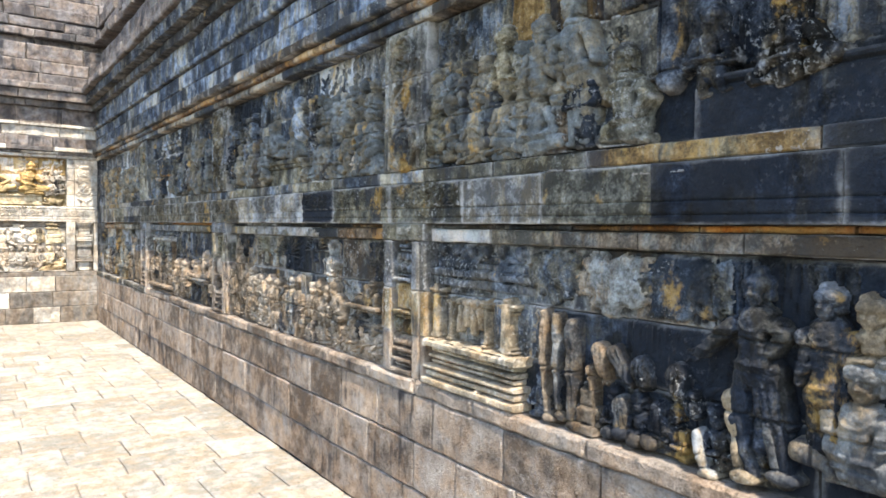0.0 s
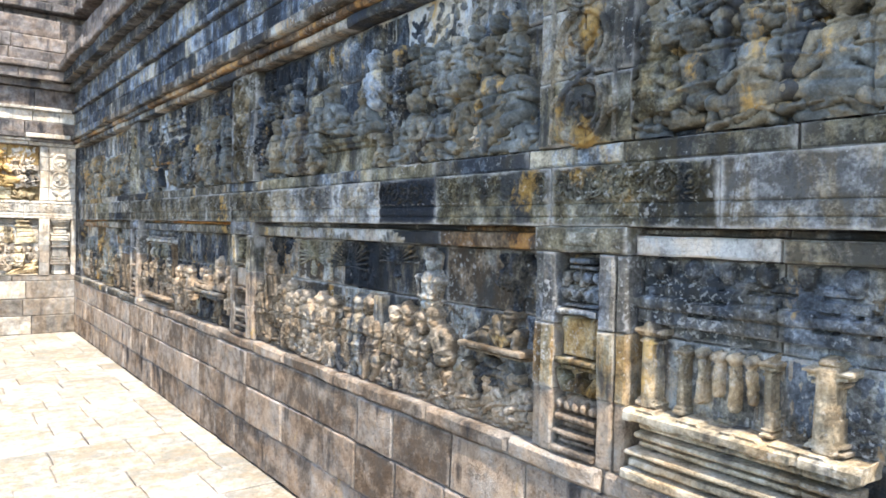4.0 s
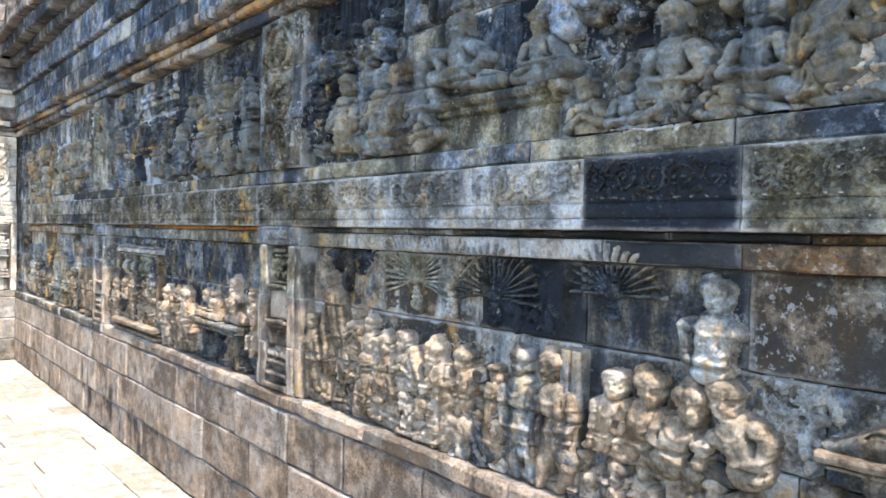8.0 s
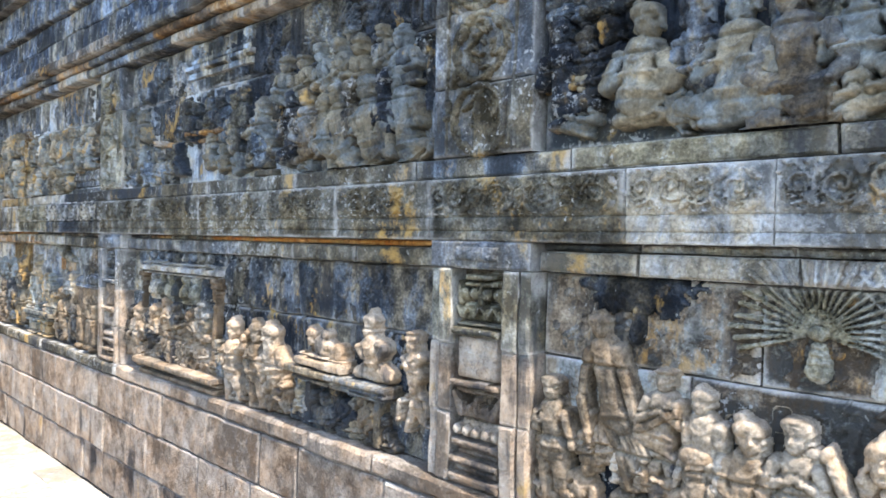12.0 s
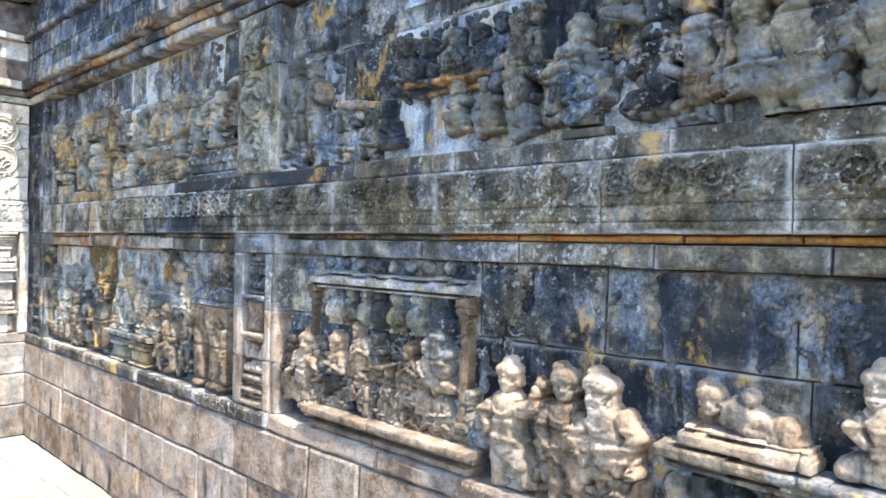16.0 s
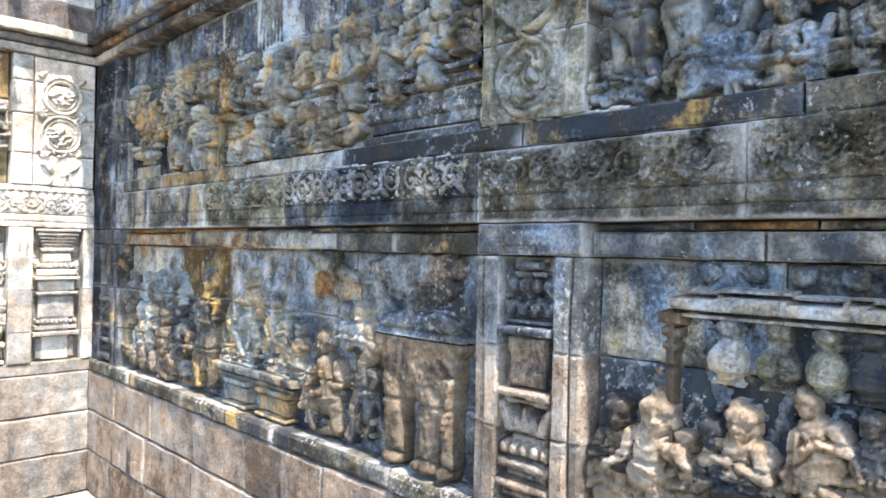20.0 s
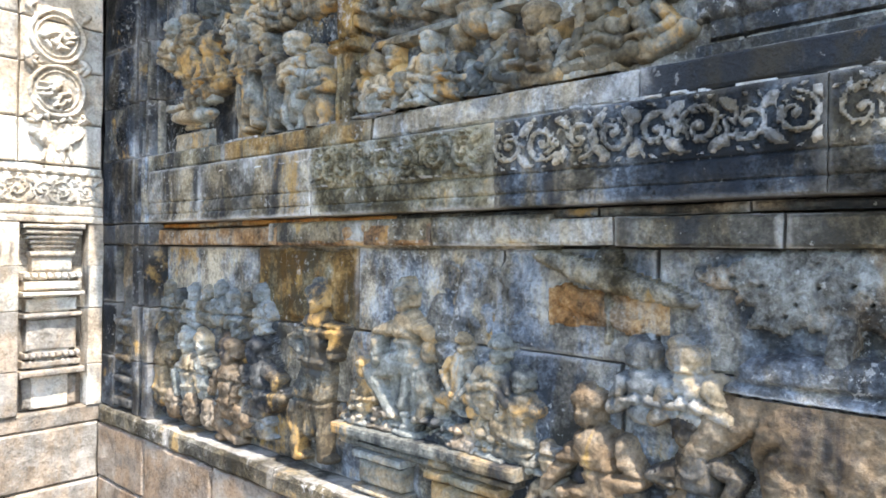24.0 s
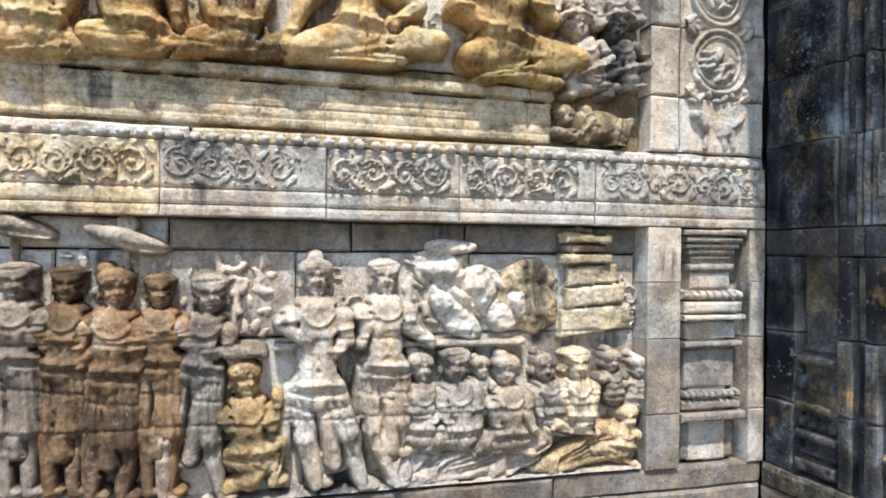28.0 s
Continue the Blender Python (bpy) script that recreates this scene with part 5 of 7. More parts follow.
def paver(x0, x1, y0, y1):
    g = 0.005
    x0, x1, y0, y1 = x0 + q.uniform(0.2, 1) * g, x1 - q.uniform(0.2, 1) * g, y0 + q.uniform(0.4, 1.4) * g, y1 - q.uniform(0.4, 1.4) * g
    if y1 - y0 < 0.05 or x1 - x0 < 0.05:
        return
    e, top = 0.012, q.uniform(-0.004, 0.004)
    xs, ys = np.array([x0, x0 + e, (x0 + x1) / 2, x1 - e, x1]), np.array([y0, y0 + e, (2 * y0 + y1) / 3, (y0 + 2 * y1) / 3, y1 - e, y1])
    X, Y = np.meshgrid(xs, ys)
    Z = top + 0.003 * rough_field(X, Y, 4.0, 2)
    Z[0, :] -= 0.006
    Z[-1, :] -= 0.006
    Z[:, 0] -= 0.006
    Z[:, -1] -= 0.006
    X = X + 0.005 * rough_field(X + 9, Y, 6.0, 2)
    Y = Y + 0.005 * rough_field(X, Y + 9, 6.0, 2)
    w, h = 5, 6
    rim = [i for i in range(w)] + [j * w + w - 1 for j in range(1, h)] + [(h - 1) * w + i for i in range(w - 2, -1, -1)] + [j * w for j in range(h - 2, 0, -1)]
    top_co = np.stack([X.ravel(), Y.ravel(), Z.ravel()], 1)
    low_co = top_co[rim].copy()
    low_co[:, 2] = -0.05
    faces = [(j * w + i, j * w + i + 1, (j + 1) * w + i + 1, (j + 1) * w + i) for j in range(h - 1) for i in range(w - 1)]
    n0, L = w * h, len(rim)
    faces += [(rim[k], n0 + k, n0 + (k + 1) % L, rim[(k + 1) % L]) for k in range(L)]
    mesh_part("paving_stone", np.concatenate([top_co, low_co]), faces, M["paving"], floor)


for s in slabs:
    paver(*s)

# ---------------------------------------------------------------- carvings, panel by panel (a = -y on the long wall)
FIG, UFIG = M["figure"], M["upfig"]
dice = random.Random(91)


def put(which, strokes, name="carved_figure", mat=None, wall=MAIN, p=None, res=0.006, **kw):
    ob, joints = which
    isup = which in up or which is end_up
    if p is None:
        p = {True: UP_P, False: LOW_P}[isup] if wall == MAIN else (-0.05 if isup else -0.075)
    if name.split("_")[1] in ("throne", "ledge", "platform", "couch", "column", "roof", "table", "chest", "lintel", "tower", "pedestal", "rail", "bracket", "post"):
        kw.setdefault("wear", 0.0015)
        kw.setdefault("warp", 0.001)
        kw.setdefault("rough", 0.3)
        kw.setdefault("flat", True)
    if name == "carved_figure":
        kw.setdefault("lean", dice.uniform(-0.16, 0.16) if wall == MAIN else dice.uniform(-0.03, 0.03))
        kw.setdefault("bend", dice.uniform(-0.016, 0.016) if wall == MAIN else dice.uniform(-0.004, 0.004))
        res = min(res, 0.005)
    if wall == MAIN and (which is low[3] or which is up[3]):
        kw.setdefault("deep", 0.85)
        if mat is None or (mat is M["rust"] and name == "carved_figure"):
            mat = M[dice.choice(("slatefig", "slatefig", "slatefig", "figure", "figochre"))]
        elif mat is M["low"]:
            mat = M["slate"]
    kw.setdefault("deep", (1.0 if isup else 1.05) if wall == MAIN else 1.0)
    if mat is None and wall == MAIN and not isup and dice.random() < 0.22:
        mat = M["figdark"]
    return carve(wall, strokes, p, mat or (UFIG if isup else FIG), ob, name, joints, res=res, **kw)


def body(a, z, r, ha, hz, legs, arms, crown, turn, lift):
    """A posed figure: head at (a, z) of radius r, hip at (ha, hz). legs, arms: elbow or knee and hand or foot, one after the other, or a stock pose."""
    o = lift
    L = math.hypot(ha - a, hz - z)
    ua, uz = (ha - a) / L, (hz - z) / L
    na, nz = -uz, ua
    full = r
    r = r * min(max(L / (3.6 * r), 1.0), 1.22)

    def at(base, n, u):
        return base[0] + (n * na + u * ua) * r, base[1] + (n * nz + u * uz) * r

    neck = min(1.6 * r, 0.45 * L)
    S = (a + ua * neck, z + uz * neck)
    hip = (ha, hz)
    mid = ((S[0] * 0.45 + ha * 0.55), (S[1] * 0.45 + hz * 0.55))
    f = 1 if turn >= 0 else -1
    if legs == "x":
        legs = [(*at(hip, -2.3, 0.25), *at(hip, 0.9, 0.8)), (*at(hip, 2.3, 0.3), *at(hip, -0.9, 0.95))]
    elif legs in ("k+", "k-"):
        g = 1 if legs == "k+" else -1
        legs = [(*at(hip, 2.0 * g, 0.45), *at(hip, -1.2 * g, 1.05)), (*at(hip, 1.5 * g, 0.1), *at(hip, -0.4 * g, 0.9))]
    elif legs in ("u+", "u-"):
        g = 1 if legs == "u+" else -1
        legs = [(*at(hip, 1.3 * g, 0.6), *at(hip, -0.9 * g, 1.0)), (*at(hip, 1.7 * g, -0.9), *at(hip, 1.8 * g, 1.0))]
    elif legs == "n":
        legs = []
    if arms == "p":
        arms = [(*at(S, -1.65, 1.45), *at(S, -0.2, 0.75)), (*at(S, 1.65, 1.45), *at(S, 0.2, 0.75))]
    elif arms == "l":
        arms = [(*at(S, -1.75, 1.5), *at(hip, -0.3, -0.35)), (*at(S, 1.75, 1.5), *at(hip, 0.5, -0.2))]
    elif arms == "n":
        arms = []
    s = [limb(*S, *mid, 1.06 * r, 0.86 * r, 0.012 + o, 0.85 * r), limb(*mid, *hip, 0.86 * r, 1.12 * r, 0.012 + o, 0.85 * r)]
    s += [oval(*at(S, k * 1.12, 0.1), 0.52 * r, 0.50 * r, 0.012 + o, 0.75 * r) for k in (-1, 1)]
    s += [limb(*at((a, z), 0, 0.5), *S, 0.5 * r, 0.55 * r, 0.014 + o, 0.6 * r)]
    s += [dab(*at(S, 0.5 * k, 0.75), 0.42 * r, 0.36 * r, 0.12 * r) for k in (-1, 1)] + [mark(*at(S, 0, 1.0), *at(mid, 0, 0.2), 0.10 * r, -0.08 * r), dab(*at(mid, 0, 0.6), 0.1 * r, 0.13 * r, -0.14 * r)]
    s += [hoop(*at(S, 0, -0.35), 0.72 * r, 0.10 * r, 0.10 * r, -9, S[1] + 0.1 * r)]
    for k, (ka, kz, fa, fz) in zip((-1, 1), legs):
        j = at(hip, 0.42 * k, 0.1)
        s += [limb(*j, ka, kz, 0.86 * r, 0.60 * r, 0.012 + o + 0.003 * k, 0.72 * r), limb(ka, kz, fa, fz, 0.56 * r, 0.34 * r, 0.014 + o - 0.002 * k, 0.6 * r)]
        s += [oval(fa + 0.28 * f * r, fz, 0.55 * r, 0.26 * r, 0.016 + o, 0.5 * r), dab(ka, kz, 0.32 * r, 0.32 * r, 0.10 * r)]
        for n in (0.45,):
            ca, cz = j[0] + (ka - j[0]) * n, j[1] + (kz - j[1]) * n
            da, dz = (kz - j[1]), -(ka - j[0])
            q = 0.75 * r / max(math.hypot(da, dz), 1e-6)
            s.append(mark(ca - da * q, cz - dz * q, ca + da * q, cz + dz * q + 0.3 * r, 0.09 * r, -0.07 * r))
    if len(legs) == 2 and hz - max(legs[0][3], legs[1][3]) > 3.0 * r:
        # cloth hangs between and round the legs
        end = ((legs[0][0] + legs[1][0] + legs[0][2] + legs[1][2]) / 4, 0.42 * hz + 0.58 * (legs[0][3] + legs[1][3]) / 2)
        s += [limb(*hip, *end, 1.2 * r, 1.35 * r, 0.010 + o, 0.42 * r), limb(*at(hip, 0.2, 0), end[0], end[1] - 0.7 * r, 0.3 * r, 0.42 * r, 0.012 + o, 0.72 * r)]
        s += [mark(*at(hip, k * 0.32, 0.5), end[0] + k * 0.42 * r, end[1] - 0.5 * r, 0.08 * r, -0.10 * r) for k in (-3, -2, -1, 1, 2, 3)]
        s += [limb(*at(hip, -1.2 * f, -0.1), *at(hip, -1.5 * f, 2.4), 0.22 * r, 0.36 * r, 0.010 + o, 0.4 * r)]
    s += [mark(*at(hip, -1.1, -0.35), *at(hip, 1.1, -0.25), 0.15 * r, 0.14 * r), mark(*at(hip, -1.1, 0.05), *at(hip, 1.1, 0.15), 0.10 * r, -0.10 * r)]
    for k, (ea, ez, pa, pz) in zip((-1, 1), arms):
        j = at(S, 1.12 * k, 0.1)
        s += [limb(*j, ea, ez, 0.46 * r, 0.40 * r, 0.020 + o, 0.62 * r), limb(ea, ez, pa, pz, 0.40 * r, 0.28 * r, 0.026 + o, 0.55 * r), oval(pa, pz, 0.30 * r, 0.40 * r, 0.028 + o, 0.55 * r, 0.4 * k)]
        b = (j[0] * 0.45 + ea * 0.55, j[1] * 0.45 + ez * 0.55)
        s += [mark(b[0] - 0.45 * r, b[1], b[0] + 0.45 * r, b[1] + 0.1 * r, 0.10 * r, 0.10 * r), mark(pa * 0.75 + ea * 0.25 - 0.3 * r, pz * 0.75 + ez * 0.25, pa * 0.75 + ea * 0.25 + 0.3 * r, pz * 0.75 + ez * 0.25, 0.09 * r, 0.09 * r)]
    return s + head(a, z, full * 1.06, crown, turn, o)


def fig(which, a, z, r, ha, hz, legs, arms, crown, turn, key, lift=None):
    on_end = which is end_low or which is end_up
    isup = which in up or which is end_up
    if which is low[1] and key == "figure":
        key = "figlit"
    if lift is None:
        lift = 0.006 if on_end or isup else 0.014
    span = (E_LO, 1.53) if on_end else next(fr for fr, w in zip(FRAMES + FRAMES, low + up) if w is which)
    floor_z = (1.858 if isup else 0.828) if on_end else (1.874 if isup else 0.814)
    box = (span[0] + 0.004, span[1] - 0.004, floor_z, 2.598 if isup else 1.598)
    put(which, body(a, z, r, ha, hz, legs, arms, crown, turn, lift), mat=M[key], wall=END if on_end else MAIN, lean=0.0, bend=0.0, clip=box, res=0.004, wear=0.0025, warp=0.0025, deep=(1.4 if on_end else 1.25 if isup else 0.85 if which is low[3] else 1.0), rough=0.5)


# first lower panel: a stepped hall, then people below a tree
P = low[0]
put(P, mouldings(-1.50, -0.80, [(0.815, 0.85, 0.095, 0.0), (0.856, 0.885, 0.078, 0.02), (0.892, 0.912, 0.088, 0.01), (0.918, 0.94, 0.06, 0.04), (0.946, 0.965, 0.075, 0.03), (0.972, 0.992, 0.06, 0.04), (0.998, 1.04, 0.092, 0.0)]), "carved_platform", mat=M["hall"], res=0.007)
for a, top, w in ((-1.44, 1.29, 0.085), (-1.33, 1.24, 0.04), (-1.06, 1.25, 0.045), (-0.91, 1.255, 0.105)):
    put(P, column(a, 1.045, top, w, 0.03), "carved_column", mat=M["hall"])
for k, a in enumerate((-1.27, -1.22, -1.17, -1.12)):
    put(P, [limb(a, 1.10 + 0.03 * (k % 2), a + 0.004, 1.235, 0.016, 0.010, 0.02, 0.02), oval(a, 1.235, 0.02, 0.016, 0.022, 0.022)], "carved_pendant", mat=M["hall"], res=0.005)
put(P, roof(-1.50, -0.80, 1.30, 0.20, 0.03), "carved_roof", mat=M["slate"], res=0.008)

# the crown of a tree, cut across two stones
for k, (a, z, w, h, key) in enumerate(((-0.66, 1.195, 0.34, 0.30, "haze"), (-0.36, 1.17, 0.40, 0.33, "brown"), (-0.06, 1.17, 0.42, 0.34, "haze"))):
    put(P, leafy_tree(a, z, w, h, 3 + k)[1:], "carved_tree", mat=M[key], deep=1.3, clip=(-0.80, 0.13, 1.255, 1.506))
# slim legs of people whose upper bodies have worn away
for a0, z0, a1, z1, r0, r1, key in ((-0.688, 1.245, -0.648, 0.85, 0.020, 0.013, "figure"), (-0.615, 1.24, -0.585, 0.87, 0.016, 0.011, "figdark"), (-0.53, 1.21, -0.518, 0.85, 0.030, 0.018, "figdark"), (0.03, 0.93, 0.062, 0.835, 0.020, 0.016, "figdark")):
    put(P, [limb(a0, z0, a1, z1, r0, r1, 0.03, 0.035), oval(a1 + 0.018, z1 - 0.018, 0.04, 0.018, 0.04, 0.03), mark(a0 + 0.01, z0 - 0.06, a1 + 0.006, z1 + 0.05, 0.005, -0.008), dab((a0 + a1) / 2, (z0 + z1) / 2, 0.02, 0.03, 0.008)], "carved_leg", mat=M[key], res=0.004, clip=(-0.80, 0.2, 0.814, 1.27))
# big drooping leaves and rounded stones at their feet
for a0, z0, a1, z1, r0, r1, key in ((-0.394, 1.13, -0.362, 1.02, 0.036, 0.014, "figure"), (-0.325, 1.135, -0.245, 1.035, 0.032, 0.014, "figdark"), (-0.435, 1.06, -0.425, 0.99, 0.016, 0.014, "figure"), (-0.21, 1.10, -0.19, 1.05, 0.042, 0.03, "dusk"), (-0.06, 1.10, -0.05, 1.05, 0.045, 0.03, "low"), (-0.12, 0.97, -0.11, 0.92, 0.04, 0.04, "low"), (-0.29, 0.95, -0.28, 0.87, 0.04, 0.03, "figdark"), (0.0, 1.04, 0.01, 1.0, 0.03, 0.03, "dusk")):
    s = [limb(a0, z0, a1, z1, r0, r1, 0.02, 0.035), mark(a0, z0 + r0, a1, z1 - r1, 0.005, -0.008)]
    put(P, s + [mark(a0 + k * 0.3 * r0, z0 + 0.5 * r0, a1 + k * 0.7 * r1, z1, 0.004, -0.006) for k in (-1, 1)], "carved_leaf", mat=M[key], res=0.004)
put(P, mouldings(-0.49, -0.395, [(0.815, 0.85, 0.085, -0.01), (0.855, 0.915, 0.07, 0.004), (0.92, 0.985, 0.06, 0.012)]), "carved_pedestal", mat=M["figure"], deep=0.85)
put(P, [oval(-0.34 + 0.06 * k, 0.845 + 0.012 * (k % 2), 0.035, 0.03, 0.03, 0.035) for k in range(4)], "carved_stone_heap", mat=M["figdark"])
for a0, z0, a1, z1 in ((0.14, 1.08, 0.182, 0.87), (0.245, 1.08, 0.295, 0.90)):
    put(P, [limb(a0, z0, a1, z1, 0.026, 0.018, 0.035, 0.03), oval(a1 + 0.02, z1 - 0.02, 0.05, 0.022, 0.05, 0.03)], "carved_leg", mat=M["figdark"], res=0.004, clip=(0.0, 0.5, 0.814, 1.2))

# second lower panel: a crowd under palms, a couch near the pier
P = low[1]
for a, z, h, n, lo, hi, w, key in ((-3.80, 1.405, 0.185, 25, -18, 198, 1.05, "olive"), (-3.60, 1.395, 0.19, 13, 35, 140, 0.8, "band"), (-3.39, 1.375, 0.17, 19, -5, 185, 1.15, "dusk"), (-2.92, 1.42, 0.14, 15, 0, 180, 1.1, "low")):
    put(P, fan_tree(a, z, h, n, lo, hi, w), "carved_palm", mat=M[key], deep=1.2, warp=0.002, wear=0.001, res=0.004, clip=(-4.2, -2.6, 1.2, 1.508))
    put(P, fan_tree(a, z, h, n, lo, hi, w, False), "carved_palm", mat=M["pale"], p=LOW_P + 0.042, deep=0.8, warp=0.002, wear=0.001, res=0.004, clip=(-4.2, -2.6, 1.513, 1.574))
put(P, [oval(-3.40, 1.11, 0.036, 0.03, 0.03, 0.03), hoop(-3.40, 1.11, 0.022, 0.006, 0.008), dab(-3.40, 1.11, 0.012, 0.01, -0.008)], "carved_drum")
put(P, [slab(-3.075, -3.0, 0.93, 1.25, 0.045), oval(-3.035, 0.93, 0.055, 0.03, 0.04, 0.03)], "carved_post")
put(P, [slab(-2.35, -1.97, 1.105, 1.132, 0.085, 0.0), slab(-2.33, -1.99, 1.088, 1.102, 0.06)], "carved_couch")
put(P, leafy_tree(-2.06, 1.24, 0.26, 0.26, 9), "carved_tree", mat=M["low"])
put(P, leafy_tree(-4.25, 1.34, 0.34, 0.2, 19), "carved_tree", mat=M["low"])

# third lower panel: a couch scene, three attendants, then a pillared hall
P = low[2]
put(P, [slab(-5.82, -5.19, 1.028, 1.066, 0.098, -0.008), slab(-5.80, -5.21, 1.006, 1.024, 0.078, -0.008), slab(-5.74, -5.70, 0.82, 1.0, 0.05), slab(-5.30, -5.26, 0.82, 1.0, 0.05)], "carved_couch")
put(P, [slab(-5.76, -5.45, 1.074, 1.108, 0.09, -0.004), slab(-5.75, -5.46, 1.112, 1.124, 0.075, -0.004)], "carved_couch")
put(P, [slab(-5.74, -5.50, 1.06, 1.16, 0.02), oval(-5.60, 1.15, 0.08, 0.025, 0.03, 0.03)], "carved_bolster")
for k, a in enumerate((-6.24, -6.06, -5.82)):
    put(P, [limb(a, 1.25, a + 0.05 * math.sin(3 * k + n), 1.47 - 0.02 * n, 0.012, 0.028, 0.004, 0.012) for n in range(3)] + [oval(a + 0.03 * n - 0.05, 1.30 + 0.04 * (n * 7 % 5), 0.03, 0.012, 0.004, 0.010, n) for n in range(6)], "carved_foliage", mat=M["dusk"], deep=0.7)
put(P, mouldings(-7.38, -6.47, [(1.378, 1.392, 0.04, 0.02), (1.396, 1.43, 0.06, 0.0), (1.436, 1.448, 0.045, 0.02)]), "carved_lintel", mat=M["pale"])
for k in range(9):
    put(P, [oval(-7.30 + 0.098 * k, 1.485, 0.026, 0.026, 0.008, 0.02), oval(-7.30 + 0.098 * k, 1.52, 0.012, 0.02, 0.006, 0.016)], "carved_finial", mat=M["slate"])
put(P, column(-6.52, 0.95, 1.39, 0.06, 0.03), "carved_column")
put(P, column(-7.38, 0.95, 1.39, 0.05, 0.02), "carved_column")
for k, (a, w) in enumerate(((-7.25, 0.10), (-7.145, 0.095), (-7.055, 0.09), (-6.975, 0.09), (-6.88, 0.105), (-6.77, 0.11), (-6.635, 0.125))):
    put(P, pot(a, 1.235, w, 0.145, 0.010) + [mark(a - 0.04, 1.285 + 0.016 * n, a + 0.04, 1.285 + 0.016 * n, 0.004, -0.005) for n in range(3)], "carved_jar", mat=M["olive" if k % 3 else "slab"], deep=1.1)
put(P, mouldings(-7.36, -6.44, [(0.815, 0.84, 0.07, 0.03), (0.846, 0.866, 0.055, 0.02), (0.872, 0.905, 0.10, 0.0)]), "carved_platform", res=0.007)
put(P, leafy_tree(-6.40, 1.20, 0.2, 0.3, 5), "carved_tree", mat=M["dusk"], deep=0.7)

# fourth lower panel: elephant, attendants, a laden table, musicians
P = low[3]
beast = [limb(-8.30, 1.15, -8.17, 1.15, 0.12, 0.12, 0.03, 0.045), slab(-8.395, -8.07, 1.10, 1.30, 0.05), limb(-8.40, 1.25, -8.15, 1.275, 0.06, 0.055, 0.03, 0.03), limb(-8.15, 1.275, -8.065, 1.23, 0.055, 0.04, 0.03, 0.03)]
for b, c, w in ((-8.345, -8.325, 0.052), (-8.155, -8.168, 0.068), (-8.085, -8.08, 0.03)):
    beast += [limb(b, 1.10, c, 0.865, w, 0.85 * w, 0.035, 0.045), oval(c - 0.01, 0.842, 0.95 * w, 0.024, 0.045, 0.045)] + [dab(c + 0.4 * k * w, 0.84, 0.012, 0.014, 0.008) for k in (-1, 0, 1)]
beast += [limb(-8.43, 1.22, -8.52, 1.11, 0.05, 0.034, 0.02, 0.04), limb(-8.52, 1.11, -8.595, 0.86, 0.034, 0.022, 0.02, 0.035), limb(-8.063, 1.12, -8.085, 0.98, 0.012, 0.010, 0.07, 0.02), mark(-8.25, 1.07, -8.235, 0.93, 0.012, -0.02)]
for key, z0, z1 in (("hide", 0.815, 1.236), ("slate", 1.241, 1.36)):
    put(P, beast, "carved_elephant", mat=M[key], res=0.005, deep=0.85, warp=0.003, clip=(-8.62, -7.96, z0, z1))
put(P, [slab(-9.58, -8.92, 0.965, 1.0, 0.085), slab(-9.56, -8.94, 0.94, 0.962, 0.06)], "carved_table", res=0.007)
for a0, a1 in ((-9.50, -9.30), (-9.22, -8.97)):
    put(P, mouldings(a0, a1, [(0.815, 0.835, 0.07, 0.0), (0.84, 0.905, 0.05, 0.012), (0.91, 0.935, 0.07, 0.0)]) + curl((a0 + a1) / 2, 0.872, 0.028, 1, 8), "carved_chest")
for k, a in enumerate((-9.50, -9.40, -9.30, -9.20, -9.11, -9.02)):
    put(P, heap(a, 1.005, 0.10, k), "carved_offering")
put(P, [oval(-9.20, 1.30, 0.05, 0.09, 0.012, 0.02), limb(-9.16, 1.22, -9.10, 1.45, 0.02, 0.03, 0.01, 0.02)], "carved_foliage", mat=M["low"])
put(P, [slab(-9.90, -9.60, 1.28, 1.5, 0.008)], "carved_backcloth", mat=M["ochre"])
put(P, parasol(-8.72, 1.445, 0.40, 0.14), "carved_parasol", mat=M["umber"], deep=0.6)
put(P, [slab(-8.88, -8.58, 1.33, 1.42, 0.006), limb(-8.82, 1.40, -8.66, 1.34, 0.03, 0.02, 0.006, 0.012)], "carved_backcloth", mat=M["rust"])
for a, h, f in ((-10.57, 0.17, 1), (-10.43, 0.17, -1), (-10.30, 0.16, 1)):
    put(P, [oval(a, 0.90, 0.05, 0.066, 0.04, 0.04), hoop(a, 0.90, 0.03, 0.006, -0.008), mark(a - 0.05, 0.90, a + 0.05, 0.905, 0.005, -0.008), dab(a, 0.93, 0.02, 0.02, 0.01)], "carved_drum", mat=M["figure"])
put(P, [slab(-9.95, -8.85, 1.52, 1.585, 0.05), slab(-9.93, -8.86, 1.505, 1.517, 0.03)], "carved_lintel", mat=M["band"], res=0.009)
put(P, leafy_tree(-8.28, 1.27, 0.44, 0.26, 12), "carved_tree", mat=M["brown"], deep=1.1)

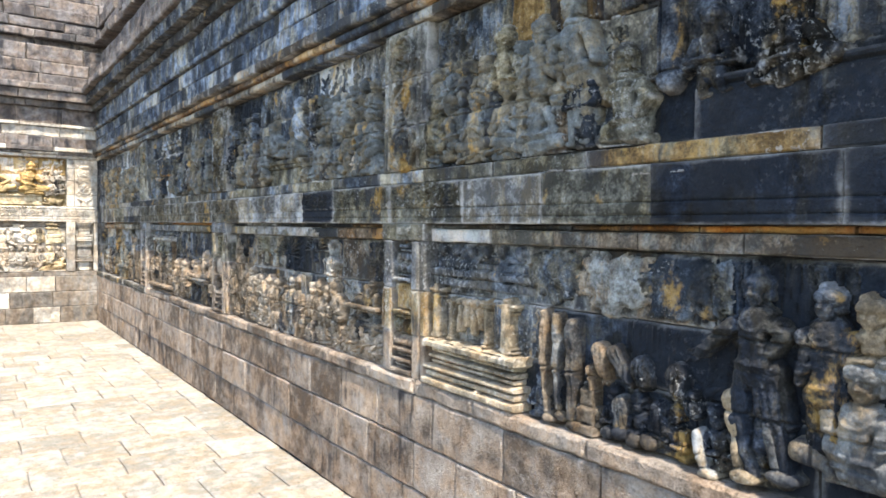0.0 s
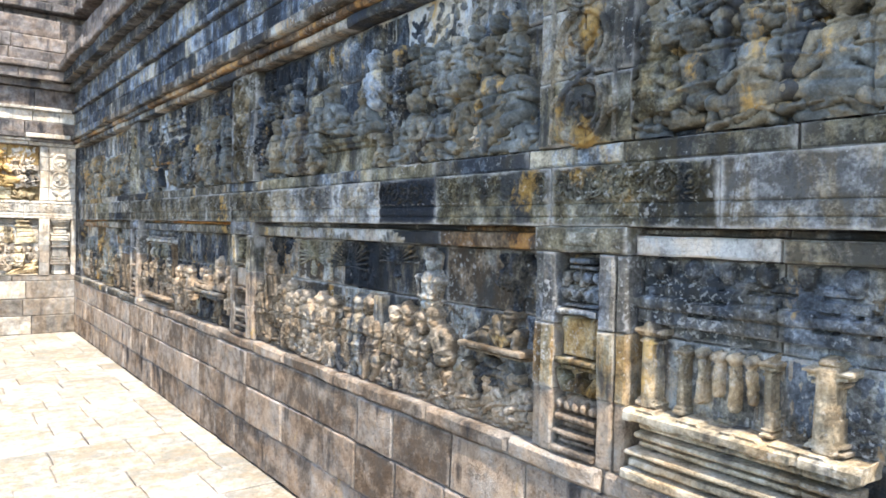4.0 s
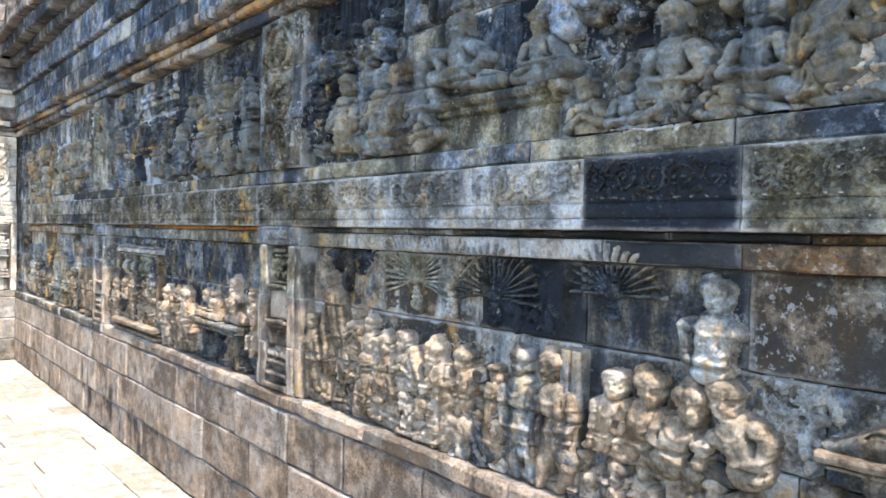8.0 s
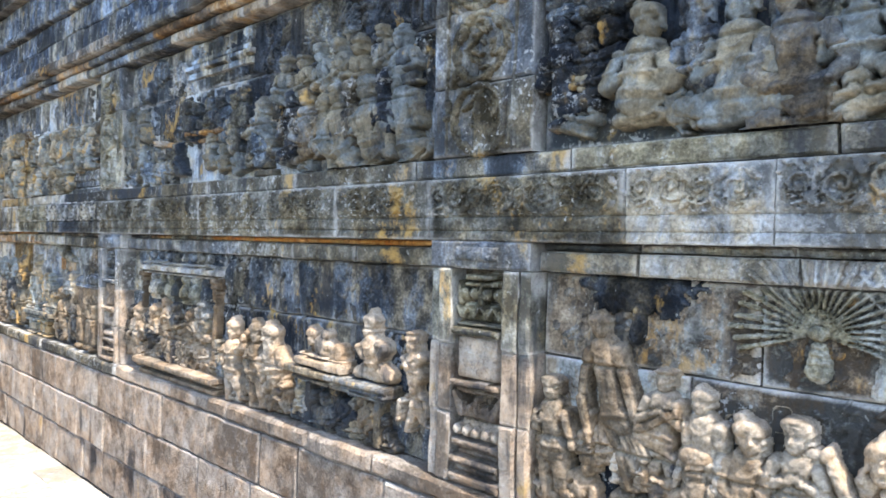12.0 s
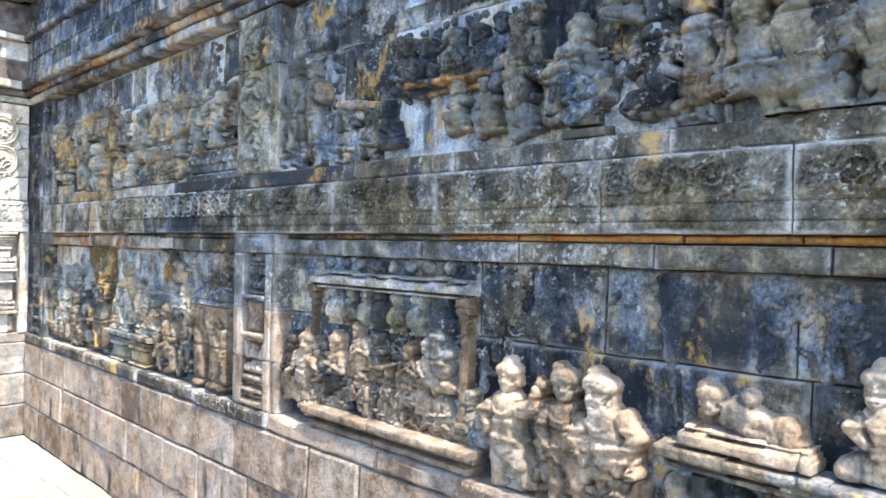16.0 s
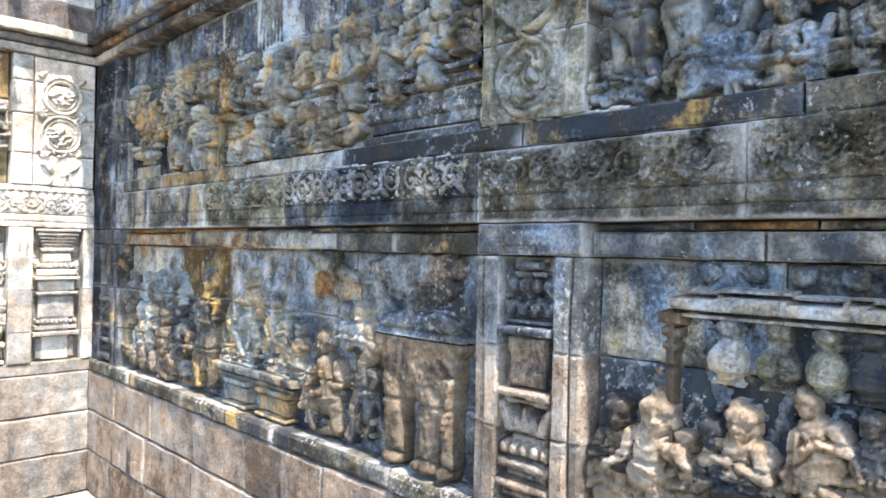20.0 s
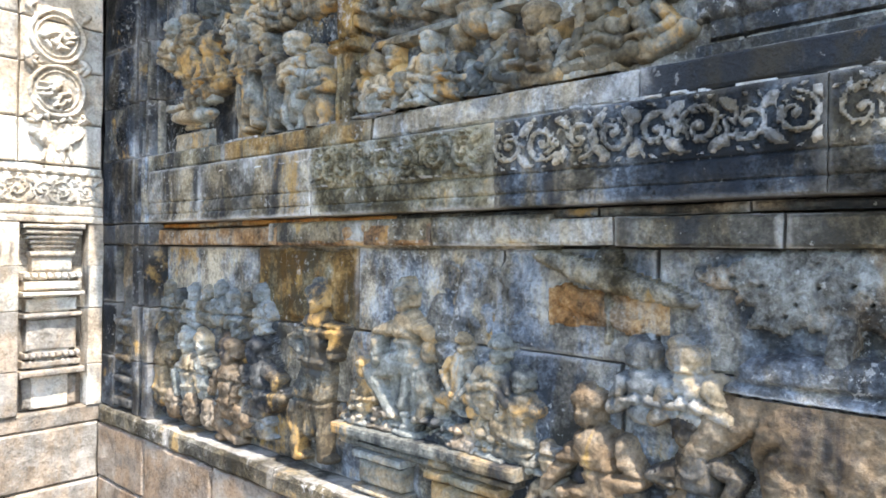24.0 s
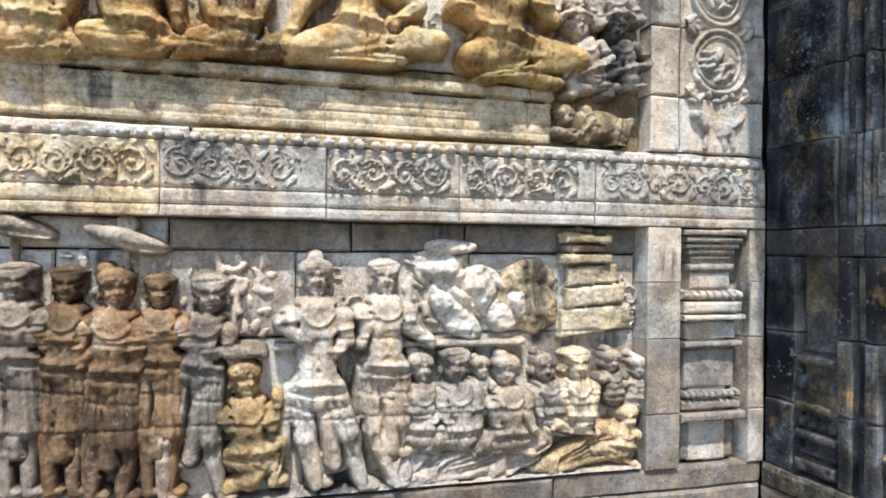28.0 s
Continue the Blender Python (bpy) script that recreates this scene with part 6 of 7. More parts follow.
# upper panels
P = up[0]
put(P, column(-0.10, 2.08, 2.56, 0.15, 0.02), "carved_column", mat=M["low"])
put(P, [slab(0.02, 1.05, 2.035, 2.06, 0.06), slab(0.0, 1.05, 1.86, 2.03, 0.045)], "carved_throne", mat=M["black"], res=0.009)
put(P, column(0.75, 2.06, 2.56, 0.14, 0.02), "carved_column", mat=M["low"])
P = up[1]
put(P, [slab(-2.98, -1.95, 1.852, 1.868, 0.03)], "carved_ledge", res=0.01)
put(P, mouldings(-3.80, -3.08, [(2.02, 2.05, 0.05, 0.0), (1.99, 2.015, 0.035, 0.02), (1.87, 1.985, 0.02, 0.04)]), "carved_throne", mat=M["olive"], res=0.009)
for a in (-3.70, -3.40, -3.14):
    put(P, leafy_tree(a, 2.36, 0.24, 0.22, int(-a * 100)), "carved_tree", mat=M["upper"])
P = up[2]
put(P, fan_tree(-5.62, 2.40, 0.18), "carved_palm", mat=M["upper"])
put(P, mouldings(-6.14, -5.99, [(1.87, 1.90, 0.045, 0.0), (1.905, 1.94, 0.03, 0.03), (1.945, 1.97, 0.04, 0.01), (1.975, 2.03, 0.06, -0.02), (2.035, 2.08, 0.045, 0.0), (2.085, 2.12, 0.03, 0.02)]), "carved_pedestal")
put(P, [slab(-6.80, -6.16, 2.10, 2.125, 0.06, -0.01), slab(-6.78, -6.18, 2.07, 2.095, 0.03, -0.01)], "carved_litter", mat=M["rust"])
put(P, roof(-6.84, -6.20, 2.40, 0.18, 0.03), "carved_roof", mat=M["upper"], res=0.009)
put(P, [slab(-7.20, -6.98, 2.08, 2.11, 0.055, -0.012), slab(-7.18, -7.0, 2.04, 2.075, 0.03, -0.01)], "carved_eave", mat=M["rust"])
put(P, leafy_tree(-6.98, 1.88, 0.34, 0.5, 77), "carved_tree", mat=M["upper"])
put(P, horse(-7.30, 1.86, 0.24, 1), "carved_horse")
put(P, leafy_tree(-7.30, 2.36, 0.44, 0.22, 78), "carved_tree", mat=M["upper"])
P = up[3]
put(P, mouldings(-10.62, -10.26, [(1.87, 1.94, 0.03, 0.05), (1.95, 2.0, 0.02, 0.1), (2.03, 2.06, 0.05, 0.0)]) + [oval(-10.44, 2.0, 0.15, 0.03, 0.03, 0.03)], "carved_lotus_seat")
put(P, [slab(-9.575, -9.50, 1.85, 2.07, 0.06), slab(-9.60, -9.475, 2.075, 2.11, 0.08), slab(-9.575, -9.50, 2.115, 2.40, 0.055)], "carved_post", mat=M["ochre"])
put(P, horse(-9.04, 1.855, 0.17, 1), "carved_deer")
put(P, [oval(-8.80, 1.92, 0.12, 0.055, 0.012, 0.03), limb(-8.90, 1.97, -8.72, 2.02, 0.03, 0.022, 0.012, 0.025), oval(-8.70, 1.96, 0.035, 0.06, 0.012, 0.03), hoop(-8.8, 1.98, 0.07, 0.012, -0.012), hoop(-8.8, 1.98, 0.11, 0.01, -0.01)], "carved_boat")
put(P, [slab(-9.42, -8.90, 2.06, 2.085, 0.05, 0.008), slab(-8.84, -8.58, 2.11, 2.135, 0.05, 0.006)], "carved_ledge", res=0.008)
put(P, mouldings(-8.52, -7.98, [(1.86, 1.90, 0.035, 0.0), (1.905, 1.945, 0.02, 0.02), (1.95, 1.985, 0.03, 0.0), (1.99, 2.02, 0.018, 0.02), (2.025, 2.06, 0.03, 0.0), (2.065, 2.09, 0.045, -0.01)]), "carved_throne", mat=M["low"], res=0.008)

# end wall, lower panel
P = end_low
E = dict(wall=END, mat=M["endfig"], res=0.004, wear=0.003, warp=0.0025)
put(P, [slab(0.36, 1.12, 1.225, 1.245, 0.05, 0.0)], "carved_ledge", **E)
broken = [oval(0.86, 1.45, 0.10, 0.07, 0.012, 0.03, -0.4), oval(0.98, 1.38, 0.09, 0.10, 0.012, 0.035, 0.5), oval(0.90, 1.33, 0.11, 0.06, 0.012, 0.04, -0.8), oval(1.07, 1.33, 0.08, 0.05, 0.012, 0.04, 0.7), oval(0.88, 1.53, 0.08, 0.022, 0.04, 0.02), slab(0.76, 0.84, 1.47, 1.50, 0.03)]
broken += [mark(0.80, 1.44, 1.02, 1.27, 0.012, -0.022), mark(0.92, 1.48, 0.98, 1.28, 0.010, -0.02), mark(1.0, 1.45, 1.1, 1.30, 0.012, -0.02), dab(0.93, 1.40, 0.05, 0.03, 0.02, 0.5), dab(1.03, 1.36, 0.03, 0.05, -0.02)]
put(P, broken, "carved_broken_figure", wall=END, mat=M["end"], res=0.004, wear=0.012, deep=0.8)
put(P, [oval(1.13, 1.41, 0.105, 0.085, 0.008, 0.022, 0.3), oval(1.17, 1.33, 0.07, 0.08, 0.010, 0.022, -0.4), oval(1.08, 1.34, 0.04, 0.06, 0.008, 0.02, 0.5)] + [mark(1.06 + 0.03 * n, 1.46, 1.12 + 0.02 * n, 1.27, 0.007, -0.008) for n in range(5)], "carved_tree", wall=END, mat=M["endstraw"], res=0.005, wear=0.008)
put(P, [slab(1.245, 1.50, 1.255, 1.34, 0.030, 0.012), slab(1.26, 1.475, 1.344, 1.41, 0.036, 0.012), slab(1.265, 1.455, 1.414, 1.475, 0.032, 0.008), slab(1.245, 1.425, 1.48, 1.512, 0.050), slab(1.265, 1.40, 1.516, 1.54, 0.040), slab(1.25, 1.415, 1.545, 1.575, 0.055), slab(1.31, 1.36, 1.579, 1.597, 0.03)], "carved_tower", wall=END, mat=M["endstraw"], res=0.005, wear=0.004, warp=0.004)
for a0, z0, a1, z1, key in ((1.0, 0.905, 0.80, 0.838, "endfig"), (1.16, 0.93, 1.02, 0.842, "endfig"), (1.44, 0.925, 1.19, 0.84, "endstraw"), (0.80, 0.92, 0.72, 0.842, "endfig")):
    s = [limb(a0, z0, a1, z1, 0.058, 0.034, 0.02, 0.05), limb(a0 - 0.02, z0 - 0.045, a1 + 0.03, z1 - 0.004, 0.035, 0.022, 0.03, 0.035), oval(a1 - 0.02, z1, 0.035, 0.02, 0.03, 0.03)]
    s += [mark(a0 + 0.05 * math.cos(n), z0 + 0.012 * n - 0.03, a1 + 0.04, z1 + 0.008 * n, 0.006, -0.012) for n in range(4)]
    put(P, s, "carved_folded_leg", wall=END, mat=M[key], res=0.004, wear=0.002, warp=0.002, clip=(0.68, 1.526, 0.829, 1.1))
put(P, parasol(-0.03, 1.535, 0.22, 0.14), "carved_parasol", **E)
put(P, parasol(-0.30, 1.565, 0.2, 0.14), "carved_parasol", **E)
put(P, [slab(-0.9, 1.52, 0.812, 0.828, 0.07)], "carved_ledge", wall=END, mat=M["end"], res=0.009)

# end wall, upper panel: a long throne of fine courses with large seated figures
P = end_up
throne = [slab(-1.1, 1.20, 1.855, 1.985, 0.026), slab(-1.1, 1.20, 1.986, 2.022, 0.046)] + [mark(-1.1, z, 1.2, z, 0.0045, -0.003) for z in (1.885, 1.912, 1.938, 1.962)]
put(P, throne, "carved_throne", wall=END, mat=M["endstraw"], res=0.006, wear=0.0008, rough=0.12, deep=1.0)
put(P, [oval(1.34, 1.92, 0.10, 0.05, 0.03, 0.04), limb(1.24, 1.95, 1.3, 1.88, 0.03, 0.03, 0.03, 0.03)], "carved_lion", wall=END, mat=M["endochre"], res=0.004, wear=0.003, warp=0.0025)



# ---------------------------------------------------------------- posed figures
# people before the hall
fig(low[0], 0.514, 1.185, 0.056, 0.495, 0.972, "x", [(0.437, 1.012, 0.477, 0.942), (0.57, 1.04, 0.53, 0.97)], 2, 0, "figdark")
fig(low[0], 0.417, 1.385, 0.046, 0.428, 1.141, [(0.406, 1.019, 0.4, 0.947), (0.457, 1.033, 0.466, 0.967)], [(0.373, 1.255, 0.359, 1.171), (0.463, 1.239, 0.369, 1.207)], 2, -0.6, "low")
fig(low[0], 0.214, 1.406, 0.05, 0.221, 1.173, [(0.165, 1.018, 0.23, 0.861), (0.271, 1.042, 0.328, 0.878)], [(0.107, 1.267, 0.04, 1.201), (0.303, 1.285, 0.254, 1.211)], 1, -0.2, "black")
fig(low[0], 0.529, 1.367, 0.041, 0.549, 1.238, "n", "l", 2, -0.2, "figdark")
# the crowd under the palms
fig(low[1], -4.509, 1.17, 0.037, -4.496, 0.995, [(-4.52, 0.915, -4.513, 0.856), (-4.464, 0.927, -4.457, 0.87)], [(-4.55, 1.05, -4.53, 1.082), (-4.444, 1.079, -4.422, 1.018)], 3, 0.3, "figure")
fig(low[1], -4.352, 1.37, 0.034, -4.297, 1.122, [(-4.271, 1.013, -4.247, 0.941), (-4.207, 1.035, -4.205, 0.967)], [(-4.397, 1.159, -4.37, 1.038), (-4.224, 1.108, -4.115, 1.169)], 1, 0.6, "figure")
fig(low[1], -4.157, 1.248, 0.03, -4.167, 1.093, "k-", "p", 3, -0.5, "figure")
fig(low[1], -4.058, 1.207, 0.032, -4.042, 1.044, "k-", [(-4.091, 1.075, -4.118, 0.987), (-4.005, 1.076, -4.014, 0.995)], 2, -0.4, "figure")
fig(low[1], -3.936, 1.142, 0.043, -3.954, 0.978, "k-", [(-4, 1.014, -3.942, 0.977), (-3.903, 1.02, -3.877, 0.966)], 2, 0.7, "figure")
fig(low[1], -3.833, 1.167, 0.041, -3.832, 1.019, "k+", "p", 3, -0.6, "figure")
fig(low[1], -3.656, 1.144, 0.049, -3.575, 0.99, "n", [(-3.698, 1.005, -3.77, 1.141), (-3.551, 1.063, -3.608, 1.005)], 1, -0.4, "figure")
fig(low[1], -3.503, 1.142, 0.042, -3.479, 1.017, "n", [(-3.544, 1.038, -3.516, 1.03), (-3.436, 1.066, -3.459, 1.033)], 2, -0.5, "figure")
fig(low[1], -3.814, 0.944, 0.04, -3.744, 0.885, "u-", "l", 2, -0.6, "figure")
fig(low[1], -3.647, 0.934, 0.042, -3.483, 0.903, "k-", [(-3.644, 0.864, -3.725, 0.825), (-3.571, 0.863, -3.632, 0.825)], 2, -0.8, "figure")
fig(low[1], -3.239, 1.18, 0.043, -3.225, 0.963, [(-3.254, 0.875, -3.227, 0.825), (-3.183, 0.902, -3.169, 0.835)], [(-3.296, 1.02, -3.255, 0.919), (-3.17, 1.019, -3.206, 0.905)], 2, -0.4, "figdark")
fig(low[1], -3.108, 1.183, 0.048, -3.073, 0.986, [(-3.125, 0.891, -3.141, 0.825), (-3.028, 0.908, -3.057, 0.827)], [(-3.152, 1.023, -3.16, 0.916), (-3.018, 1.044, -3.04, 0.955)], 2, -0.5, "figure")
fig(low[1], -3.709, 0.934, 0.046, -3.566, 0.885, "k-", [(-3.715, 0.835, -3.84, 0.825), (-3.641, 0.832, -3.737, 0.825)], 2, -0.7, "figure")
fig(low[1], -3.356, 1.125, 0.028, -3.373, 0.885, [(-3.412, 0.977, -3.455, 0.852), (-3.305, 0.917, -3.345, 0.825)], "n", 3, 0, "figure")
fig(low[1], -3.533, 0.782, 0.039, -3.419, 0.885, "u-", "l", 2, 0.5, "figdark")
fig(low[1], -2.883, 1.169, 0.042, -2.912, 1.019, "k+", [(-2.943, 1.068, -2.95, 0.994), (-2.842, 1.074, -2.865, 1.003)], 3, 0.5, "figure")
fig(low[1], -2.773, 1.177, 0.046, -2.815, 1.016, "k+", [(-2.866, 1.053, -2.892, 0.992), (-2.757, 1.048, -2.811, 0.997)], 2, 0.8, "figure")
fig(low[1], -2.651, 1.159, 0.054, -2.71, 1.012, "n", [(-2.752, 1.057, -2.701, 1.01), (-2.606, 1.07, -2.624, 1.023)], 1, 0.6, "figure")
fig(low[1], -2.568, 1.187, 0.049, -2.506, 1.035, "n", [(-2.546, 1.078, -2.5, 1.029), (-2.459, 1.107, -2.482, 1.021)], 2, 0.7, "figure")
fig(low[1], -2.597, 1.438, 0.044, -2.609, 1.266, "n", [(-2.67, 1.364, -2.661, 1.279), (-2.561, 1.342, -2.574, 1.286)], 2, 0.5, "brown")
fig(low[1], -2.862, 0.926, 0.037, -2.888, 0.885, "n", "l", 2, -0.4, "figure")
fig(low[1], -2.649, 0.971, 0.036, -2.658, 0.885, [(-2.499, 0.964, -2.459, 0.853), (-2.654, 0.909, -2.552, 0.84)], "n", 2, -0.3, "figure")
fig(low[1], -2.335, 1.005, 0.036, -2.313, 0.885, "x", "l", 2, 0.3, "figure")
fig(low[1], -2.422, 0.915, 0.034, -2.431, 0.885, "u+", "p", 2, 0.5, "figure")
fig(low[1], -2.073, 1.234, 0.046, -2.163, 1.152, [(-2.216, 1.178, -2.313, 1.137), (-2.226, 1.155, -2.301, 1.128)], [(-2.103, 1.14, -2.093, 1.178), (-2.03, 1.189, -2.037, 1.139)], 2, -0.3, "figdark")
fig(low[1], -2.24, 1.082, 0.035, -2.198, 0.995, "u-", "l", 2, -0.5, "figdark")
fig(low[1], -2.111, 1.099, 0.033, -2.079, 1.015, "u-", [(-2.129, 1.045, -2.079, 1.031), (-2.043, 1.056, -2.032, 1.009)], 2, 0.3, "figdark")
fig(low[1], -2.197, 0.973, 0.034, -2.152, 0.885, "u-", "l", 2, -0.5, "figure")
fig(low[1], -2.05, 1.005, 0.036, -2.018, 0.899, "u-", "l", 2, -0.4, "figure")
fig(low[1], -2.265, 1.149, 0.021, -2.234, 1.101, "n", "n", 2, 0, "figure")
fig(low[1], -4.07, 1.046, 0.051, -4.036, 0.885, "k-", "p", 2, -0.4, "figure")
fig(low[1], -3.304, 0.935, 0.031, -3.328, 0.898, "n", "n", 2, 0, "figure")
# couch, attendants and pillared hall
fig(low[2], -5.101, 1.234, 0.039, -5.088, 1.124, "n", [(-5.137, 1.176, -5.112, 1.147), (-5.055, 1.19, -5.075, 1.157)], 3, -0.4, "figure")
fig(low[2], -5.093, 1.078, 0.03, -5.085, 1.004, [(-5.114, 0.954, -5.127, 0.918), (-5.047, 0.971, -5.024, 0.95)], [(-5.156, 1.021, -5.163, 0.955), (-5.026, 1.032, -5.019, 0.99)], 2, 0.2, "figure")
fig(low[2], -5.333, 1.272, 0.046, -5.309, 1.122, [(-5.395, 1.088, -5.25, 1.092), (-5.22, 1.092, -5.33, 1.075)], [(-5.386, 1.185, -5.335, 1.138), (-5.24, 1.197, -5.29, 1.134)], 1, -0.5, "figure")
fig(low[2], -5.696, 1.189, 0.037, -5.531, 1.132, [(-5.602, 1.139, -5.649, 1.113), (-5.554, 1.128, -5.508, 1.122)], "n", 2, 0.3, "figure")
fig(low[2], -6.334, 1.154, 0.046, -6.335, 0.955, [(-6.361, 0.867, -6.367, 0.825), (-6.269, 0.895, -6.247, 0.841)], [(-6.426, 1.039, -6.395, 0.994), (-6.227, 1.085, -6.215, 1.13)], 1, 0.3, "figure")
fig(low[2], -6.124, 1.159, 0.05, -6.118, 0.972, [(-6.141, 0.878, -6.152, 0.825), (-6.071, 0.892, -6.069, 0.841)], [(-6.198, 1.026, -6.157, 0.965), (-6.044, 1.05, -6.077, 1)], 2, 0.5, "figure")
fig(low[2], -6.011, 1.153, 0.058, -5.964, 0.999, "u-", [(-6.082, 1.044, -6.042, 0.965), (-5.891, 1.055, -5.94, 0.964)], 2, -0.6, "figure")
fig(low[2], -5.539, 0.976, 0.028, -5.475, 0.896, "u+", "l", 2, 0.6, "figdark")
fig(low[2], -5.375, 0.99, 0.03, -5.323, 0.919, "u-", "l", 2, -0.5, "figure")
fig(low[2], -5.938, 0.908, 0.036, -5.936, 0.885, "u+", "l", 2, 0.3, "figure")
fig(low[2], -5.785, 0.94, 0.03, -5.77, 0.885, "n", "p", 2, 0.3, "figdark")
fig(low[2], -6.208, 1.137, 0.026, -6.206, 1.042, "n", "p", 2, 0.3, "figure")
fig(low[2], -7.405, 1.143, 0.046, -7.435, 1.008, "n", [(-7.486, 1.043, -7.532, 1.007), (-7.348, 1.077, -7.325, 1.044)], 1, 0.4, "figure")
fig(low[2], -7.51, 1.13, 0.037, -7.505, 1.026, "n", "l", 2, 0.3, "figdark")
fig(low[2], -7.213, 1.163, 0.038, -7.222, 1.066, "n", "l", 2, -0.4, "figure")
fig(low[2], -7.087, 1.223, 0.027, -7.049, 1.11, "k-", "p", 2, 0.3, "figure")
fig(low[2], -6.97, 1.203, 0.024, -6.956, 1.092, "n", [(-6.945, 1.097, -6.856, 1.123), (-6.998, 1.141, -6.981, 1.101)], 2, 0.5, "figdark")
fig(low[2], -6.791, 1.175, 0.029, -6.783, 1.093, "k-", "p", 2, -0.6, "figure")
fig(low[2], -6.701, 1.204, 0.025, -6.683, 1.096, [(-6.614, 1.087, -6.533, 1.08), (-6.638, 1.069, -6.556, 1.071)], [(-6.722, 1.126, -6.699, 1.105), (-6.653, 1.178, -6.64, 1.143)], 2, -0.3, "figure")
fig(low[2], -6.641, 1.229, 0.042, -6.627, 1.145, "n", "n", 2, 0, "figdark")
fig(low[2], -7.404, 0.984, 0.034, -7.379, 0.885, "u+", "l", 2, 0.5, "figure")
fig(low[2], -7.099, 0.972, 0.024, -6.994, 0.961, "k-", "l", 2, -0.6, "figure")
fig(low[2], -6.891, 1.015, 0.021, -6.838, 1, "k-", "l", 2, -0.6, "figure")
fig(low[2], -7.108, 1.065, 0.028, -7.023, 1, "k-", "l", 2, -0.5, "figure")
fig(low[2], -7.272, 1.123, 0.037, -7.238, 1.004, "k+", "p", 2, 0.5, "figdark")
# elephant keepers, table and musicians
fig(low[3], -8.757, 1.16, 0.043, -8.70, 0.955, [(-8.85, 0.92, -8.80, 0.84), (-8.66, 0.865, -8.75, 0.835)], [(-8.81, 1.04, -8.85, 0.985), (-8.64, 1.03, -8.81, 0.965)], 2, -0.6, "hide", 0.012)
fig(low[3], -8.634, 1.279, 0.039, -8.627, 1.188, "n", "l", 2, -0.2, "figdark")
fig(low[3], -8.54, 1.278, 0.042, -8.528, 1.193, "n", "l", 2, 0.3, "figdark")
fig(low[3], -8.535, 1.151, 0.036, -8.494, 1.003, [(-8.568, 0.926, -8.584, 0.839), (-8.501, 0.93, -8.5, 0.867)], [(-8.607, 1.048, -8.562, 1.037), (-8.435, 1.076, -8.461, 1.018)], 2, -0.4, "figdark")
fig(low[3], -9.701, 1.348, 0.047, -9.691, 1.142, [(-9.798, 0.996, -9.783, 0.856), (-9.667, 1.033, -9.659, 0.865)], [(-9.802, 1.217, -9.74, 1.174), (-9.586, 1.251, -9.603, 1.189)], 1, 0.2, "slatefig")
fig(low[3], -9.32, 1.371, 0.041, -9.303, 1.203, [(-9.453, 1.154, -9.348, 1.041), (-9.243, 1.136, -9.253, 1.06)], [(-9.415, 1.269, -9.418, 1.19), (-9.221, 1.285, -9.234, 1.222)], 1, -0.3, "slatefig")
fig(low[3], -9.113, 1.264, 0.022, -9.135, 1.123, "k-", "l", 2, 0.2, "slatefig")
fig(low[3], -8.999, 1.257, 0.032, -9.027, 1.132, "k-", "p", 2, -0.3, "slatefig")
fig(low[3], -8.933, 1.193, 0.029, -8.942, 1.047, "u-", "n", 2, 0, "slatefig")
fig(low[3], -10.666, 1.165, 0.044, -10.673, 0.925, "n", [(-10.74, 1.019, -10.71, 0.933), (-10.597, 1.04, -10.578, 1.085)], 2, 0.5, "slatefig")
fig(low[3], -10.489, 1.14, 0.047, -10.455, 0.963, "n", [(-10.557, 1.026, -10.536, 0.943), (-10.403, 1.031, -10.36, 0.979)], 2, 0.6, "slatefig")
fig(low[3], -10.374, 1.145, 0.044, -10.342, 0.982, "n", [(-10.409, 1.039, -10.421, 1), (-10.285, 1.067, -10.331, 1.078)], 2, 0.5, "slatefig")
fig(low[3], -10.189, 1.136, 0.05, -10.187, 0.947, [(-10.283, 0.88, -10.121, 0.835), (-10.064, 0.914, -10.227, 0.827)], [(-10.268, 1.025, -10.278, 0.988), (-10.107, 1.039, -10.14, 0.978)], 2, -0.4, "figure")
fig(low[3], -10.029, 1.15, 0.044, -9.969, 0.994, "x", [(-10.057, 1.034, -10.078, 1.089), (-9.895, 1.07, -9.93, 0.974)], 2, -0.6, "figdark")
fig(low[3], -9.482, 1.159, 0.027, -9.473, 1.068, "u-", "l", 2, 0.3, "slatefig")
# end wall, lower panel
fig(end_low, -0.286, 1.422, 0.049, -0.287, 1.221, [(-0.307, 1.049, -0.302, 0.889), (-0.253, 1.046, -0.251, 0.884)], [(-0.33, 1.279, -0.313, 1.214), (-0.241, 1.277, -0.208, 1.334)], 3, 0.4, "endlow")
fig(end_low, -0.167, 1.413, 0.047, -0.175, 1.202, [(-0.201, 1.043, -0.204, 0.881), (-0.146, 1.04, -0.147, 0.876)], [(-0.212, 1.262, -0.184, 1.287), (-0.122, 1.267, -0.176, 1.278)], 3, 0.3, "endbrown")
fig(end_low, -0.051, 1.404, 0.054, -0.062, 1.176, [(-0.1, 1.008, -0.106, 0.86), (-0.018, 1.002, -0.03, 0.854)], [(-0.138, 1.216, -0.005, 1.283), (0.004, 1.204, -0.008, 1.294)], 2, 0.5, "endbrown")
fig(end_low, 0.055, 1.397, 0.045, 0.061, 1.202, [(0.031, 1.022, 0.033, 0.861), (0.088, 1.018, 0.087, 0.856)], [(0.023, 1.278, 0.056, 1.282), (0.099, 1.269, 0.064, 1.3)], 3, 0.5, "endbrown")
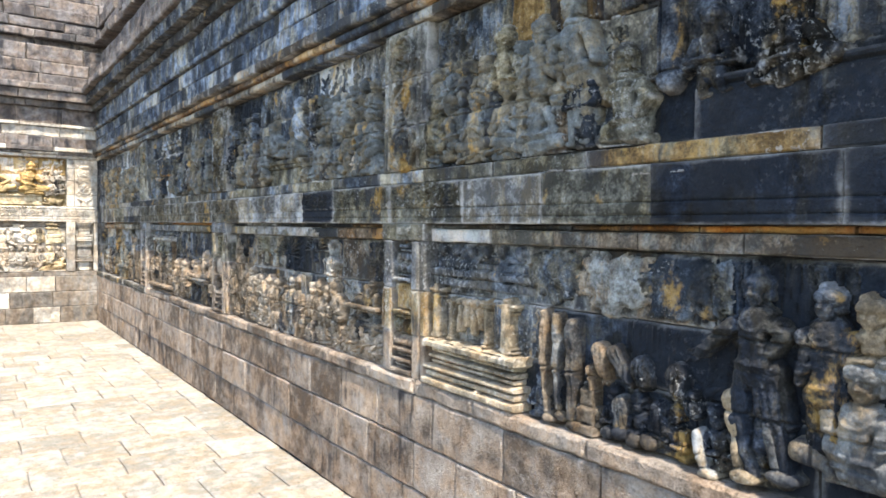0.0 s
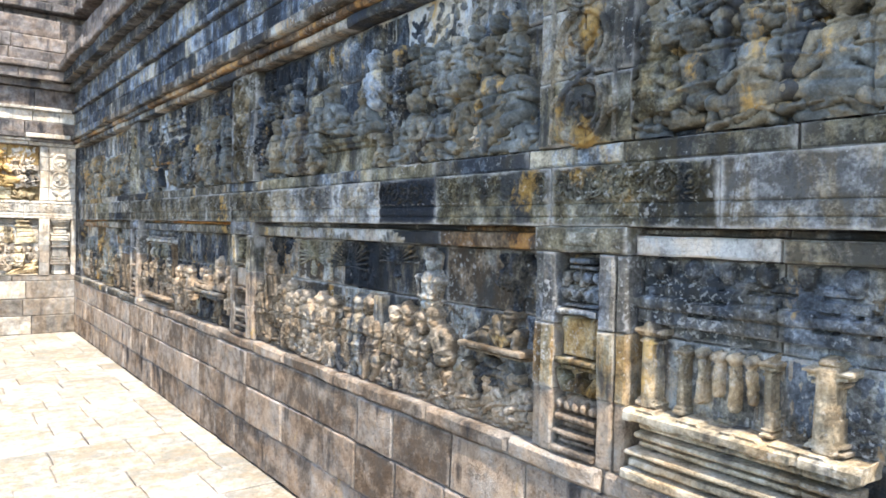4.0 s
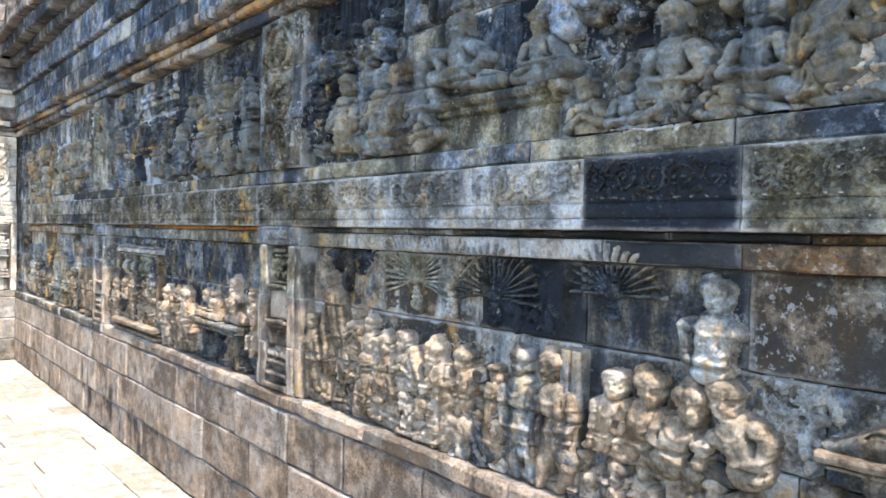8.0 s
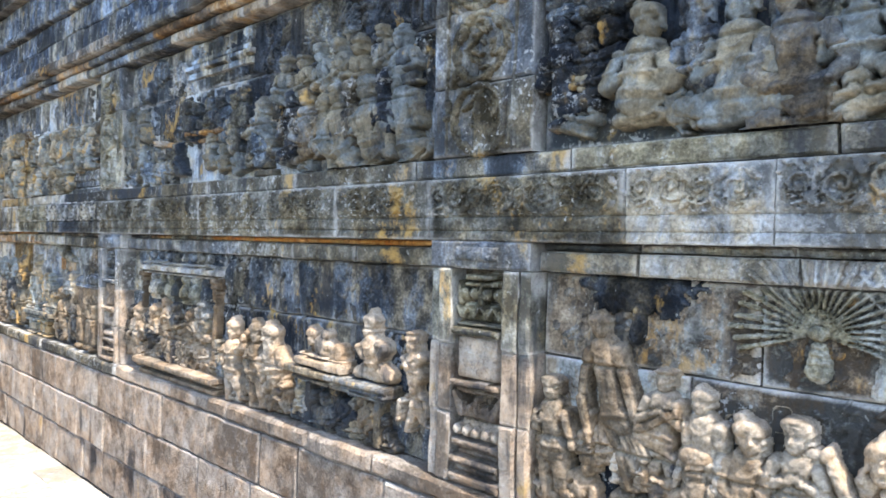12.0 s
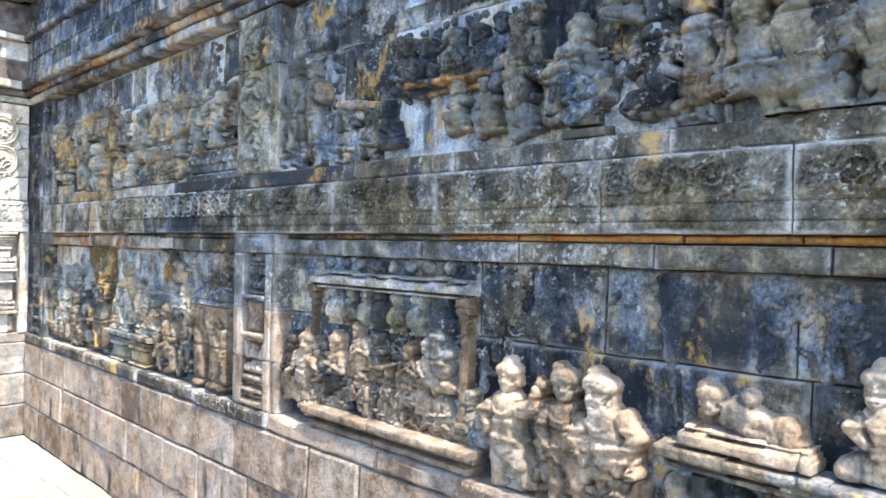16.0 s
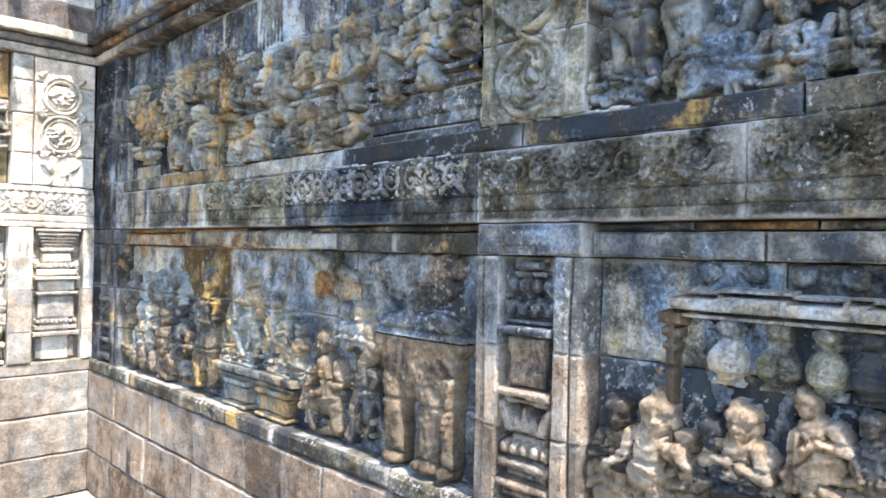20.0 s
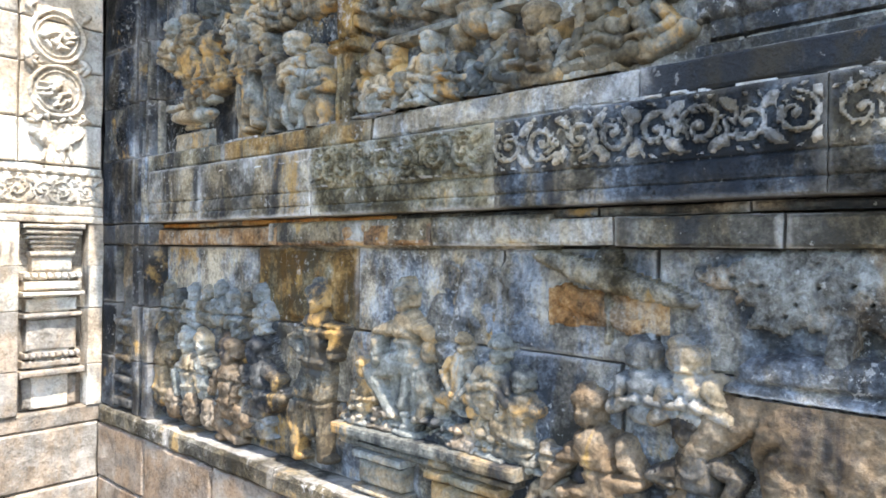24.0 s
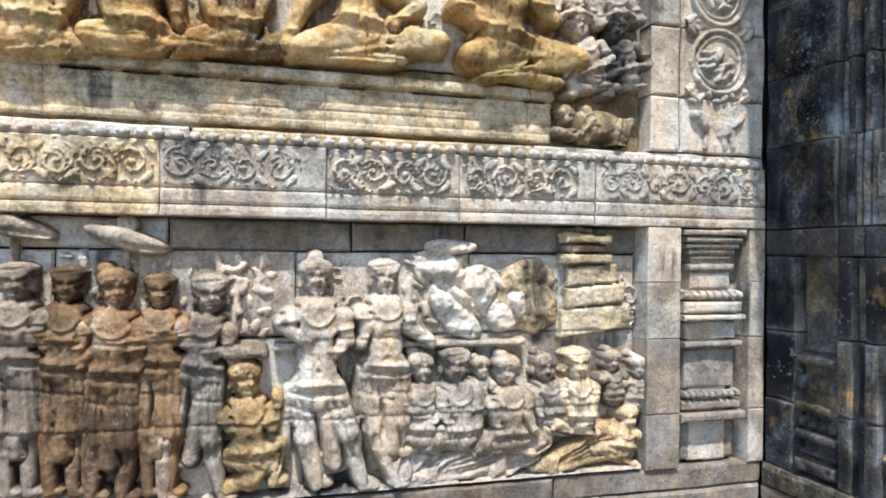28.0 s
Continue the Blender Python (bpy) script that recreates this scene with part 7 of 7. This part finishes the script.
fig(end_low, 0.184, 1.387, 0.056, 0.158, 1.183, [(0.074, 0.996, 0.073, 0.845), (0.189, 0.989, 0.221, 0.832)], [(0.125, 1.261, 0.205, 1.228), (0.231, 1.232, 0.325, 1.229)], 3, 0.3, "endfig")
fig(end_low, 0.282, 1.152, 0.053, 0.294, 0.943, [(0.367, 0.97, 0.356, 0.868), (0.292, 0.873, 0.225, 0.851)], [(0.242, 1.025, 0.335, 1.04), (0.354, 1.023, 0.368, 1.096)], 2, 0.7, "endochre")
fig(end_low, 0.471, 1.434, 0.055, 0.478, 1.115, [(0.448, 0.981, 0.475, 0.851), (0.56, 0.99, 0.611, 0.828)], [(0.378, 1.302, 0.449, 1.248), (0.557, 1.258, 0.514, 1.219)], 1, 0, "endfig")
fig(end_low, 0.671, 1.434, 0.05, 0.674, 1.165, [(0.639, 0.993, 0.711, 0.827), (0.719, 1.013, 0.694, 0.841)], [(0.619, 1.306, 0.603, 1.249), (0.74, 1.287, 0.806, 1.249)], 3, 0, "endfig")
fig(end_low, 0.783, 1.169, 0.047, 0.785, 0.976, "k+", [(0.729, 1.051, 0.784, 1.015), (0.84, 1.032, 0.802, 1)], 2, 0.3, "endfig")
fig(end_low, 0.888, 1.171, 0.051, 0.911, 0.969, "k-", [(0.843, 1.045, 0.865, 0.993), (0.954, 1.005, 0.933, 0.955)], 3, -0.3, "endfig")
fig(end_low, 1.052, 1.149, 0.049, 1.065, 0.947, "k-", [(1.005, 1.037, 1.017, 0.968), (1.12, 1.014, 1.14, 0.96)], 2, -0.6, "endfig")
fig(end_low, 1.184, 1.155, 0.044, 1.208, 1.004, "n", [(1.154, 1.051, 1.164, 0.997), (1.25, 1.064, 1.222, 1.003)], 2, -0.4, "endfig")
fig(end_low, 1.292, 1.16, 0.05, 1.298, 0.99, "k-", [(1.235, 1.056, 1.271, 0.992), (1.349, 1.059, 1.33, 0.988)], 3, -0.4, "endstraw")
fig(end_low, 0.971, 1.159, 0.034, 0.968, 1.042, "n", "n", 2, 0.4, "endfig")
fig(end_low, 1.419, 1.165, 0.036, 1.43, 1.056, "n", "n", 2, -0.4, "endfig")
fig(end_low, 1.507, 1.144, 0.037, 1.502, 1.034, "n", "n", 2, -0.4, "endfig")
fig(end_low, 1.472, 0.981, 0.044, 1.452, 0.885, "k-", "n", 0, -0.4, "endstraw")
# end wall, upper panel
fig(end_up, 0.59, 2.398, 0.069, 0.576, 2.149, [(0.817, 2.127, 0.464, 2.066), (0.4, 2.073, 0.677, 2.065)], [(0.43, 2.207, 0.377, 2.082), (0.752, 2.226, 0.676, 2.168)], 1, 0, "endgold")
fig(end_up, 1.046, 2.432, 0.073, 1.011, 2.149, [(1.259, 2.114, 0.958, 2.04), (0.921, 2.097, 1.163, 2.039)], [(0.947, 2.203, 0.866, 2.246), (1.171, 2.226, 1.113, 2.273)], 1, 0.2, "endgold")
fig(end_up, -0.002, 2.342, 0.063, -0.006, 2.085, [(0.137, 2.06, -0.067, 2.026), (-0.115, 2.059, 0.044, 2.036)], [(-0.082, 2.167, -0.047, 2.08), (0.085, 2.185, 0.1, 2.11)], 1, -0.2, "endgold")
fig(end_up, 0.244, 2.344, 0.063, 0.247, 2.109, [(0.369, 2.081, 0.203, 2.05), (0.137, 2.068, 0.293, 2.058)], [(0.172, 2.179, 0.202, 2.105), (0.322, 2.196, 0.292, 2.114)], 1, 0.2, "endgold")
fig(end_up, -0.237, 2.31, 0.061, -0.241, 2.076, [(-0.135, 2.035, -0.291, 2.006), (-0.323, 2.032, -0.188, 2.015)], [(-0.306, 2.142, -0.279, 2.072), (-0.17, 2.157, -0.189, 2.096)], 1, 0.2, "endgold")
fig(end_up, 1.278, 2.224, 0.045, 1.329, 2.079, "u-", [(1.21, 2.114, 1.23, 2.071), (1.383, 2.129, 1.319, 2.087)], 2, -0.4, "endfig")
fig(end_up, 1.402, 2.225, 0.046, 1.451, 2.089, "u-", "l", 2, -0.5, "endfig")
fig(end_up, 1.247, 2.35, 0.045, 1.258, 2.243, "n", "l", 2, -0.5, "endfig")
fig(end_up, 1.387, 2.357, 0.046, 1.408, 2.259, "n", "l", 2, -0.5, "endfig")
fig(end_up, 1.241, 1.938, 0.029, 1.422, 1.903, "k-", [(1.203, 1.891, 1.262, 1.876), (1.32, 1.934, 1.281, 1.886)], 0, -0.7, "endstraw")
# upper panels
fig(up[0], -1.441, 2.173, 0.051, -1.434, 1.991, "x", "p", 2, 0.2, "olive")
fig(up[0], -1.309, 2.155, 0.049, -1.281, 1.988, "n", "l", 2, -0.2, "upfig")
fig(up[0], -1.129, 2.149, 0.046, -1.122, 1.97, "x", "p", 1, -0.2, "upfig")
fig(up[0], -1.214, 2.172, 0.04, -1.222, 2.031, "n", "n", 2, 0.3, "upfig")
fig(up[0], -1.005, 2.164, 0.044, -1.012, 2.031, "n", "l", 2, -0.4, "upfig")
fig(up[0], -0.891, 2.164, 0.053, -0.899, 1.97, "x", "p", 1, -0.3, "upfig")
fig(up[0], -0.799, 2.154, 0.048, -0.799, 2.026, "n", "l", 2, 0.2, "upfig")
fig(up[0], -0.708, 2.136, 0.056, -0.706, 1.937, "x", "l", 1, -0.2, "upfig")
fig(up[0], -0.581, 2.008, 0.035, -0.577, 1.906, "k-", "p", 2, -0.5, "brown")
fig(up[0], -0.579, 2.18, 0.041, -0.591, 2.057, "n", [(-0.627, 2.112, -0.608, 2.044), (-0.52, 2.106, -0.561, 2.13)], 2, -0.3, "upfig")
fig(up[0], -0.485, 2.188, 0.039, -0.471, 2.021, [(-0.483, 1.933, -0.481, 1.89), (-0.445, 1.928, -0.436, 1.889)], "l", 1, 0.3, "dusk")
fig(up[0], -0.544, 2.413, 0.047, -0.493, 2.166, [(-0.512, 2.01, -0.509, 1.902), (-0.444, 2.023, -0.441, 1.908)], [(-0.631, 2.3, -0.614, 2.226), (-0.435, 2.275, -0.405, 2.202)], 1, -0.3, "upfig")
fig(up[0], -0.285, 2.169, 0.049, -0.254, 1.945, "k-", [(-0.333, 2.058, -0.27, 2.006), (-0.175, 2.031, -0.202, 1.985)], 1, -0.5, "olive")
fig(up[0], -0.921, 2.359, 0.057, -0.898, 2.189, "n", "l", 1, 0.2, "olive")
fig(up[0], -0.696, 2.358, 0.054, -0.707, 2.158, "n", "p", 1, 0.2, "upfig")
fig(up[0], 0.301, 2.201, 0.051, 0.321, 2.056, "x", "l", 1, 0, "low")
fig(up[0], 0.061, 2.226, 0.045, 0.058, 2.096, [(0.036, 2.039, 0.037, 2.003), (0.095, 2.038, 0.105, 2.011)], "l", 1, 0, "low")
fig(up[1], -2.356, 2.16, 0.044, -2.326, 1.967, "n", "p", 1, 0.2, "upfig")
fig(up[1], -2.273, 2.031, 0.032, -2.269, 1.934, "k-", "l", 2, -0.3, "brown")
fig(up[1], -2.207, 2.218, 0.048, -2.169, 2.032, [(-2.241, 2.017, -2.215, 1.893), (-2.117, 1.958, -2.236, 1.904)], "l", 1, -0.3, "upfig")
fig(up[1], -2.089, 2.2, 0.046, -2.045, 2.03, [(-1.987, 1.903, -2.174, 1.894), (-2.157, 1.963, -2.057, 1.878)], "p", 1, 0.3, "upfig")
fig(up[1], -2.493, 2.289, 0.049, -2.487, 2.137, "n", "l", 1, 0, "upfig")
fig(up[1], -2.845, 2.366, 0.047, -2.838, 2.196, "n", "l", 1, 0, "upper")
fig(up[1], -3.08, 2.395, 0.045, -3.071, 2.213, "n", "p", 1, 0.2, "upper")
fig(up[1], -2.61, 1.971, 0.036, -2.706, 1.931, "k-", "l", 2, -0.3, "figdark")
fig(up[1], -3.529, 2.282, 0.051, -3.515, 2.126, [(-3.314, 2.079, -3.619, 2.115), (-3.661, 2.131, -3.382, 2.083)], [(-3.664, 2.227, -3.607, 2.16), (-3.396, 2.167, -3.442, 2.132)], 1, 0, "upfig")
fig(up[1], -3.164, 2.227, 0.045, -3.16, 2.091, "x", "l", 1, 0, "upfig")
fig(up[1], -2.716, 2.139, 0.048, -2.71, 1.966, [(-2.633, 1.98, -2.778, 1.908), (-2.794, 1.965, -2.63, 1.884)], "l", 1, 0.2, "upfig")
fig(up[1], -2.497, 2.112, 0.045, -2.503, 1.958, [(-2.571, 1.932, -2.431, 1.871), (-2.423, 1.922, -2.558, 1.912)], "l", 1, -0.2, "upfig")
fig(up[1], -4.494, 2.208, 0.037, -4.463, 1.993, "k+", "p", 1, 0.3, "low")
fig(up[1], -4.403, 2.161, 0.036, -4.38, 2.036, "n", "l", 1, 0.2, "low")
fig(up[1], -4.327, 2.178, 0.039, -4.312, 2.045, "n", "p", 2, -0.3, "low")
fig(up[1], -4.219, 2.187, 0.047, -4.234, 1.983, "u+", "p", 2, 0.4, "upfig")
fig(up[1], -4.085, 2.182, 0.048, -4.065, 2.027, "n", "l", 1, 0.2, "low")
fig(up[1], -3.975, 2.181, 0.046, -3.981, 1.953, "x", "p", 1, -0.2, "upfig")
fig(up[1], -3.861, 2.175, 0.05, -3.83, 1.942, "u-", "l", 1, -0.5, "figdark")
fig(up[1], -3.741, 2.037, 0.04, -3.717, 1.929, "x", "l", 2, 0.2, "upfig")
fig(up[1], -3.723, 2.16, 0.048, -3.712, 2.018, "n", "l", 1, 0, "upfig")
fig(up[1], -4.404, 2.049, 0.032, -4.425, 1.943, "k-", "l", 2, -0.3, "upfig")
fig(up[1], -4.065, 1.995, 0.029, -4.12, 1.929, "k-", "l", 2, 0.3, "upfig")
fig(up[2], -5.849, 2.183, 0.039, -5.834, 1.967, "k-", "p", 1, 0.2, "low")
fig(up[2], -5.743, 2.181, 0.041, -5.729, 1.975, "k+", "l", 1, 0.2, "figdark")
fig(up[2], -5.533, 2.165, 0.046, -5.464, 1.922, "u-", "l", 1, -0.4, "upfig")
fig(up[2], -5.439, 2.162, 0.048, -5.444, 1.98, "n", "l", 1, -0.5, "low")
fig(up[2], -5.356, 2.164, 0.046, -5.31, 1.94, "u+", [(-5.404, 2.042, -5.351, 1.969), (-5.246, 2.021, -5.273, 1.976)], 2, -0.4, "upfig")
fig(up[2], -5.249, 2.161, 0.048, -5.227, 2.018, "n", "p", 1, 0.2, "low")
fig(up[2], -5.168, 2.18, 0.04, -5.118, 1.92, "k+", [(-5.2, 2.046, -5.173, 2.003), (-5.07, 2.012, -5.137, 1.999)], 1, -0.5, "upfig")
fig(up[2], -6.127, 2.099, 0.042, -6.091, 1.971, "x", "l", 1, 0, "haze")
fig(up[2], -6.298, 2.229, 0.044, -6.292, 2.033, "n", "p", 1, 0, "haze")
fig(up[2], -6.563, 2.082, 0.028, -6.547, 1.973, "u-", "n", 2, 0, "upfig")
fig(up[2], -6.434, 2.074, 0.029, -6.412, 1.958, "u-", "n", 2, 0, "upfig")
fig(up[2], -6.291, 2.06, 0.031, -6.267, 1.942, "u-", "n", 2, 0, "upfig")
fig(up[2], -6.092, 2.172, 0.042, -6.109, 2.062, "x", "l", 1, 0, "upfig")
fig(up[2], -5.879, 1.996, 0.027, -5.869, 1.928, "n", "p", 2, 0.3, "upfig")
fig(up[2], -5.718, 1.944, 0.025, -5.731, 1.883, "k-", "l", 2, -0.3, "upfig")
fig(up[2], -5.613, 2.117, 0.048, -5.597, 1.981, [(-5.663, 1.978, -5.473, 1.911), (-5.498, 1.952, -5.649, 1.948)], "l", 1, 0.2, "upfig")
fig(up[2], -7.503, 2.294, 0.038, -7.485, 2.085, [(-7.511, 2.014, -7.511, 1.967), (-7.457, 2.007, -7.456, 1.97)], "l", 1, 0, "upfig")
fig(up[2], -7.371, 2.266, 0.036, -7.355, 2.084, [(-7.366, 2.013, -7.365, 1.977), (-7.316, 2.007, -7.315, 1.971)], "p", 1, 0.2, "upfig")
fig(up[2], -8.657, 2.412, 0.051, -8.653, 2.209, "n", "p", 1, 0, "upfig")
fig(up[3], -9.927, 2.164, 0.037, -9.908, 2.044, [(-9.89, 1.97, -9.907, 1.88), (-9.855, 1.949, -9.821, 1.888)], [(-10.002, 2.11, -10.021, 2.055), (-9.838, 2.07, -9.847, 2.017)], 2, 0.3, "slatefig")
fig(up[3], -10.053, 2.228, 0.043, -10.052, 2.091, [(-10.082, 2.006, -10.051, 1.902), (-10.021, 1.995, -10.001, 1.917)], "l", 2, 0.3, "slatefig")
fig(up[3], -9.79, 2.14, 0.038, -9.781, 2.016, [(-9.821, 1.943, -9.804, 1.872), (-9.756, 1.931, -9.756, 1.878)], "p", 2, -0.3, "slatefig")
fig(up[3], -9.682, 2.084, 0.036, -9.674, 1.967, [(-9.711, 1.923, -9.695, 1.875), (-9.639, 1.91, -9.638, 1.878)], "l", 2, -0.3, "slatefig")
fig(up[3], -10.288, 2.229, 0.043, -10.287, 2.095, "x", "l", 1, 0, "slatefig")
fig(up[3], -9.407, 2.011, 0.029, -9.406, 1.911, "k-", "p", 2, -0.3, "slatefig")
fig(up[3], -10.446, 2.287, 0.032, -10.431, 2.125, [(-10.444, 2.057, -10.43, 2.019), (-10.403, 2.049, -10.395, 2.013)], "l", 2, 0.3, "slatefig")
fig(up[3], -9.301, 1.942, 0.032, -9.276, 1.874, "k-", "l", 2, -0.3, "slatefig")
fig(up[3], -9.097, 1.965, 0.027, -9.034, 1.889, "k-", "l", 2, -0.4, "upfig")
fig(up[3], -8.883, 2.027, 0.036, -8.9, 1.912, "x", "l", 1, 0.2, "slatefig")
fig(up[3], -8.73, 2.022, 0.034, -8.722, 1.916, "x", "p", 2, -0.2, "upfig")
fig(up[3], -8.394, 2.277, 0.034, -8.388, 2.087, [(-8.401, 2.042, -8.4, 2.023), (-8.357, 2.036, -8.356, 2.017)], "p", 1, 0, "slatefig")
fig(up[3], -8.612, 2.285, 0.037, -8.606, 2.102, [(-8.621, 2.054, -8.62, 2.024), (-8.571, 2.047, -8.57, 2.017)], "l", 1, 0, "slatefig")
fig(up[3], -8.2, 2.235, 0.032, -8.196, 2.092, [(-8.221, 2.052, -8.22, 2.034), (-8.169, 2.044, -8.169, 2.035)], "p", 1, 0, "upfig")
fig(up[3], -7.938, 2.145, 0.029, -7.935, 2.047, "n", "l", 1, 0, "upper")
fig(up[3], -9.062, 2.264, 0.041, -9.055, 2.081, "n", "p", 1, 0, "slatefig")

# those who crouch behind, filling the gaps between the foremost figures
q = random.Random(57)
for which, a0, a1, z, r, step, key in ((low[1], -4.5, -3.1, 0.955, 0.034, 0.10, "figure"), (low[1], -4.5, -3.1, 1.10, 0.033, 0.11, "figure"), (low[1], -3.0, -1.98, 0.945, 0.034, 0.10, "figure"), (low[1], -3.6, -2.5, 0.885, 0.028, 0.085, "figure"), (low[1], -2.9, -2.5, 1.14, 0.034, 0.10, "figdark"), (low[1], -2.36, -1.99, 0.90, 0.03, 0.09, "figure"),
                                      (low[2], -6.3, -5.9, 0.96, 0.032, 0.11, "figure"), (low[2], -5.8, -5.2, 0.93, 0.029, 0.085, "figdark"), (low[2], -7.34, -6.6, 1.09, 0.029, 0.085, "figure"), (low[2], -7.3, -6.6, 1.0, 0.026, 0.085, "figure"), (low[2], -7.55, -7.38, 1.02, 0.034, 0.1, "figure"), (low[2], -6.5, -6.3, 1.05, 0.034, 0.1, "figdark"),
                                      (low[3], -10.66, -10.0, 1.02, 0.034, 0.09, "figdark"), (low[3], -10.66, -10.0, 1.33, 0.028, 0.085, "upfig"), (low[3], -9.5, -8.95, 1.10, 0.03, 0.10, "slatefig"), (low[3], -8.85, -8.42, 1.0, 0.034, 0.11, "figdark"), (low[0], -0.7, 0.3, 0.98, 0.033, 0.13, "low"),
                                      (up[0], -1.45, -0.6, 2.02, 0.036, 0.11, "upfig"), (up[0], -1.45, -0.5, 2.32, 0.036, 0.12, "upfig"), (up[1], -2.98, -1.95, 2.36, 0.036, 0.12, "upfig"), (up[1], -4.5, -3.9, 2.40, 0.032, 0.10, "haze"), (up[1], -3.0, -2.0, 2.02, 0.034, 0.12, "upfig"), (up[2], -5.9, -5.05, 2.34, 0.036, 0.12, "upfig"), (up[2], -6.8, -6.15, 2.26, 0.034, 0.11, "haze"), (up[2], -7.55, -6.85, 2.05, 0.034, 0.11, "haze"), (up[3], -10.6, -9.6, 2.36, 0.034, 0.11, "slatefig"), (up[3], -9.4, -8.0, 2.28, 0.034, 0.12, "slatefig"), (up[3], -9.45, -8.6, 2.02, 0.03, 0.11, "slatefig")):
    a = a0
    while a < a1:
        rr, zz = r * q.uniform(0.9, 1.12), z + q.uniform(-0.02, 0.02)
        fig(which, a, zz, rr, a + q.uniform(-1.2, 1.2) * rr, zz - 3.3 * rr, q.choice(("u+", "u-", "k+", "k-", "x")), q.choice(("p", "l", "l")), q.choice((1, 2, 2, 3)), q.uniform(-0.8, 0.8), key, 0.002 if which in low else 0.0)
        a += step * q.uniform(0.85, 1.2)

# lime seeping from the joints between the courses of the upper panels
for k, (a0, a1) in enumerate(FRAMES):
    trickles(MAIN, 2.10, a0, a1, UP_P + 0.002, up[k][0], 40 + k, 0.25, 0.7)
    trickles(MAIN, 2.345, a0, a1, UP_P + 0.002, up[k][0], 50 + k, 0.2, 0.7)
# low carving behind the figures
q = random.Random(33)
KINDS = ("carved_foliage", "carved_drapery", "carved_cloud")
for k, (a0, a1) in enumerate(FRAMES):
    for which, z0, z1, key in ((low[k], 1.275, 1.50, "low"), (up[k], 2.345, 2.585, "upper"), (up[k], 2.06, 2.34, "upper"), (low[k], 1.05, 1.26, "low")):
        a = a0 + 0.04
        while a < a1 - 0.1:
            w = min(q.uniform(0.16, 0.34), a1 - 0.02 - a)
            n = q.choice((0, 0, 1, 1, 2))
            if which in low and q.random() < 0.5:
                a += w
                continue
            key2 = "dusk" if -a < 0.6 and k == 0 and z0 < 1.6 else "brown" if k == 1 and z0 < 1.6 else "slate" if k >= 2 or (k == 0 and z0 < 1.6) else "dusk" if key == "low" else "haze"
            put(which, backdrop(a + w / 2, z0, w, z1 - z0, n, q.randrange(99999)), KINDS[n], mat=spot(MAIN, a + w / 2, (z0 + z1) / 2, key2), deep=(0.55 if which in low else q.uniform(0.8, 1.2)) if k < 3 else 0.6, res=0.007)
            a += w + 0.02
for z0, z1, which in ((1.25, 1.5, end_low), (2.1, 2.34, end_up), (2.35, 2.58, end_up)):
    a = E_LO + 0.05
    while a < 1.42:
        w = q.uniform(0.18, 0.32)
        n = q.choice((0, 1, 2))
        put(which, backdrop(a + w / 2, z0, w, z1 - z0, n, q.randrange(99999)), KINDS[n], wall=END, mat=M["end"], deep=1.0, res=0.006)
        a += w + 0.03
